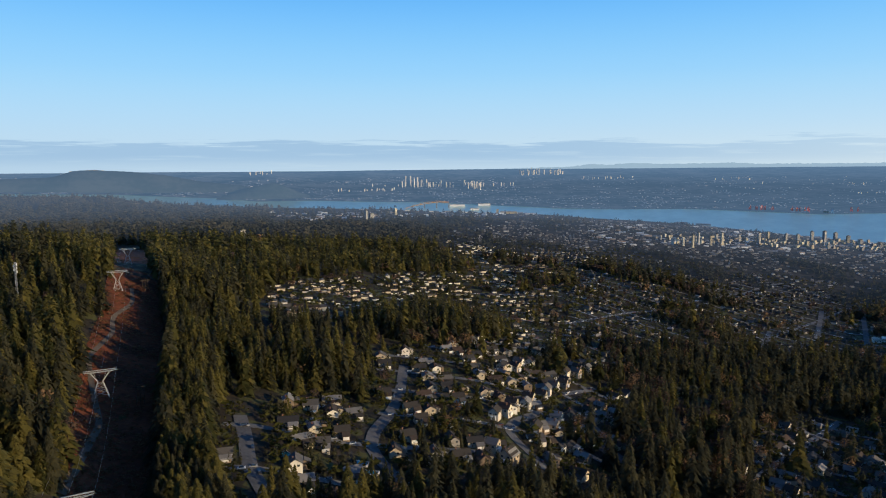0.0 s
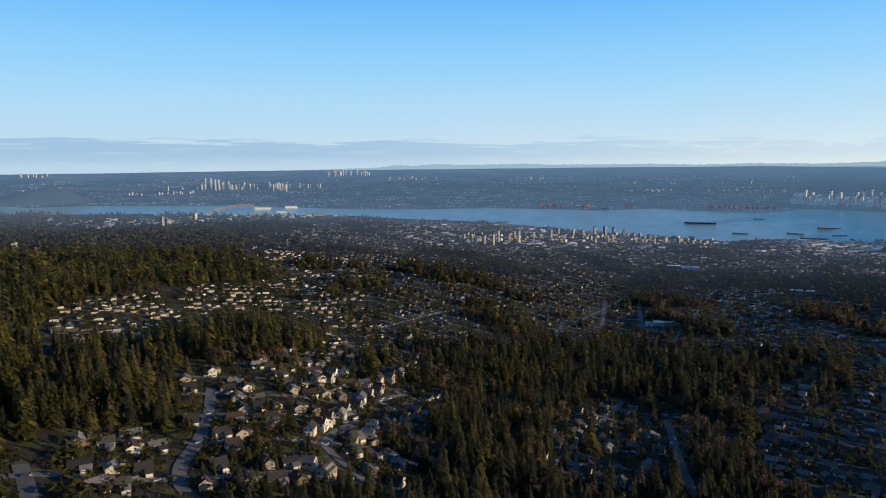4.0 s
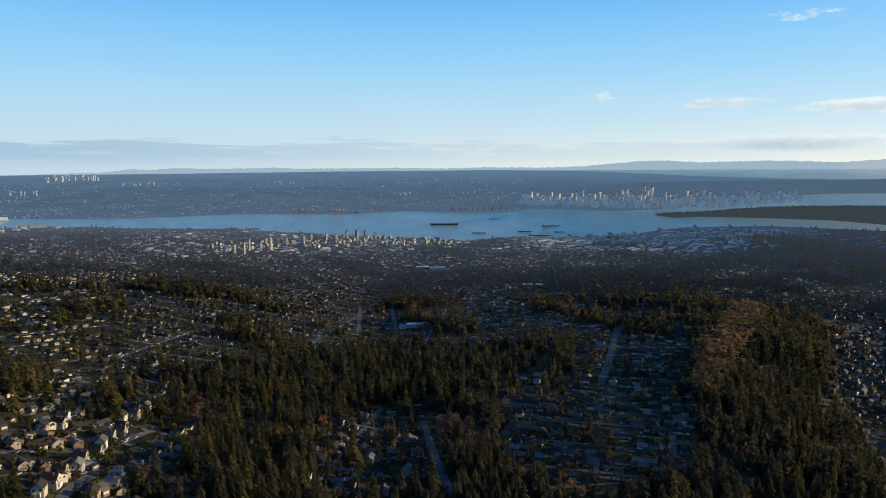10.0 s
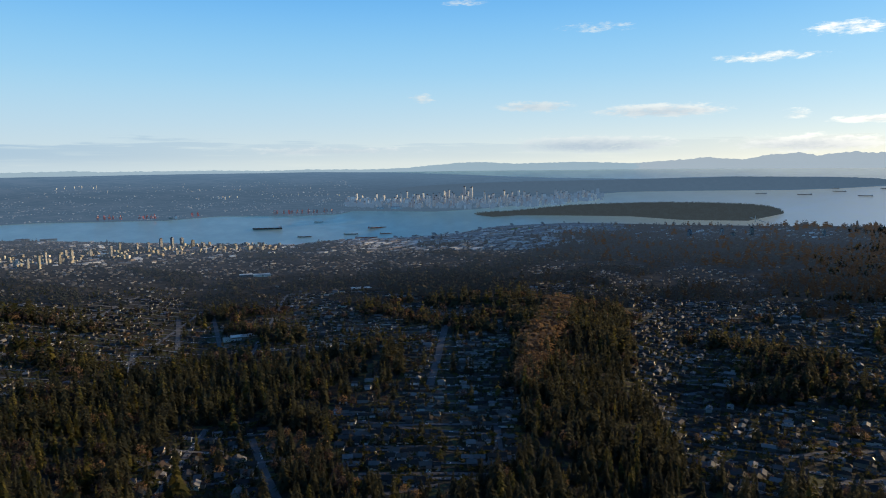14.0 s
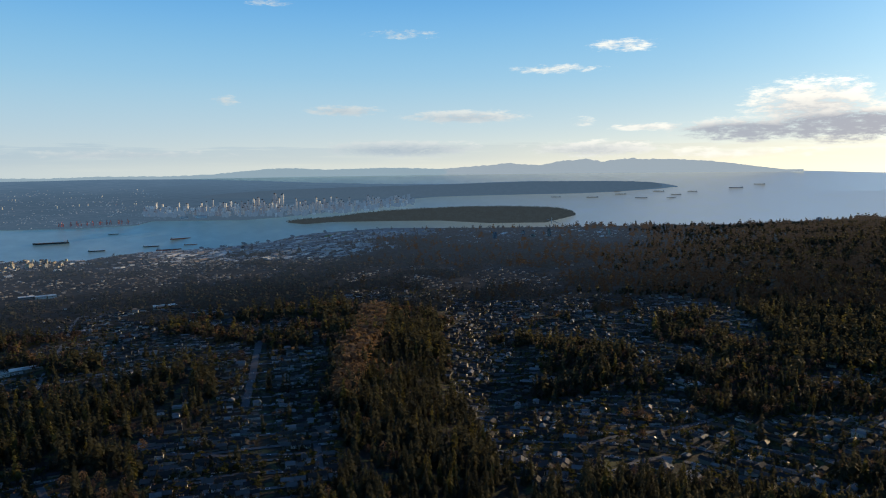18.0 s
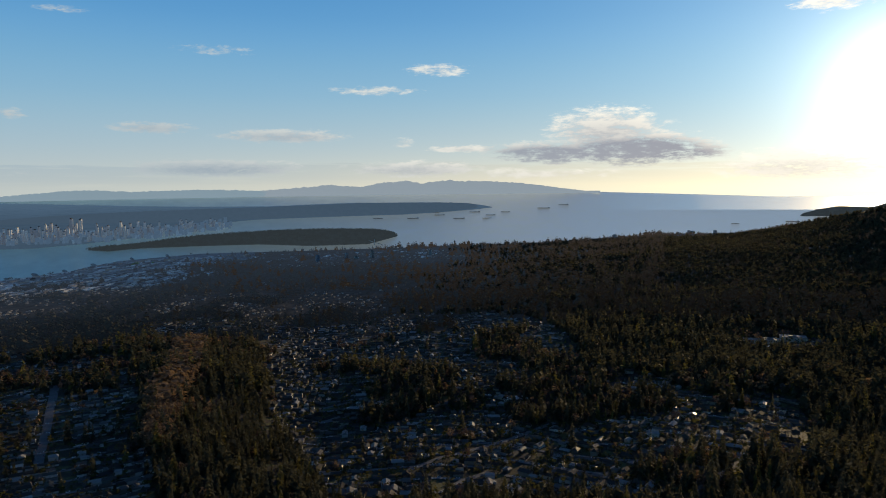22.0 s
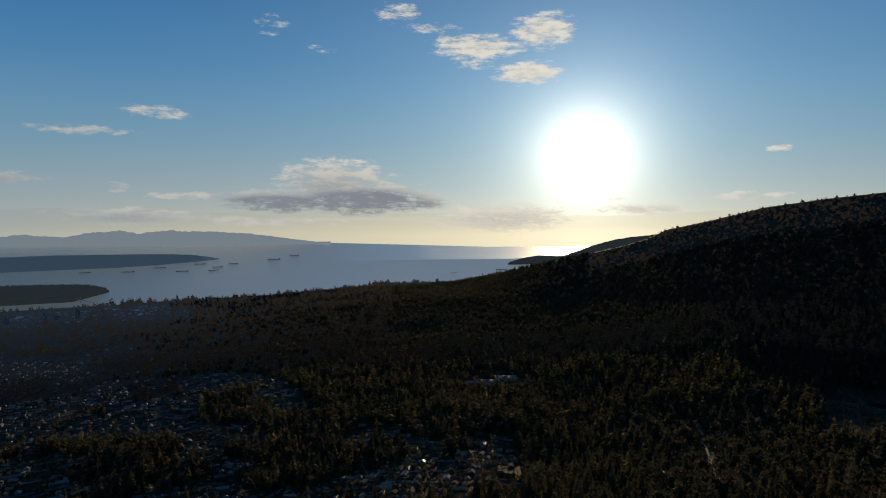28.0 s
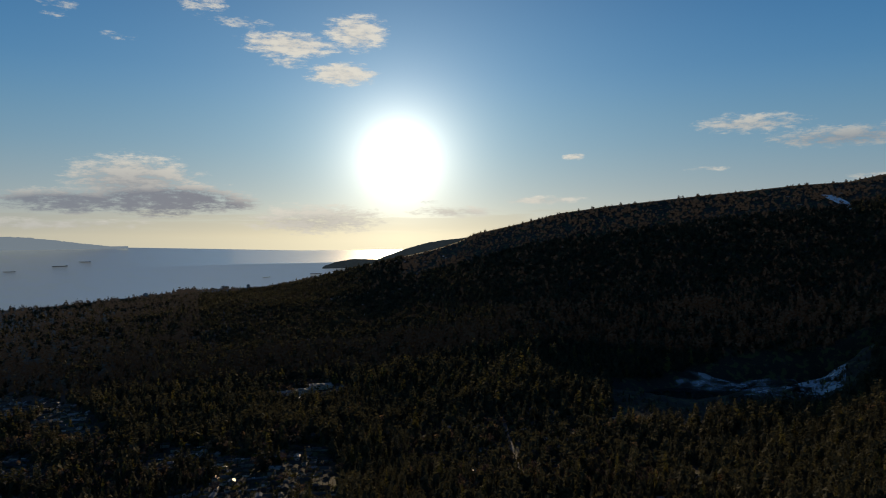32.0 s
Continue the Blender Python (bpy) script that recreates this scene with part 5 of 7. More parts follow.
def pylon_parts(h, w):
    bars = []
    for sx in (-1, 1):
        for sy in (-1, 1):
            bars.append(("leg", (sx * w * 0.30, sy * w * 0.22, -1.5), (sx * w * 0.10, sy * w * 0.08, h * 0.52), 0.32))
    lv = [0.0, 0.17, 0.34, 0.52]
    for a, b in zip(lv, lv[1:]):
        fa, fb = 1 - a / 0.52 * 0.66, 1 - b / 0.52 * 0.66
        for sy in (-1, 1):
            bars.append(("brace", (-w * 0.3 * fa, sy * w * 0.22 * fa, h * a), (w * 0.3 * fb, sy * w * 0.22 * fb, h * b), 0.16))
            bars.append(("brace", (w * 0.3 * fa, sy * w * 0.22 * fa, h * a), (-w * 0.3 * fb, sy * w * 0.22 * fb, h * b), 0.16))
        for sx in (-1, 1):
            bars.append(("brace", (sx * w * 0.3 * fa, -w * 0.22 * fa, h * a), (sx * w * 0.3 * fb, w * 0.22 * fb, h * b), 0.16))
    def fork(bm):
        for sx in (-1, 1):
            for sy in (-1, 1):
                strut(bm, (sx * w * 0.08, sy * w * 0.06, h * 0.52), (sx * w * 0.36, sy * w * 0.05, h * 0.93), 0.26)
            strut(bm, (sx * w * 0.08, 0, h * 0.52), (sx * w * 0.24, 0, h * 0.93), 0.18)
            strut(bm, (sx * w * 0.22, 0, h * 0.72), (sx * w * 0.42, 0, h * 0.93), 0.15)
    def arm(bm):
        for sy in (-1, 1):
            strut(bm, (-w * 0.62, 0, h * 0.94), (-w * 0.30, sy * w * 0.05, h * 0.92), 0.2)
            strut(bm, (w * 0.62, 0, h * 0.94), (w * 0.30, sy * w * 0.05, h * 0.92), 0.2)
            strut(bm, (-w * 0.62, sy * 0.2, h), (w * 0.62, sy * 0.2, h), 0.22)
            strut(bm, (-w * 0.34, sy * w * 0.05, h * 0.92), (w * 0.34, sy * w * 0.05, h * 0.92), 0.22)
        for i in range(11):
            x = w * (-0.6 + 0.12 * i)
            strut(bm, (x, 0, h), (x + w * 0.06, 0, h * 0.93), 0.12)
            strut(bm, (x + w * 0.06, 0, h * 0.93), (x + w * 0.12 if i < 10 else x, 0, h), 0.12)
    return bars, {"fork": fork, "crossarm": arm}


def insulator(bm):
    strut(bm, (0, 0, 0), (0, 0, -1.6), 0.12)
    for i in range(5):
        box(bm, -0.17, -0.17, -0.4 - i * 0.26, 0.17, 0.17, -0.28 - i * 0.26)


insulator_me = bm_mesh("insulator", insulator, M["window"])
WIRE_ENDS = []
for a, e, h, w in ((-27.0, -17.0, 16.5, 16.0), (-25.4, -9.5, 19.5, 14.5), (-30.0, -26.5, 18.5, 17.5), (-24.6, -6.6, 20.0, 15.5)):
    q = ground_at(a, e, CAM_Z)
    if a == -24.6:
        q = 1010.0
    base = on_ground(a, q)
    ob = thing("pylon", base, radians(-(a + 0.0)), "grey lattice pylon with a forked head in the cleared strip", "pylon", "pylons of the power line")
    bars, rest = pylon_parts(h, w)
    for nm, p0, p1, thick in bars:
        part(nm, bm_mesh(nm, lambda bm: strut(bm, p0, p1, thick), M["steel"]), ob)
    for nm, fn in rest.items():
        arm = part(nm, bm_mesh(nm, fn, M["steel"]), ob)
    for x in (-0.58, 0.0, 0.58):
        i = part("insulator", insulator_me, arm, "dark string insulator")
        i.location = (x * w, 0, h * 0.93)
    c, s = math.cos(radians(-a)), math.sin(radians(-a))
    WIRE_ENDS.append((q, [Vector((base[0] + c * x * w, base[1] + s * x * w, base[2] + h * 0.93 - 1.6)) for x in (-0.58, 0.0, 0.58)]))
WIRE_ENDS.sort(key=lambda v: v[0])


def wire_build(a, b, sag):
    def build(bm):
        pts = [a.lerp(b, t) - Vector((0, 0, sag * 4 * t * (1 - t))) for t in np.linspace(0, 1, 15)]
        for p, q in zip(pts, pts[1:]):
            strut(bm, p, q, 0.04)
    return build


for (qa, pa), (qb, pb) in zip(WIRE_ENDS, WIRE_ENDS[1:]):
    for a, b in zip(pa, pb):
        tagged(new("power_cable", bm_mesh("power_cable", wire_build(a, b, (qb - qa) * 0.03), M["steel"])), "thin steel power cable sagging between pylons", "cable", "power cables")
# paired poles of the older line beside it
for a, e in ((-24.3, -18.2), (-23.5, -9.9)):
    ob = thing("pole_structure", on_ground(a, ground_at(a, e, CAM_Z)), radians(-a), "dark timber twin-pole line support in shade", "power pole", "twin-pole supports")
    for x in (-2.4, 0.0, 2.4):
        part("pole", bm_mesh("pole", lambda bm: box(bm, x - 0.18, -0.18, -1, x + 0.18, 0.18, 14, 0.3), M["bark"]), ob)
    part("crossarm", bm_mesh("crossarm", lambda bm: box(bm, -4.4, -0.15, 12.4, 4.4, 0.15, 12.9), M["bark"]), ob)
# telecom mast on the hill
mq = 650.0
mast = thing("lattice_mast", on_ground(-31.9, mq), 0, "tall grey lattice mast with antennas among the conifers", "mast")


def mast_build(bm, h=39.0):
    for i in range(3):
        c, s = math.cos(i * 2.094) * 0.9, math.sin(i * 2.094) * 0.9
        strut(bm, (c, s, -1), (c * 0.6, s * 0.6, h), 0.2)
    for k in range(22):
        for i in range(3):
            a, b = i * 2.094, (i + 1) * 2.094
            strut(bm, (math.cos(a) * 0.85, math.sin(a) * 0.85, k * h / 22), (math.cos(b) * 0.85, math.sin(b) * 0.85, (k + 1) * h / 22), 0.1)


part("mast_frame", bm_mesh("mast_frame", mast_build, M["steel"]), mast)
for k in range(5):
    part("antenna", bm_mesh("antenna", lambda bm: box(bm, 0.9 - (k % 2) * 2.4, -0.3, 30 + k * 1.5, 1.5 - (k % 2) * 2.4, 0.3, 32 + k * 1.5), M["white"]), mast, "white panel antenna")

# ---- houses ----
HX, HY, HT = [], [], []
strips = []
for i, (a0, a1, q0, q1, dx, p) in enumerate(SECTORS):
    th = float(street_turn((a0 + a1) / 2))
    c, s = math.cos(th), math.sin(th)
    lines = np.arange(-48, 49) * p
    u, v = np.meshgrid(np.arange(-2200, 2200, dx), np.concatenate([lines - (11.2 if i in (2, 3) else 13.0), lines + (11.2 if i in (2, 3) else 13.0)]), indexing="ij")
    u, v = u.ravel() + rng.normal(0, 1.8, u.size), v.ravel() + rng.normal(0, 1.6, v.size)
    base = np.round(v / p) * p
    keep = np.abs((u + BLOCK / 2) % BLOCK - BLOCK / 2) > 11
    u, v = u[keep], (v + bend(u, base, i))[keep]
    x, y = u * c - v * s, u * s + v * c
    a, q = at_xy(x, y)
    k = (a >= a0) & (a < a1) & (q > q0) & (q < q1)
    HX.append(x[k]), HY.append(y[k]), HT.append(np.full(k.sum(), th))
    # the asphalt of those streets, and of the cross streets
    su = np.arange(-2200, 2200, 10.0)
    for line in lines:
        b = bend(su, np.full_like(su, line), i)
        strips.append((np.stack([su, line + b], -1), i))
    sv = np.arange(-2200, 2200, 10.0)
    for u0 in (np.arange(-11, 12) * BLOCK if i == 1 else ()):
        strips.append((np.stack([np.full_like(sv, u0), sv], -1), i))
vs, fs, off = [], [], 0
for uv, i in strips:
    a0, a1, q0, q1, dx, p = SECTORS[i]
    th = float(street_turn((a0 + a1) / 2))
    c, s = math.cos(th), math.sin(th)
    x, y = uv[:, 0] * c - uv[:, 1] * s, uv[:, 0] * s + uv[:, 1] * c
    a, q = at_xy(x, y)
    k = (a >= a0) & (a < a1) & (q > q0) & (q < q1)
    if k.sum() < 3:
        continue
    z = ground_z(a, q)
    k &= ~(grove(x, y) & (q > np.where(a < 26, 760, 420))) | ((a > 41) & (a < 58) & (q < 1000))
    k &= house_share(a, view_el(a, q, z)) > (0.3 if i < 4 else 0.55)
    t = np.gradient(np.stack([x, y], -1), axis=0)
    t /= np.hypot(t[:, 0], t[:, 1])[:, None]
    n = np.stack([-t[:, 1], t[:, 0]], -1) * 3.4
    l, r = np.stack([x, y], -1) + n, np.stack([x, y], -1) - n
    l = np.column_stack([l, xy_z(l[:, 0], l[:, 1]) + 0.6])
    r = np.column_stack([r, xy_z(r[:, 0], r[:, 1]) + 0.6])
    m = np.nonzero(k[:-1] & k[1:])[0]
    vs.append(np.stack([l, r], 1).reshape(-1, 3))
    fs.append(np.stack([2 * m, 2 * m + 1, 2 * m + 3, 2 * m + 2], -1) + off)
    off += 2 * len(l)
CAR_X = np.concatenate([v.reshape(-1, 2, 3)[f[:, 0] // 2 - o // 2, :].mean(1) for v, f, o in zip(vs, fs, np.cumsum([0] + [len(v) for v in vs]))])
CAR_D = np.concatenate([(v.reshape(-1, 2, 3)[1:, 0] - v.reshape(-1, 2, 3)[:-1, 0])[f[:, 0] // 2 - o // 2, :2] for v, f, o in zip(vs, fs, np.cumsum([0] + [len(v) for v in vs]))])
tagged(new("suburb_streets", np_mesh("suburb_streets", np.concatenate(vs), np.concatenate(fs), [M["street"]])), "grid of pale grey asphalt streets between the houses", "road", kind="structure")
HX, HY, HT = np.concatenate(HX), np.concatenate(HY), np.concatenate(HT)
HA, HQ = at_xy(HX, HY)
HZ = ground_z(HA, HQ)
hs = house_share(HA, view_el(HA, HQ, HZ))
gapn = smooth_noise(HX, HY, 55, 61)
ok = (rng.random(len(HX)) < np.clip(hs * 1.0 + 0.1 + gapn * np.where((HA > 40) & (HA < 62), 0.3, 0.8), 0, 1)) & (hs > 0.08) & ~(grove(HX, HY) & (HQ > np.where(HA < 26, 760, 420)) & ~((HA > -17) & (HA < 6)) & ~((HA > 41) & (HA < 58) & (HQ < 1000))) & ~near_road(HX, HY, 6.5) & (in_lake(HA, HQ) < 0.01)
HX, HY, HT, HA, HQ, HZ = (v[ok] for v in (HX, HY, HT, HA, HQ, HZ))
HT = HT + rng.normal(0, 0.07, len(HX)) + (rng.random(len(HX)) < np.where((HA > 40) & (HA < 62), 0.1, 0.35)) * math.pi / 2


def gable(bm, l, w, h, rise, over=0.7, thick=0.3):
    """Pitched roof with eaves and gable ends, thick as a slab."""
    x, y = l / 2 + over, w / 2 + over
    drop = rise * over / (w / 2)
    pts = [(-y, h - drop), (0, h + rise), (y, h - drop)]
    up = [[bm.verts.new((sx * x, p[0], p[1] + thick)) for p in pts] for sx in (-1, 1)]
    dn = [[bm.verts.new((sx * x, p[0], p[1])) for p in pts] for sx in (-1, 1)]
    for i in (0, 1):
        bm.faces.new((up[0][i], up[1][i], up[1][i + 1], up[0][i + 1]))
        bm.faces.new((dn[0][i + 1], dn[1][i + 1], dn[1][i], dn[0][i]))
    for s in (0, 1):
        for i in (0, 1):
            f = (up[s][i], up[s][i + 1], dn[s][i + 1], dn[s][i])
            bm.faces.new(f if s == 0 else f[::-1])
    for i in (0, 2):
        f = (up[0][i], dn[0][i], dn[1][i], up[1][i])
        bm.faces.new(f if i == 0 else f[::-1])


def house_walls(bm, l, w, h, rise):
    b = [bm.verts.new(p) for p in ((-l / 2, -w / 2, -2.5), (l / 2, -w / 2, -2.5), (l / 2, w / 2, -2.5), (-l / 2, w / 2, -2.5))]
    t = [bm.verts.new((v.co.x, v.co.y, h)) for v in b]
    p = [bm.verts.new((s * l / 2, 0, h + rise - 0.05)) for s in (-1, 1)]
    bm.faces.new((b[0], b[1], t[1], t[0]))
    bm.faces.new((b[2], b[3], t[3], t[2]))
    bm.faces.new((b[1], b[2], t[2], p[1], t[1]))
    bm.faces.new((b[3], b[0], t[0], p[0], t[3]))


pane_me = bm_mesh("window", lambda bm: box(bm, -0.9, -0.06, -0.7, 0.9, 0.06, 0.7), M["window"])
door_me = bm_mesh("door", lambda bm: box(bm, -0.5, -0.06, 0, 0.5, 0.06, 2.1), M["brick"])
garage_me = bm_mesh("garage_door", lambda bm: box(bm, -2.4, -0.07, 0, 2.4, 0.07, 2.3), M["trim"])
chimney_me = bm_mesh("chimney", lambda bm: (box(bm, -0.5, -0.4, 0, 0.5, 0.4, 2.6), box(bm, -0.6, -0.5, 2.6, 0.6, 0.5, 2.85)), M["brick"])
KINDS = []
for l, w, h, rise in ((13, 9.5, 4.6, 2.6), (15, 10, 3.6, 2.4), (11.5, 9, 5.2, 3.0), (16, 9.5, 3.2, 2.2), (12, 10.5, 4.8, 2.8), (14, 9, 4.2, 3.0)):
    wing = (l * 0.45, w * 0.55)
    wl = bm_mesh("wall", lambda bm: house_walls(bm, l, w, h, rise), M["wall"])
    rf = bm_mesh("roof", lambda bm: gable(bm, l, w, h, rise), M["roof"])
    gw = bm_mesh("garage_wall", lambda bm: house_walls(bm, wing[0], wing[1] + 3, h * 0.55, rise * 0.6), M["wall"])
    gr = bm_mesh("garage_roof", lambda bm: gable(bm, wing[0], wing[1] + 3, h * 0.55, rise * 0.6, 0.5), M["roof"])
    KINDS.append((l, w, h, rise, wl, rf, gw, gr))
order = np.argsort(HQ)
NEAR_H = order[:290]
near_h = np.zeros(len(HX), bool)
near_h[NEAR_H] = True
for i, k in enumerate(NEAR_H):
    l, w, h, rise, wl, rf, gw, gr = KINDS[i * 7 % 6]
    ob = thing("house", (HX[k], HY[k], HZ[k] + 0.6), HT[k], "%s house with a pitched shingle roof and garage" % ("two-storey" if h > 5 else "low"), "house", "houses of the suburb")
    ob.scale = (0.88, 0.88, 0.92)
    part("wall", wl, ob)
    top = part("roof", rf, ob)
    g = part("garage_wall", gw, ob)
    g.location = (l * 0.24, -w / 2 - 1.2, 0)
    d = part("garage_door", garage_me, g, "pale garage door")
    d.location = (-0.2, -(w * 0.55 + 3) / 2 - 0.02, -0.1)
    g = part("garage_roof", gr, ob)
    g.location = (l * 0.24, -w / 2 - 1.2, 0)
    c = part("chimney", chimney_me, top, "brick chimney")
    c.location = (-l * 0.28, w * 0.18, h + rise * 0.35)
    for x, y, z, r in ((-l * 0.3, -w / 2 - 0.02, h * 0.72, 0), (-l * 0.12, -w / 2 - 0.02, h * 0.72, 0), (-l * 0.25, w / 2 + 0.02, h * 0.7, 0), (l * 0.2, w / 2 + 0.02, h * 0.7, 0),
                       (l / 2 + 0.02, w * 0.2, h * 0.7, 1.5708), (-l / 2 - 0.02, -w * 0.2, h * 0.7, 1.5708)):
        p = part("window", pane_me, ob)
        p.location, p.rotation_euler = (x, y, z), (0, 0, r)
    d = part("door", door_me, ob)
    d.location = (-l * 0.2, -w / 2 - 0.02, 0)


# terraces of tall pale town houses on the sunlit ridge: azimuth and elevation of both ends, number of houses
TERRACES = [((4.3, -20.9), (9.9, -18.2), 9), ((8.1, -22.0), (10.6, -20.6), 4), ((5.1, -17.2), (7.2, -16.5), 4), ((10.4, -17.5), (11.9, -16.9), 4), ((4.4, -23.6), (7.0, -24.8), 4)]
tall_wall = bm_mesh("wall", lambda bm: house_walls(bm, 10, 8.5, 6.6, 3.2), M["pale_wall"])
tall_roof = bm_mesh("roof", lambda bm: gable(bm, 10, 8.5, 6.6, 3.2, 0.6), M["roof"])
porch_me = bm_mesh("porch", lambda bm: (box(bm, -2.2, -1.6, 0, 2.2, 0, 3.0), box(bm, -2.5, -1.9, 3.0, 2.5, 0.1, 3.25)), M["trim"])
for (a0, e0), (a1, e1), n in TERRACES:
    p0, p1 = (Vector([float(c) for c in on_ground(a, ground_at(a, e, CAM_Z))]) for a, e in ((a0, e0), (a1, e1)))
    way = math.atan2(p1.y - p0.y, p1.x - p0.x)
    for i in range(n):
        p = p0.lerp(p1, i / (n - 1))
        p = p + Vector((2.4 * math.sin(i * 3.7 + n), 2.4 * math.cos(i * 2.9), 0))
        ob = thing("town_house", (p.x, p.y, float(xy_z(p.x, p.y)) + 0.5), way + (math.pi / 2 if i % 3 else 0.12), "tall pale town house with a gabled shingle roof in a terrace", "house", "terraces on the ridge")
        ob.scale = (1.0, 1.0 + 0.12 * math.sin(i * 2.1), 1.0 + 0.08 * math.sin(i * 1.3))
        part("wall", tall_wall, ob)
        top = part("roof", tall_roof, ob)
        part("chimney", chimney_me, top, "brick chimney").location = (-2.2, 1.6, 8.0)
        for s in (-1, 1):
            part("porch", porch_me, ob, "white porch").matrix_local = pose(s * 5.0, 0, 0, 0, 0, 90 * s)
            for y in (-2.2, 2.2):
                part("window", pane_me, ob).matrix_local = pose(s * 5.02, y, 4.9, 0, 0, 90)
        for x in (-2.4, 2.4):
            for s in (-1, 1):
                part("window", pane_me, ob).matrix_local = pose(x, s * 4.27, 4.6)


def frustum(x, y, z0, x1, y1, z1):
    v = np.array([(-x, -y, z0), (x, -y, z0), (x, y, z0), (-x, y, z0), (-x1, -y1, z1), (x1, -y1, z1), (x1, y1, z1), (-x1, y1, z1)], float)
    f = np.array([(0, 1, 5, 4), (1, 2, 6, 5), (2, 3, 7, 6), (3, 0, 4, 7), (4, 5, 6, 7)])
    return v, f


far_h = np.nonzero(~near_h)[0]
sets, idx = [], []
for k in range(4):
    pick = far_h[k::4]
    pos = np.column_stack([HX[pick], HY[pick], HZ[pick]])
    one = np.ones(len(pick))
    l, w, h = 6.2 + k * 0.8, 4.6, 3.4 + (k % 2) * 1.2
    grow = rng.uniform(0.72, 1.02, len(pick)) * np.where((HQ[pick] > 850) & (HA[pick] < 40), 0.78, 1.0)
    lift = rng.uniform(0.75, 1.25, len(pick))
    stretch = (1.0, 0.8, 1.25, 0.92)
    for j, tpl in enumerate((frustum(l, w, -2.5, l, w, h), frustum(l + 0.7, w + 0.7, h, l * (0.6 if k == 1 else 0.97), 0.3, h + 2.4))):
        s = scatter((tpl[0] * np.array([stretch[k], 1, 1]), tpl[1]), pos, grow * lift, grow, HT[pick])
        sets.append(s)
        # wall palette by azimuth: sunlit cream on the left slope, darker walls elsewhere
        idx.append(np.full(len(s[1]), 1) if j else np.repeat(np.where((HA[pick] > -17) & (HA[pick] < 7) & (HQ[pick] > 620), 2, np.where((HA[pick] > 38) & (HA[pick] < 60), 3, 0)), 5))
joined("suburb_houses", sets, [M["walls"], M["roofs"], M["sunlit_cream_walls"], M["row_walls"]], "rows of pitched-roof houses on the wooded slope", "houses", np.concatenate(idx))

# cars along the streets of the suburbs
pick = np.nonzero((rng.random(len(CAR_X)) < 0.75) & (np.hypot(CAR_X[:, 0], CAR_X[:, 1]) < 1500))[0]
d = CAR_D[pick] / np.hypot(CAR_D[pick, 0], CAR_D[pick, 1])[:, None]
side = np.where(rng.random(len(pick)) < 0.5, 1.0, -1.0) * 2.2
cp = CAR_X[pick] + np.column_stack([-d[:, 1] * side, d[:, 0] * side, np.full(len(pick), 0.02)]) + np.column_stack([d * rng.uniform(-3, 3, (len(pick), 1)), np.zeros(len(pick))])
one, ang = np.ones(len(pick)), np.arctan2(d[:, 1], d[:, 0])
body, cabin = frustum(2.25, 0.9, 0.25, 2.15, 0.86, 0.95), frustum(1.45, 0.82, 0.95, 0.9, 0.66, 1.5)
sets = [scatter(body, cp, one, one, ang), scatter(cabin, cp, one, one, ang)]
joined("street_cars", sets, [M["car_mix"], M["window"]], "pale and dark cars parked along the suburb streets", "cars", np.repeat([0, 1], [len(sets[0][1]), len(sets[1][1])]))

# houses and blocks of the town farther down
u, v = np.meshgrid(np.arange(-3600, 3600, 11.5), np.concatenate([np.arange(-60, 61) * 58.0 - 13, np.arange(-60, 61) * 58.0 + 13]), indexing="ij")
u, v = u.ravel() + rng.normal(0, 2.0, u.size), v.ravel() + rng.normal(0, 2.0, v.size)
cx, cy = u * math.cos(-0.15) - v * math.sin(-0.15), u * math.sin(-0.15) + v * math.cos(-0.15)
ca, cq = at_xy(cx, cy)
k = (ca > -20) & (ca < 118) & (cq > 2000) & (cq < 3600) & (cq < edge_r(ca) - 25)
k &= ~grove(cx, cy)
ca, cq = ca[k], cq[k]
cz = ground_z(ca, cq)
ce = view_el(ca, cq, cz)
hs = house_share(ca, ce)
ok = rng.random(len(ca)) < hs * 0.5 + smooth_noise(cq * np.sin(np.radians(ca)), cq * np.cos(np.radians(ca)), 90, 66) * 0.5
ca, cq, cz = ca[ok], cq[ok], cz[ok]
pos = polar(ca, cq, cz)
sets, idx = [], []
for k in range(3):
    p = pos[k::3]
    g = rng.uniform(0.42, 0.85, len(p))
    t = -0.15 + (rng.random(len(p)) < 0.5) * 1.5708 + rng.normal(0, 0.04, len(p))
    for j, tpl in enumerate((frustum(6.5, 4.6, -3, 6.5, 4.6, 4.8), frustum(7, 5.2, 4.8, 6.3, 0.4, 7.2))):
        s = scatter(tpl, p, g, g, t)
        sets.append(s)
        idx.append(np.full(len(s[1]), j))
# walls and roofs glow faintly, haze put into their emission
joined("backdrop_town", sets, [M["far_town_walls"], M["far_town_roofs"]], "tightly packed houses of the town above the harbour", "houses", np.concatenate(idx))
# paved docks and yards
da = np.arange(42.5, 65.1, 0.25)
d0 = np.array([ground_at(a, float(np.interp(a, [42, 50, 65], [-6.55, -6.45, -5.6]))) for a in da])
d1 = edge_r(da) - 4
rows = [on_ground(da, np.minimum(d0, d1 - 20) + (d1 - np.minimum(d0, d1 - 20)) * f, 1.2) for f in np.linspace(0, 1, 30)]
tagged(new("dock_yard", np_mesh("dock_yard", np.concatenate(rows), grid_faces(30, len(da)), [M["yard"]])), "paved docks and rail yards along the harbour", "dock", kind="structure")
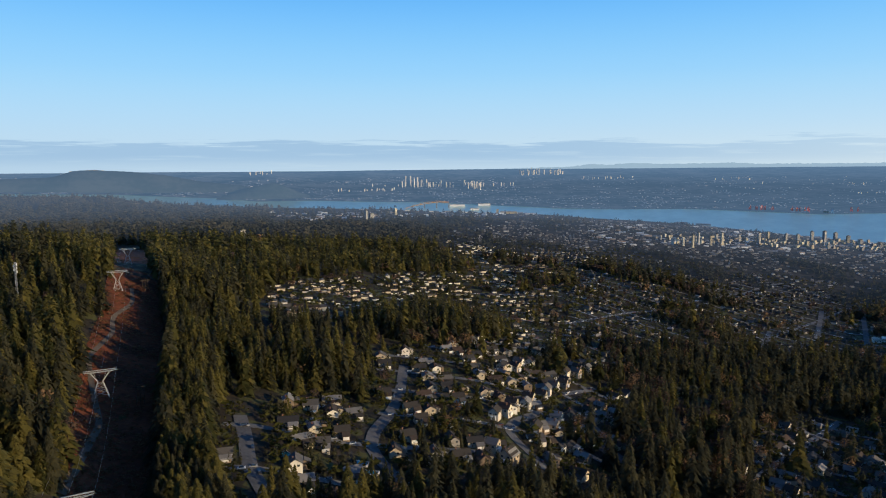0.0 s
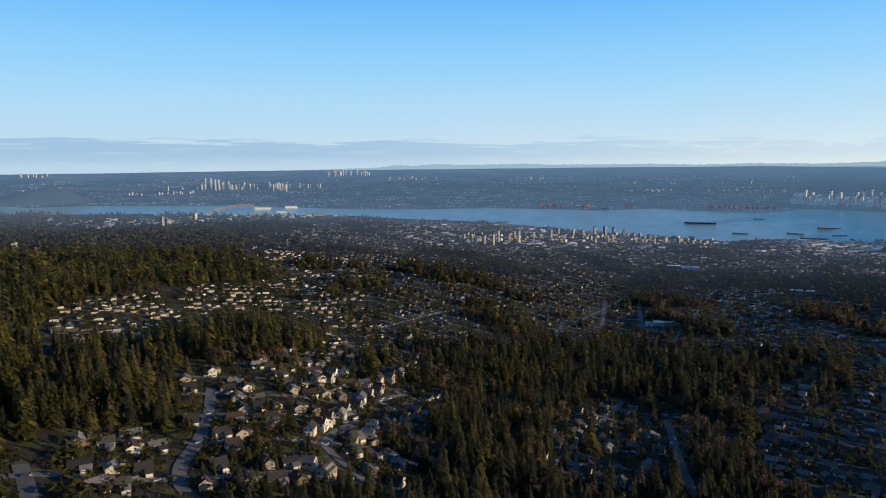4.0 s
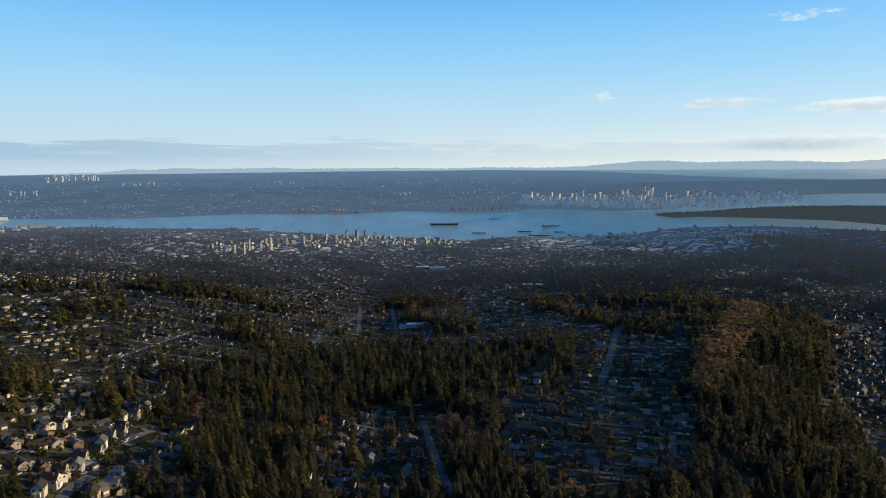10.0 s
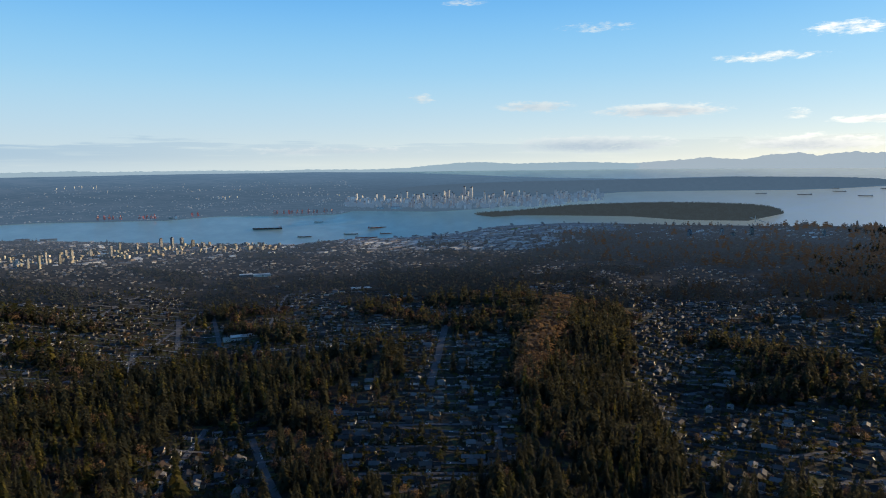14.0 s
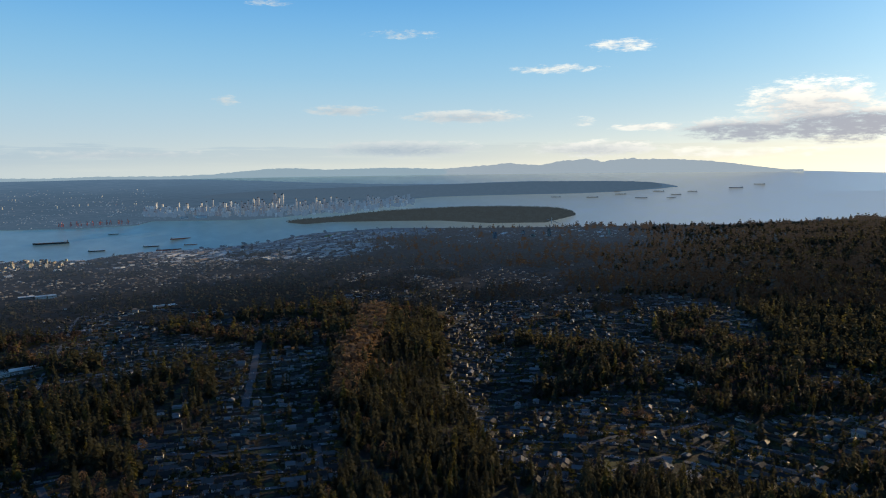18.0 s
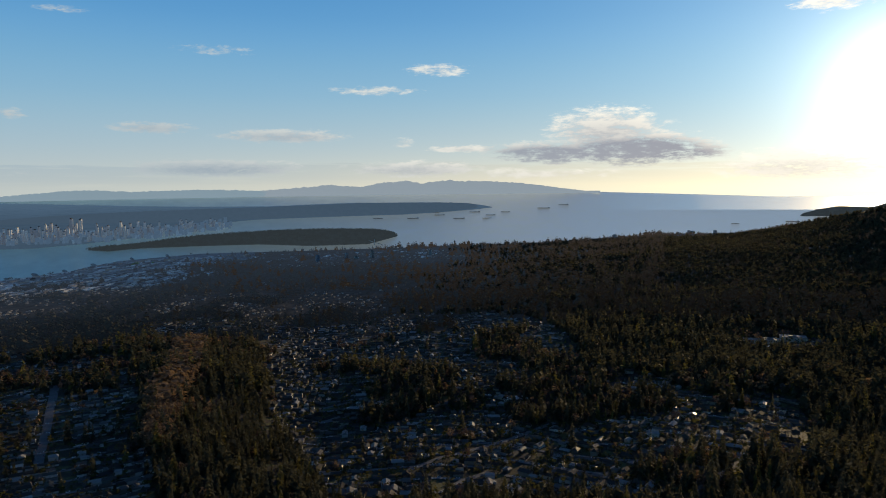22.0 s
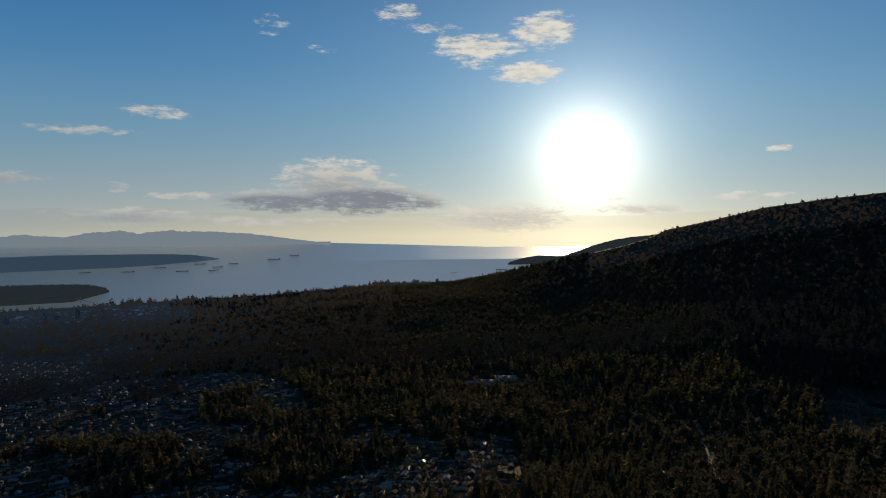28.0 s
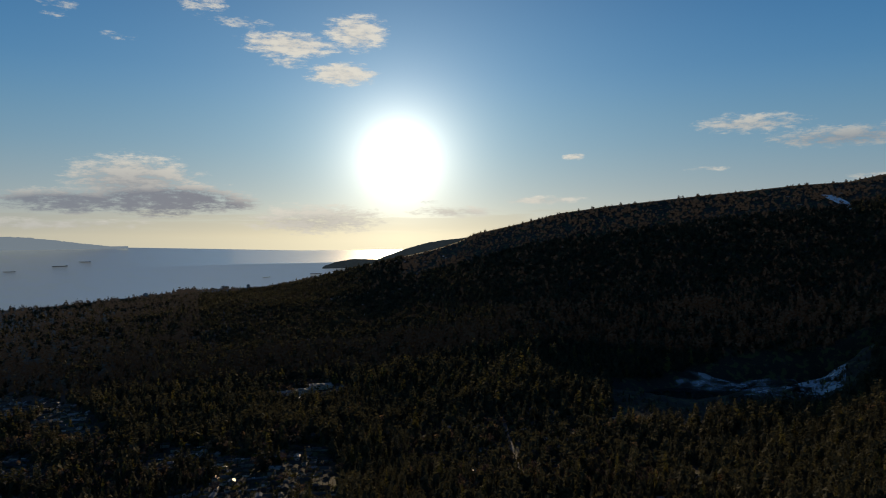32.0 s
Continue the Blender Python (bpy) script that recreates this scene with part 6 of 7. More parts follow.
# low flat-roofed blocks near the harbour
bz = [(22, 44, -7.2, -5.6, 260), (43, 63, -6.7, -5.3, 680), (44, 60, -7.2, -6.4, 260), (58, 80, -5.9, -5.2, 120), (12, 24, -6.9, -5.2, 120), (-22, -4, -4.6, -3.8, 90), (-12, 8, -4.5, -4.0, 160)]
sets = []
for a0, a1, e0, e1, n in bz:
    a, e = rng.uniform(a0, a1, n), rng.uniform(e0, e1, n)
    q = np.minimum(np.array([ground_at(x, y) for x, y in zip(a, e)]), edge_r(a) - 15)
    t = rng.normal(-0.15, 0.1, n)
    g = rng.uniform(0.35, 1.05, n)
    long = 5 if 40 < a0 < 50 else 7
    sets.append(scatter(frustum(13 if long == 7 else 24, long, -3, 13 if long == 7 else 24, long, 6.5), on_ground(a, q), g * 0.9, g, t))
joined("harbour_blocks", sets, [M["dock_blocks"]], "flat-roofed blocks and sheds by the harbour", "buildings")

# ---- parked cars and garden pools ----
def car_body(bm):
    rows = []
    for x, z0, z1, w in ((-2.2, 0.35, 0.75, 0.82), (-2.05, 0.28, 0.92, 0.88), (-0.9, 0.25, 0.98, 0.9), (0.9, 0.25, 0.95, 0.9), (2.0, 0.28, 0.82, 0.88), (2.2, 0.38, 0.65, 0.8)):
        rows.append([bm.verts.new((x, s * w, z)) for s, z in ((-1, z0), (-1, z1), (1, z1), (1, z0))])
    for p, r in zip(rows, rows[1:]):
        for i in range(4):
            bm.faces.new((p[i], p[(i + 1) % 4], r[(i + 1) % 4], r[i]))
    bm.faces.new(rows[0][::-1])
    bm.faces.new(rows[-1])


def wheel_build(bm):
    bmesh.ops.create_cone(bm, cap_ends=True, segments=12, radius1=0.33, radius2=0.33, depth=0.22, matrix=Matrix.Rotation(radians(90), 4, "X"))


car_me = {k: bm_mesh("body", car_body, M[k]) for k in ("car_dark", "car_light")}
cabin_me = bm_mesh("cabin", lambda bm: box(bm, -1.5, -0.8, 0.9, 0.9, 0.8, 1.45, 0.3), M["window"])
tyre_me = bm_mesh("wheel", wheel_build, M["rubber"])
cn = 0
for rname, (width, surface, line) in ROADS.items():
    if surface == "gravel" or cn > 70:
        continue
    seg = np.hypot(*np.diff(line, axis=0).T)
    for i in range(1, len(line) - 1):
        if rng.random() > 0.22 or np.hypot(*line[i]) > 1150:
            continue
        d = line[i + 1] - line[i - 1]
        d = d / np.hypot(*d)
        side = 1 if rng.random() < 0.5 else -1
        p = line[i] + np.array([-d[1], d[0]]) * side * (width / 2 - 1.2)
        light = rng.random() < 0.5
        ob = thing("parked_car", (p[0], p[1], float(xy_z(p[0], p[1])) + 0.56), math.atan2(d[1], d[0]), "%s car parked at the kerb of the street" % ("pale" if light else "dark"), "car", "parked cars")
        part("body", car_me["car_light" if light else "car_dark"], ob)
        part("cabin", cabin_me, ob, "dark glazed cabin")
        for x in (-1.35, 1.35):
            for y in (-0.82, 0.82):
                w = part("wheel", tyre_me, ob)
                w.location = (x, y, 0.33)
        cn += 1
for a, e in ((-13.4, -23.2), (-7.1, -24.4), (-6.3, -25.0), (0.2, -21.5), (1.6, -20.0)):
    q = ground_at(a, e, CAM_Z)
    ob = thing("garden_pool", on_ground(a, q, 0.5), 0.4 + a * 0.1, "small blue swimming pool in a back garden", "pool", "garden pools")
    part("pool_rim", bm_mesh("pool_rim", lambda bm: (box(bm, -5, -3, -1.2, 5, -2.5, 0.25), box(bm, -5, 2.5, -1.2, 5, 3, 0.25), box(bm, -5, -2.5, -1.2, -4.5, 2.5, 0.25), box(bm, 4.5, -2.5, -1.2, 5, 2.5, 0.25)), M["trim"]), ob)
    part("water", bm_mesh("water", lambda bm: box(bm, -4.5, -2.5, -1.0, 4.5, 2.5, 0.1), M["pool"]), ob, "clear blue water")

# ---- towers ----
def tower_parts(kind):
    """Tower one metre wide and high, with a recessed top."""
    def body(bm):
        box(bm, -0.5, -0.5, -0.1, 0.5, 0.5, 0.93)
    def cap(bm):
        box(bm, -0.26, -0.24, 0.93, 0.24, 0.26, 1.0)
    return body, cap


TB, TC = (bm_mesh(n, f, m) for n, f, m in zip(("tower_body", "penthouse"), tower_parts(0), (M["tower"], M["roof"])))
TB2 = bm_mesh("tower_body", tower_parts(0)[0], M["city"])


def tower(at, w, h, turn, label, group, d=None, city=False):
    ob = thing("tower_block", at, turn, label, "tower block", group)
    ob.scale = (w, d or w, h)
    part("tower_body", TB2 if city else TB, ob)
    part("penthouse", TC, ob)


def crossways(a, off=0.0):
    return radians(-a + off)


r2 = np.random.default_rng(3)
# azimuth, elevation of the foot, height and width in milliradians
TOWN = [(19.2, -6.9, 17, 6), (20.3, -6.7, 20, 6), (21.2, -6.75, 16, 6), (22.0, -6.6, 18, 7), (19.9, -7.0, 22, 7), (24.6, -6.6, 20, 7), (25.2, -6.2, 14, 6), (18.4, -6.8, 12, 6),
        (23.2, -6.4, 12, 6), (26.4, -6.3, 14, 7), (27.2, -6.25, 13, 7), (28.1, -6.1, 15, 8), (28.9, -6.2, 18, 8), (29.6, -6.1, 14, 8), (30.4, -6.25, 13, 8), (31.2, -6.4, 11, 8),
        (27.8, -6.6, 9, 8), (29.2, -6.7, 8, 9), (32.4, -6.5, 10, 9), (33.6, -6.6, 8, 9), (34.6, -6.7, 8, 10), (35.6, -6.7, 7, 10), (21.6, -6.3, 11, 7), (17.5, -6.4, 8, 6)]
for a, e, h, w in TOWN:
    q = min(ground_at(a, e), float(edge_r(a)) - 30)
    tower(on_ground(a, q), w * q / 2200, h * q / 1180, crossways(a, r2.uniform(25, 55)), "pale concrete tower above the harbour town", "harbour town towers", w * q / 2200 * r2.uniform(0.7, 1.1))
sets = []
for n, a0, a1 in ((70, 17, 26), (170, 25, 37)):
    a = r2.uniform(a0, a1, n)
    q = np.minimum(np.array([ground_at(x, y) for x, y in zip(a, r2.uniform(-6.75, -6.1, n))]), edge_r(a) - 20)
    sets.append(scatter(frustum(0.5, 0.4, -0.4, 0.5, 0.4, 1.0), on_ground(a, q), r2.uniform(1.2, 4.6, n) * q / 1000, r2.uniform(1.6, 4.0, n) * q / 1000, r2.uniform(0.2, 0.6, n)))
joined("harbour_town_blocks", sets, [M["cream"]], "cream and white mid-rise blocks of the harbour town", "buildings")
for a, e, h, w in ((-16.2, -5.75, 13, 8), (-19.9, -5.75, 12, 8), (-6.3, -4.55, 13, 4), (-5.9, -4.5, 8, 6), (-3.9, -4.3, 11, 4), (-21.4, -5.7, 6, 10), (69.96, -6.0, 12, 7), (72.3, -5.9, 12, 6),
                   (74.4, -5.85, 14, 6), (73.1, -5.9, 6, 7), (79.2, -5.7, 9, 5)):
    q = min(ground_at(a, e), float(edge_r(a)) - 30)
    tower(on_ground(a, q), w * q / (1000 if a < 0 else 1900), h * q / (1000 if a < 0 else 1250), crossways(a, 35), "grey tower standing alone above the trees", "lone towers", w * q / 1400)
for i in range(7):
    a = r2.uniform(91.5, 102)
    q = float(edge_r(a)) - 25
    tower(on_ground(a, q), 3.2 * q / 1000, r2.uniform(2.5, 5) * q / 1000, 0.5, "apartment tower on the shore slope", "shore towers")
# downtown across the water
for i in range(230):
    a = 42.3 + 20.8 * (r2.random() if i % 3 else r2.beta(3, 3))
    e = float(np.interp(a, [42, 47, 54, 59, 63.1], [-3.45, -3.65, -3.75, -3.5, -3.1])) + r2.uniform(0, 0.55)
    peak = np.interp(a, [42, 45, 48, 51, 53, 56, 60, 63], [8, 10, 15, 18, 20, 15, 11, 7])
    q = float(sea_r(a, e))
    h = (0.28 + 0.72 * r2.random() ** 1.6) * peak * q / 850
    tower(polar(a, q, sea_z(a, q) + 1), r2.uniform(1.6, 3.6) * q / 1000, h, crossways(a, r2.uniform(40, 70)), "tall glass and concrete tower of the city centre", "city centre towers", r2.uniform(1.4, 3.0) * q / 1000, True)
ba = r2.uniform(42.3, 63.3, 420)
be = np.interp(ba, [42, 47, 54, 59, 63.1], [-3.5, -3.72, -3.82, -3.6, -3.15]) + r2.random(420) * 0.6
bq = sea_r(ba, be)
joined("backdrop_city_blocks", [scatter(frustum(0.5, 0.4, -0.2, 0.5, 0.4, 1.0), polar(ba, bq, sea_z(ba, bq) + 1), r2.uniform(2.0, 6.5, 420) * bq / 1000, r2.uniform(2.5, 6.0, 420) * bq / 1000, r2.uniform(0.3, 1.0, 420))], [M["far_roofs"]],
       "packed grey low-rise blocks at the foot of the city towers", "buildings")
q = float(sea_r(52.1, -3.3))
tower(polar(52.1, q, sea_z(52.1, q)), 3.4 * q / 1000, 24 * q / 1000, 0.2, "tallest glass tower of the city centre", "city centre towers", None, True)
# clusters inland
sets = []
ca = r2.uniform(-29.0, -26.0, 18)
cq = sea_r(ca, -1.95) + 118
sets.append(scatter(frustum(1, 0.6, -2, 1, 0.6, 1), polar(ca, cq, eye_z(ca) + cq * np.tan(np.radians(np.interp(ca, [-29.3, -27.8, -26.7, -24.1], [-0.9, -0.47, -0.4, -0.54]))) - 3), r2.uniform(2.5, 5, 18), r2.uniform(5, 11, 18), r2.uniform(-0.3, 0.3, 18)))
for a0, a1, e, h, w, n in ((6.2, 9.8, -1.12, 8, 3, 26), (-3.4, -1.2, -2.0, 14, 4.5, 12), (2.0, 3.6, -2.25, 11, 4, 9), (-7, 6, -2.0, 6, 3, 22), (11.4, 15.5, -1.5, 4.5, 2.5, 16),
                           (-15.5, -13.5, -0.85, 5, 2.4, 10), (20, 24, -1.6, 4, 3, 8), (24, 40, -2.0, 3, 2.5, 18), (-1.2, 3.2, -2.1, 9, 4, 18), (-9, -4, -2.3, 4, 4, 14), (30, 42, -2.6, 3.4, 4, 26)):
    a = r2.uniform(a0, a1, n)
    q = sea_r(a, e + r2.uniform(-0.06, 0.06, n))
    sets.append(scatter(frustum(0.5, 0.5, -0.1, 0.5, 0.5, 1.0), polar(a, q, sea_z(a, q) + 1), h * q / 1000 * r2.uniform(0.5, 1.15, n), w * q / 3200 * r2.uniform(0.7, 1.3, n), r2.uniform(0.3, 1.0, n)))
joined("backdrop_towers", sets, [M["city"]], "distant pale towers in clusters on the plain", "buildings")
# the built-up plain: small blocks beyond counting
fa2, ff = r2.uniform(-40, 44, 12000), r2.random(12000) ** 1.4
fe = np.interp(fa2, sorted(FAR), [FAR[k] for k in sorted(FAR)])
ft = np.interp(fa2, sorted(TOP), [TOP[k] for k in sorted(TOP)])
fe = fe + 0.03 + (ft - fe - 0.1) * ff * 0.8
k = smooth_noise(fa2 * 55, fe * 1400, 100, 55) + 0.6 * smooth_noise(fa2 * 55, fe * 1400, 30, 56) > 0.1
fa2, fe = fa2[k], fe[k]
fn = len(fa2)
fq = sea_r(fa2, fe)
size = fq / 1000 * r2.uniform(0.2, 0.6, fn)
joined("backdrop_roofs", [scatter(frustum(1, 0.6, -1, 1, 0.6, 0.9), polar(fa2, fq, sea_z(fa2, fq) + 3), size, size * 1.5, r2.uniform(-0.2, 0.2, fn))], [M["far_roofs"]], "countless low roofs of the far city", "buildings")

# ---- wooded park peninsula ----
# peninsula and trees glow faintly, standing in for haze over the water
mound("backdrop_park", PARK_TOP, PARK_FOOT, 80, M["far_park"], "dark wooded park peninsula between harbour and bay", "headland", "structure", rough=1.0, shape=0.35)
pa = r2.uniform(52.9, 76.5, 6500)
pf = r2.random(6500)
pq0 = sea_r(pa, np.interp(pa, sorted(PARK_FOOT), [PARK_FOOT[k] for k in sorted(PARK_FOOT)]))
pt = np.interp(pa, sorted(PARK_TOP), [PARK_TOP[k] for k in sorted(PARK_TOP)])
pq = pq0 + 80 * pf
zf, zt = sea_z(pa, pq0), eye_z(pa) + (pq0 + 80) * np.tan(np.radians(pt))
pz = zf + (zt - zf) * np.sin(np.pi / 2 * pf) ** 0.35 - 8
ph = r2.uniform(8, 18, 6500) * np.clip(pf * 6, 0.5, 1)
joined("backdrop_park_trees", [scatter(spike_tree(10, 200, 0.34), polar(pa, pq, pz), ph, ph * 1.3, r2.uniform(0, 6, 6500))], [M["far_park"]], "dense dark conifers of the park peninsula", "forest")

# ---- harbour ----
def ship(a, e, length, turn, hull, group, label, cranes=0):
    q = float(sea_r(a, e))
    ob = thing("cargo_ship", polar(a, q, sea_z(a, q) - 1.5), turn, label, "ship", group)
    ob.scale = (1.0, 1.0, 0.68)
    L = length
    def hull_build(bm):
        sec = []
        for x, w, z in ((-0.5, 0.052, 0.055), (-0.42, 0.07, 0.05), (0.36, 0.07, 0.05), (0.46, 0.045, 0.062), (0.5, 0.004, 0.07)):
            sec.append([bm.verts.new((x * L, s * w * L, zz * L)) for s, zz in ((-0.8, -0.01), (-1, z), (1, z), (0.8, -0.01))])
        for p, r in zip(sec, sec[1:]):
            for i in range(4):
                j = (i + 1) % 4
                bm.faces.new((p[i], r[i], r[j], p[j]))
        bm.faces.new(sec[0])
        bm.faces.new(sec[-1][::-1])
    part("hull", bm_mesh("hull", hull_build, hull), ob)
    part("deckhouse", bm_mesh("deckhouse", lambda bm: (box(bm, -0.45 * L, -0.055 * L, 0.05 * L, -0.36 * L, 0.055 * L, 0.12 * L), box(bm, -0.43 * L, -0.07 * L, 0.12 * L, -0.375 * L, 0.07 * L, 0.14 * L)), M["white"]), ob, "white deckhouse")
    part("funnel", bm_mesh("funnel", lambda bm: box(bm, -0.47 * L, -0.015 * L, 0.05 * L, -0.45 * L, 0.015 * L, 0.15 * L, 0.2), hull), ob)
    for i in range(6):
        x = (-0.30 + i * 0.12) * L
        part("hatch", bm_mesh("hatch", lambda bm: box(bm, x - 0.045 * L, -0.05 * L, 0.05 * L, x + 0.045 * L, 0.05 * L, 0.062 * L, 0.06), M["deck"]), ob)
    for i in range(cranes):
        x = (-0.24 + i * 0.12 * 6 / max(cranes, 1)) * L
        part("deck_crane", bm_mesh("deck_crane", lambda bm: (strut(bm, (x, 0, 0.05 * L), (x, 0, 0.12 * L), 0.012 * L), strut(bm, (x, 0, 0.115 * L), (x + 0.08 * L, 0, 0.13 * L), 0.008 * L)), M["white"]), ob)


W0 = [(36.1, -5.05, 52, 178, "hull_dark", 4), (44.9, -5.22, 36, 20, "hull_red", 0), (42.75, -5.68, 26, 0, "hull_dark", 0), (44.0, -6.02, 42, 10, "hull_red", 0), (39.0, -5.78, 26, 0, "hull_dark", 0), (45.6, -5.7, 22, 5, "hull_red", 0), (40.2, -4.62, 16, 0, "hull_dark", 0)]
for a, e, px, off, hull, nc in W0:
    q = float(sea_r(a, e))
    ship(a, e, px / 1230 * q * 0.95, crossways(a, off), M[hull], "ships in the inlet", "%s cargo ship at anchor in the inlet" % ("dark-hulled" if hull == "hull_dark" else "orange-red"), nc)
for a, e, px, off in ((83.9, -2.72, 24, 25), (88.5, -1.95, 28, 4), (90.1, -1.68, 22, -8), (74.9, -2.62, 22, 0), (77.8, -2.66, 26, 2), (81.6, -2.72, 26, 0), (80.0, -2.42, 24, 5), (84.2, -2.46, 22, 0), (82.9, -2.2, 24, 4),
                      (85.4, -2.22, 20, 0), (79.6, -2.2, 20, 0), (103.1, -3.2, 16, 8), (107.0, -3.02, 26, 4)):
    q = float(sea_r(a, e))
    ship(a, e, px / 1600 * q, crossways(a, off + 180), M["hull_grey"], "ships in the bay", "dark bulk carrier at anchor in the bay", 0)


def crane_build(bm):
    for x in (-0.18, 0.18):
        for y in (-0.15, 0.15):
            strut(bm, (x, y, 0), (x, y, 0.62), 0.05)
    for y in (-0.15, 0.15):
        strut(bm, (-0.18, y, 0.3), (0.18, y, 0.3), 0.04)
        strut(bm, (-0.55, y * 0.4, 0.6), (0.55, y * 0.4, 0.64), 0.05)
        strut(bm, (0.1, y, 0.6), (0.05, 0, 1.0), 0.04)
    strut(bm, (0.05, 0, 1.0), (0.5, 0, 0.63), 0.025)
    strut(bm, (0.05, 0, 1.0), (-0.5, 0, 0.6), 0.025)


crane_me = bm_mesh("crane_frame", crane_build, M["red"])
cab_me = bm_mesh("machine_house", lambda bm: box(bm, -0.4, -0.09, 0.62, -0.15, 0.09, 0.74), M["white"])
for a0, a1, n, e in ((23.8, 25.6, 5, -3.9), (26.6, 28.0, 5, -3.95), (36.5, 41.6, 13, -3.95), (30.4, 31.2, 2, -3.9)):
    for i in range(n):
        a = a0 + (a1 - a0) * (i + 0.5 * r2.random()) / n
        q = float(sea_r(a, e))
        ob = thing("gantry_crane", polar(a, q, sea_z(a, q) + 1), crossways(a, r2.uniform(50, 130)), "red container gantry crane on the far quay", "crane", "quay cranes")
        ob.scale = (22, 22, 24)
        part("crane_frame", crane_me, ob)
        part("machine_house", cab_me, ob)
# quay sheds and silos along both shores
for a, e, w, d, h, mat in ((1.2, -3.58, 86, 14, 8, "white"), (3.4, -3.55, 70, 14, 9, "white"), (2.6, -3.9, 50, 12, 6, "white"), (4.5, -4.5, 12, 10, 24, "cream"), (5.4, -4.52, 90, 14, 12, "cream"), (2.0, -4.3, 70, 10, 6, "white"), (-1.0, -4.3, 60, 10, 6, "white"), (0.4, -4.1, 50, 10, 7, "steel"), (-3.0, -4.35, 44, 10, 5, "white"),
                           (29.3, -4.0, 10, 10, 17, "white"), (28.9, -4.0, 22, 10, 8, "cream"), (19.0, -5.05, 60, 14, 9, "steel"), (20.6, -5.1, 70, 10, 6, "steel"), (46.5, -3.75, 60, 14, 14, "white"), (45.2, -3.7, 40, 14, 8, "white")):
    q = float(sea_r(a, e))
    z = max(float(sea_z(a, q)), float(ground_z(a, q)) if q < float(edge_r(a)) else 0)
    ob = thing("harbour_shed", polar(a, q, z), crossways(a), "%s harbour shed at the water's edge" % ("pale" if mat != "red" else "red"), "warehouse", "harbour sheds")
    part("wall", bm_mesh("wall", lambda bm: box(bm, -w / 2, -d / 2, -4, w / 2, d / 2, h), M[mat]), ob)
    part("roof", bm_mesh("roof", lambda bm: box(bm, -w / 2 - 0.6, -d / 2 - 0.6, h, w / 2 + 0.6, d / 2 + 0.6, h + 1.2, 0.25), M["steel"]), ob)
# steel truss bridge over the narrows
bq = [(a, float(sea_r(a, -3.75 + 0.02 * abs(a)))) for a in (-4.8, -3.9, -2.7, -1.5, -0.5, 0.5)]
bz = [polar(a, q, float(eye_z(a)) + q * math.tan(radians(e))) for (a, q), e in zip(bq, (-4.08, -3.9, -3.62, -3.38, -3.25, -3.28))]
bridge = thing("bridge", (0, 0, 0), 0, "orange steel truss bridge over the narrows", "bridge")
BP = [Vector([float(c) for c in p]) for p in bz]


def bridge_deck(bm):
    for p, r in zip(BP, BP[1:]):
        strut(bm, p, r, 2.6)


def bridge_truss(bm):
    for k in (2, 3, 4):
        p, r = BP[k], BP[min(k + 1, 5)]
        for i in range(8):
            u, v = p.lerp(r, i / 8), p.lerp(r, (i + 1) / 8)
            hgt = 5 * math.sin(math.pi * ((k - 2) * 8 + i + 0.5) / 24) + 3
            strut(bm, u, v + Vector((0, 0, hgt)), 0.6)
            strut(bm, u + Vector((0, 0, hgt)), v, 0.6)
            strut(bm, u + Vector((0, 0, hgt)), v + Vector((0, 0, hgt)), 0.9)


part("deck", bm_mesh("deck", bridge_deck, M["orange"]), bridge)
part("truss", bm_mesh("truss", bridge_truss, M["orange"]), bridge)
for p in BP:
    a, q = at_xy(p.x, p.y)
    zb = float(sea_z(a, q)) - 3
    part("pier", bm_mesh("pier", lambda bm: box(bm, p.x - 2.5, p.y - 2.5, zb, p.x + 2.5, p.y + 2.5, p.z, 0.2), M["tower"]), bridge, "concrete pier")

# suspension bridge from the park to the near shore
span = [Vector([float(c) for c in polar(a, float(sea_r(a, e - 0.22)), float(eye_z(a)) + float(sea_r(a, e - 0.22)) * math.tan(radians(e)))]) for a, e in ((72.2, -3.98), (73.2, -4.12), (74.6, -4.55), (75.3, -4.8))]
crossing = thing("suspension_bridge", (0, 0, 0), 0, "grey-green suspension bridge from the park to the shore", "bridge")
part("deck", bm_mesh("deck", lambda bm: [strut(bm, a, b, 2.2) for a, b in zip(span, span[1:])], M["steel"]), crossing)
for p in span[1:3]:
    part("bridge_tower", bm_mesh("bridge_tower", lambda bm: box(bm, p.x - 1.5, p.y - 1.5, p.z - 18, p.x + 1.5, p.y + 1.5, p.z + 17, 0.3), M["steel"]), crossing)
for a, b, ka, kb in ((span[0], span[1], 0, 16), (span[1], span[2], 16, 16), (span[2], span[3], 16, 0)):
    part("cable", bm_mesh("cable", wire_build(a + Vector((0, 0, ka)), b + Vector((0, 0, kb)), 14 if ka == kb else 3), M["steel"]), crossing)
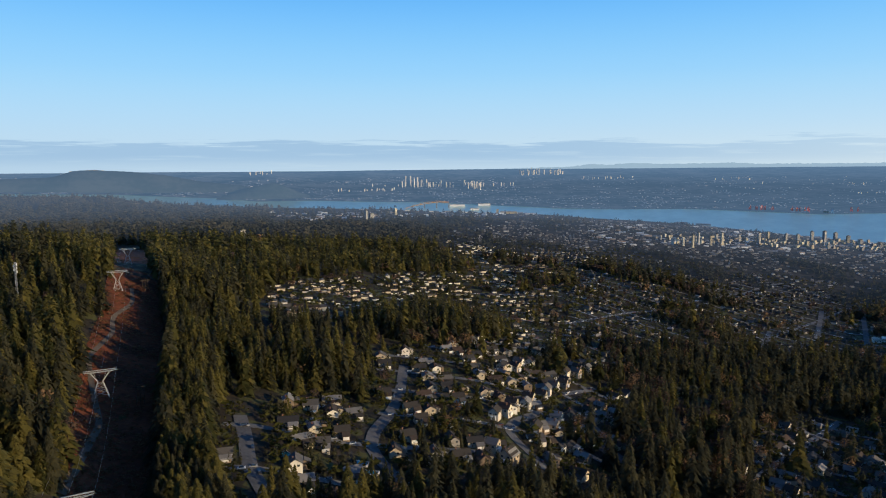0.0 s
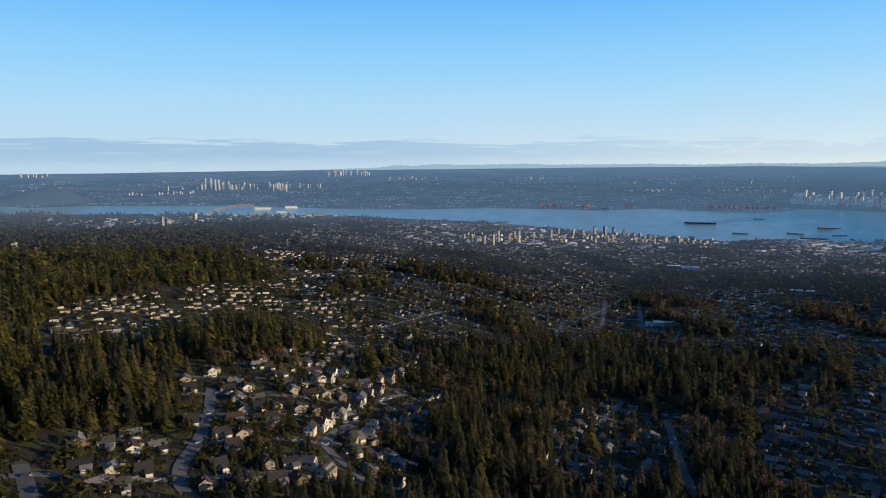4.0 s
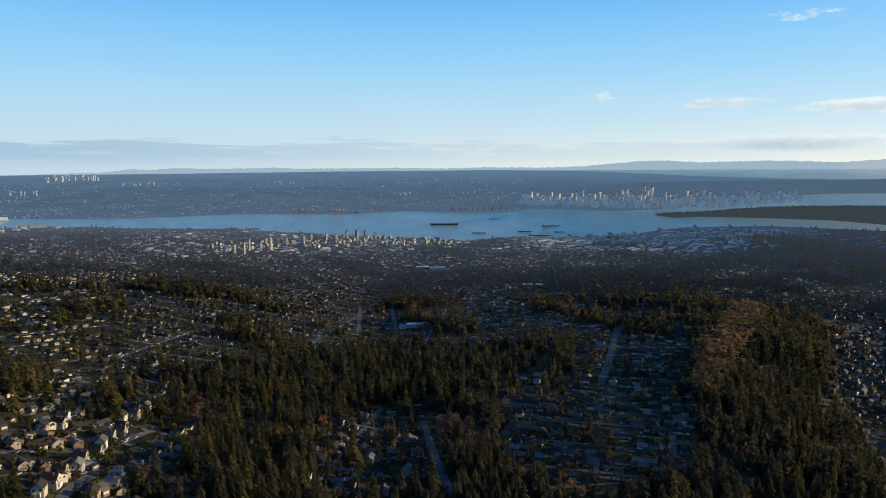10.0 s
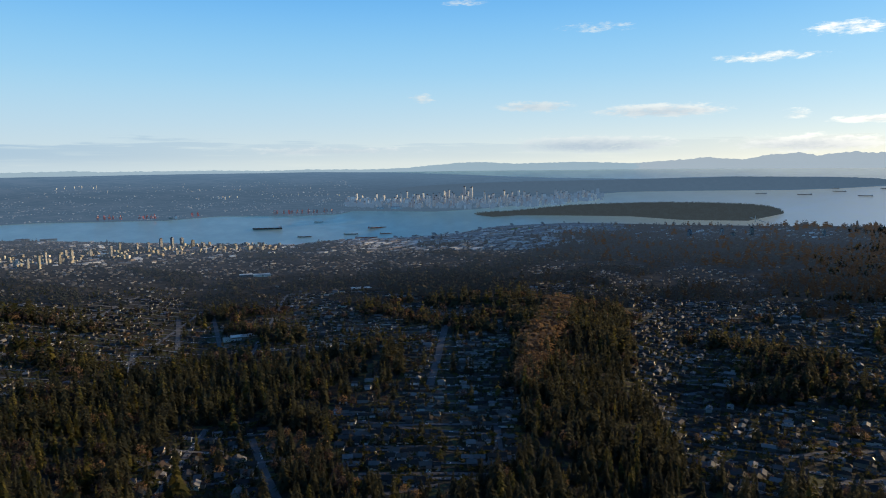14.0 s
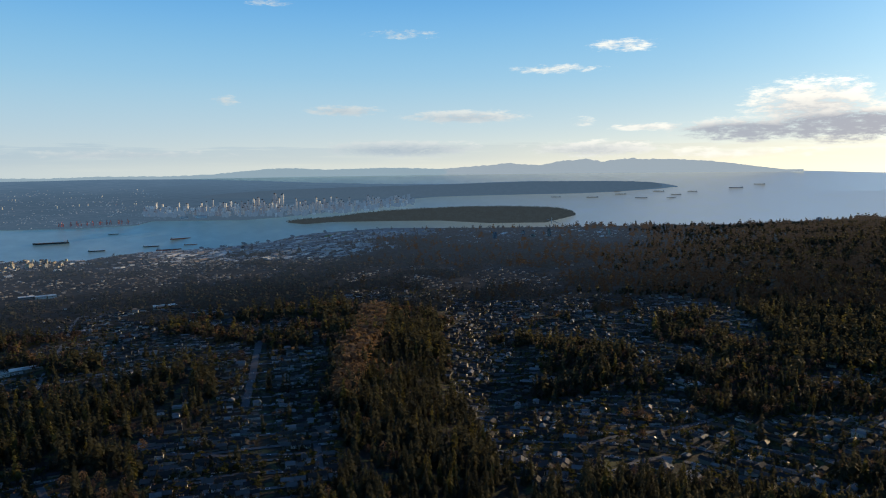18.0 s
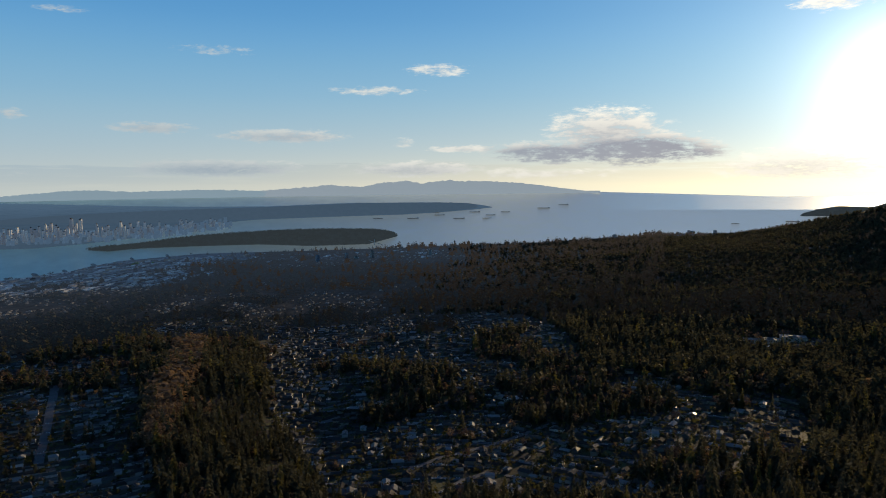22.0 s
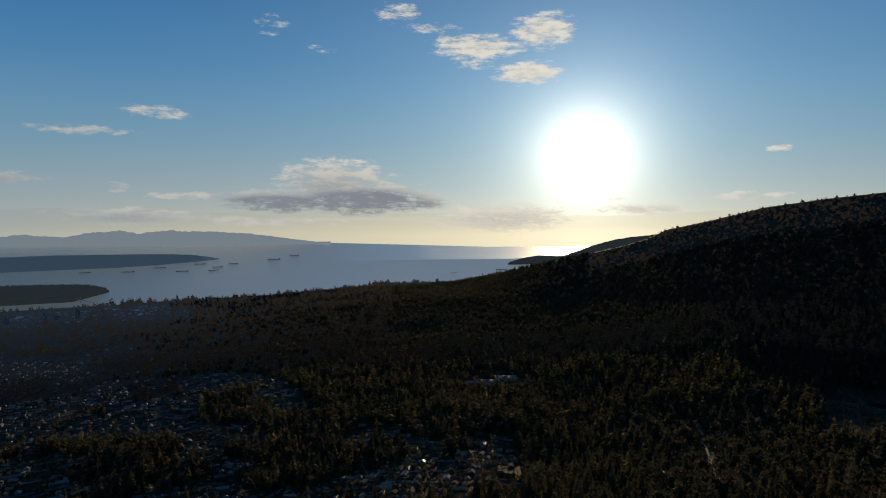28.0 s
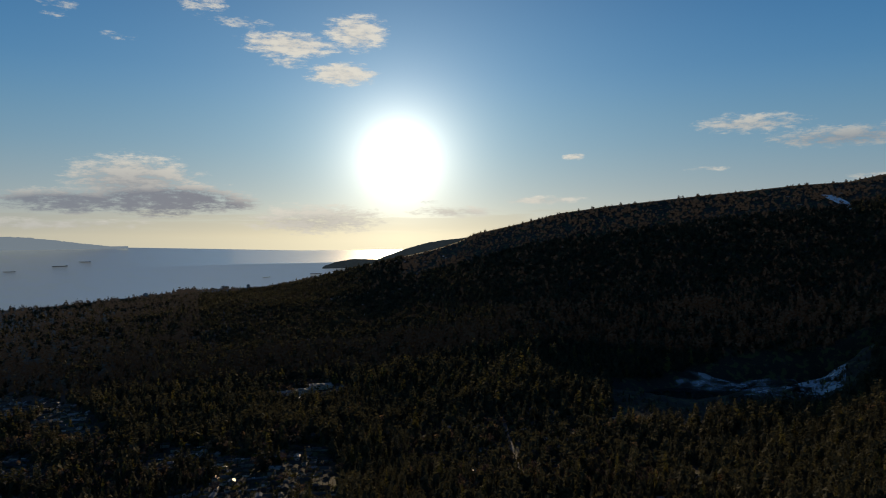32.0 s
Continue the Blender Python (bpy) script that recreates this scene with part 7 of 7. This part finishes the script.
# piers of the docks
for a, ln, wd in ((44.2, 46, 9), (46.4, 70, 12), (47.9, 60, 9), (49.6, 84, 14), (51.5, 62, 10), (53.4, 74, 12), (56.0, 50, 9), (58.5, 44, 8)):
    q = float(edge_r(a)) + ln * 0.35
    ob = thing("dock_pier", polar(a, q, float(sea_z(a, q))), crossways(a, 12), "grey concrete pier jutting into the harbour", "pier", "harbour piers")
    part("pier_deck", bm_mesh("pier_deck", lambda bm: box(bm, -wd / 2, -ln / 2, -14, wd / 2, ln / 2, 6), M["yard"]), ob)
    part("pier_shed", bm_mesh("pier_shed", lambda bm: box(bm, -wd * 0.35, -ln * 0.4, 6, wd * 0.35, ln * 0.3, 9.5, 0.1), M["blocks"]), ob)

for a, e, wx, wy, h in ((56.3, -5.55, 46, 15, 7), (57.6, -5.5, 30, 13, 6), (49.5, -6.15, 26, 12, 6)):
    q = min(ground_at(a, e), float(edge_r(a)) - 25)
    ob = thing("stockpile", on_ground(a, q, 1.0), crossways(a, 6), "%s bulk heap on the paved quay" % ("yellow-green" if a > 52 else "grey gravel"), "stockpile", "quay stockpiles")
    part("heap", bm_mesh("heap", lambda bm: (box(bm, -wx / 2, -wy / 2, -1, wx / 2, wy / 2, h * 0.6, 0.35), box(bm, -wx * 0.3, -wy * 0.3, h * 0.6, wx * 0.3, wy * 0.3, h, 0.5)), M["heap"] if a > 52 else M["gravel"]), ob)

# ---- schools and halls with long pale roofs ----
for a, e, eye, w, d, h, mat in ((34.2, -13.6, 489.0, 66, 20, 6, "steel"), (33.0, -13.7, 489.0, 34, 18, 5, "tower"), (35.5, -8.85, 489.0, 56, 26, 7, "steel"), (34.3, -8.8, 489.0, 42, 22, 6, "white"),
                                (104.6, -12.1, 521.0, 34, 20, 7, "yard"), (106.0, -12.0, 521.0, 40, 22, 8, "yard"), (107.4, -11.7, 521.0, 52, 26, 9, "yard"), (105.4, -12.5, 521.0, 28, 18, 6, "steel"),
                                (43.5, -10.2, 489.0, 60, 24, 6, "steel"), (86.5, -17.2, 509.0, 36, 18, 6, "white")):
    q = ground_at(a, e, eye)
    ob = thing("school_building", on_ground(a, q), crossways(a, 8), "long low school building with a pale flat roof", "school", "low public buildings")
    part("wall", bm_mesh("wall", lambda bm: box(bm, -w / 2, -d / 2, -4, w / 2, d / 2, h), M["wall"]), ob)
    part("roof", bm_mesh("roof", lambda bm: (box(bm, -w / 2 - 0.5, -d / 2 - 0.5, h, w / 2 + 0.5, d / 2 + 0.5, h + 0.7), box(bm, -w * 0.2, -d * 0.2, h + 0.7, w * 0.1, d * 0.15, h + 2.2)), M[mat]), ob)
    for i in range(8):
        p = part("window", pane_me, ob)
        p.location = ((i - 3.5) * w / 8.5, -d / 2 - 0.04, h * 0.6)

# ---- reservoir, its mist, and the snow run ----
la = np.arange(130.5, 151.6, 0.4)
rows = []
for f in np.linspace(-1.6, 1.6, 9):
    mid = np.interp(la, [131.5, 135, 137.5, 141, 147, 151], [1530, 1575, 1587, 1702, 1794, 1886])
    half = np.interp(la, [131, 132, 134, 137, 141, 147, 151], [5, 26, 46, 109, 86, 52, 23])
    rows.append(polar(la, mid + half * f, LAKE_Z + 0.0 * la))
tagged(new("lake", np_mesh("lake", np.concatenate(rows), grid_faces(9, len(la)), [M["lake"]])), "still reservoir mirroring the bright sky", "lake", kind="structure")
sr = []
for a, e, w in ((146.1, 2.75, 0.25), (146.6, 2.5, 0.35), (147.1, 2.2, 0.32), (147.6, 1.9, 0.25), (147.9, 1.6, 0.15)):
    q = ground_at(a, e)
    sr.append([on_ground(a - w, q, 5.0), on_ground(a, q, 6.0), on_ground(a + w, q, 5.0)])
tagged(new("snow_run", np_mesh("snow_run", np.array(sr).reshape(-1, 3), grid_faces(5, 3), [M["snow"]])), "white snow-covered ski run on the mountain", "snow", kind="structure")

# thin mist drifting over the reservoir: azimuth, elevation of its middle, half width, depth and height in metres
for a, e, wa, dep, hgt in ((138.5, -11.6, 2.6, 60, 10), (143.2, -11.2, 2.6, 110, 26), (145.6, -10.9, 1.9, 90, 24), (149.3, -10.7, 1.2, 50, 10)):
    q = ground_at(a, e)
    for k in range(3):
        ma = np.linspace(a - wa, a + wa, 50)
        rows = []
        for f in np.linspace(-1, 1, 14):
            x = (ma - a) / wa
            mq = q + dep * (f * 0.5 + (k - 1) * 0.25) + 20 * smooth_noise(ma * 40, ma * 0 + f * 40, 22, 90 + k)
            mz = LAKE_Z + 2 + hgt * (0.25 + 0.3 * k) * np.clip(1 - x * x, 0, 1) * (1 - f * f) + 6 * smooth_noise(ma * 60, mq, 25, 95 + k)
            rows.append(polar(ma, mq, np.maximum(mz, ground_z(ma, mq) + 1)))
        tagged(new("mist", smooth(np_mesh("mist", np.concatenate(rows), grid_faces(14, 50), [M["mist"]]))), "thin pale mist drifting low over the reservoir", "mist", kind="stuff")
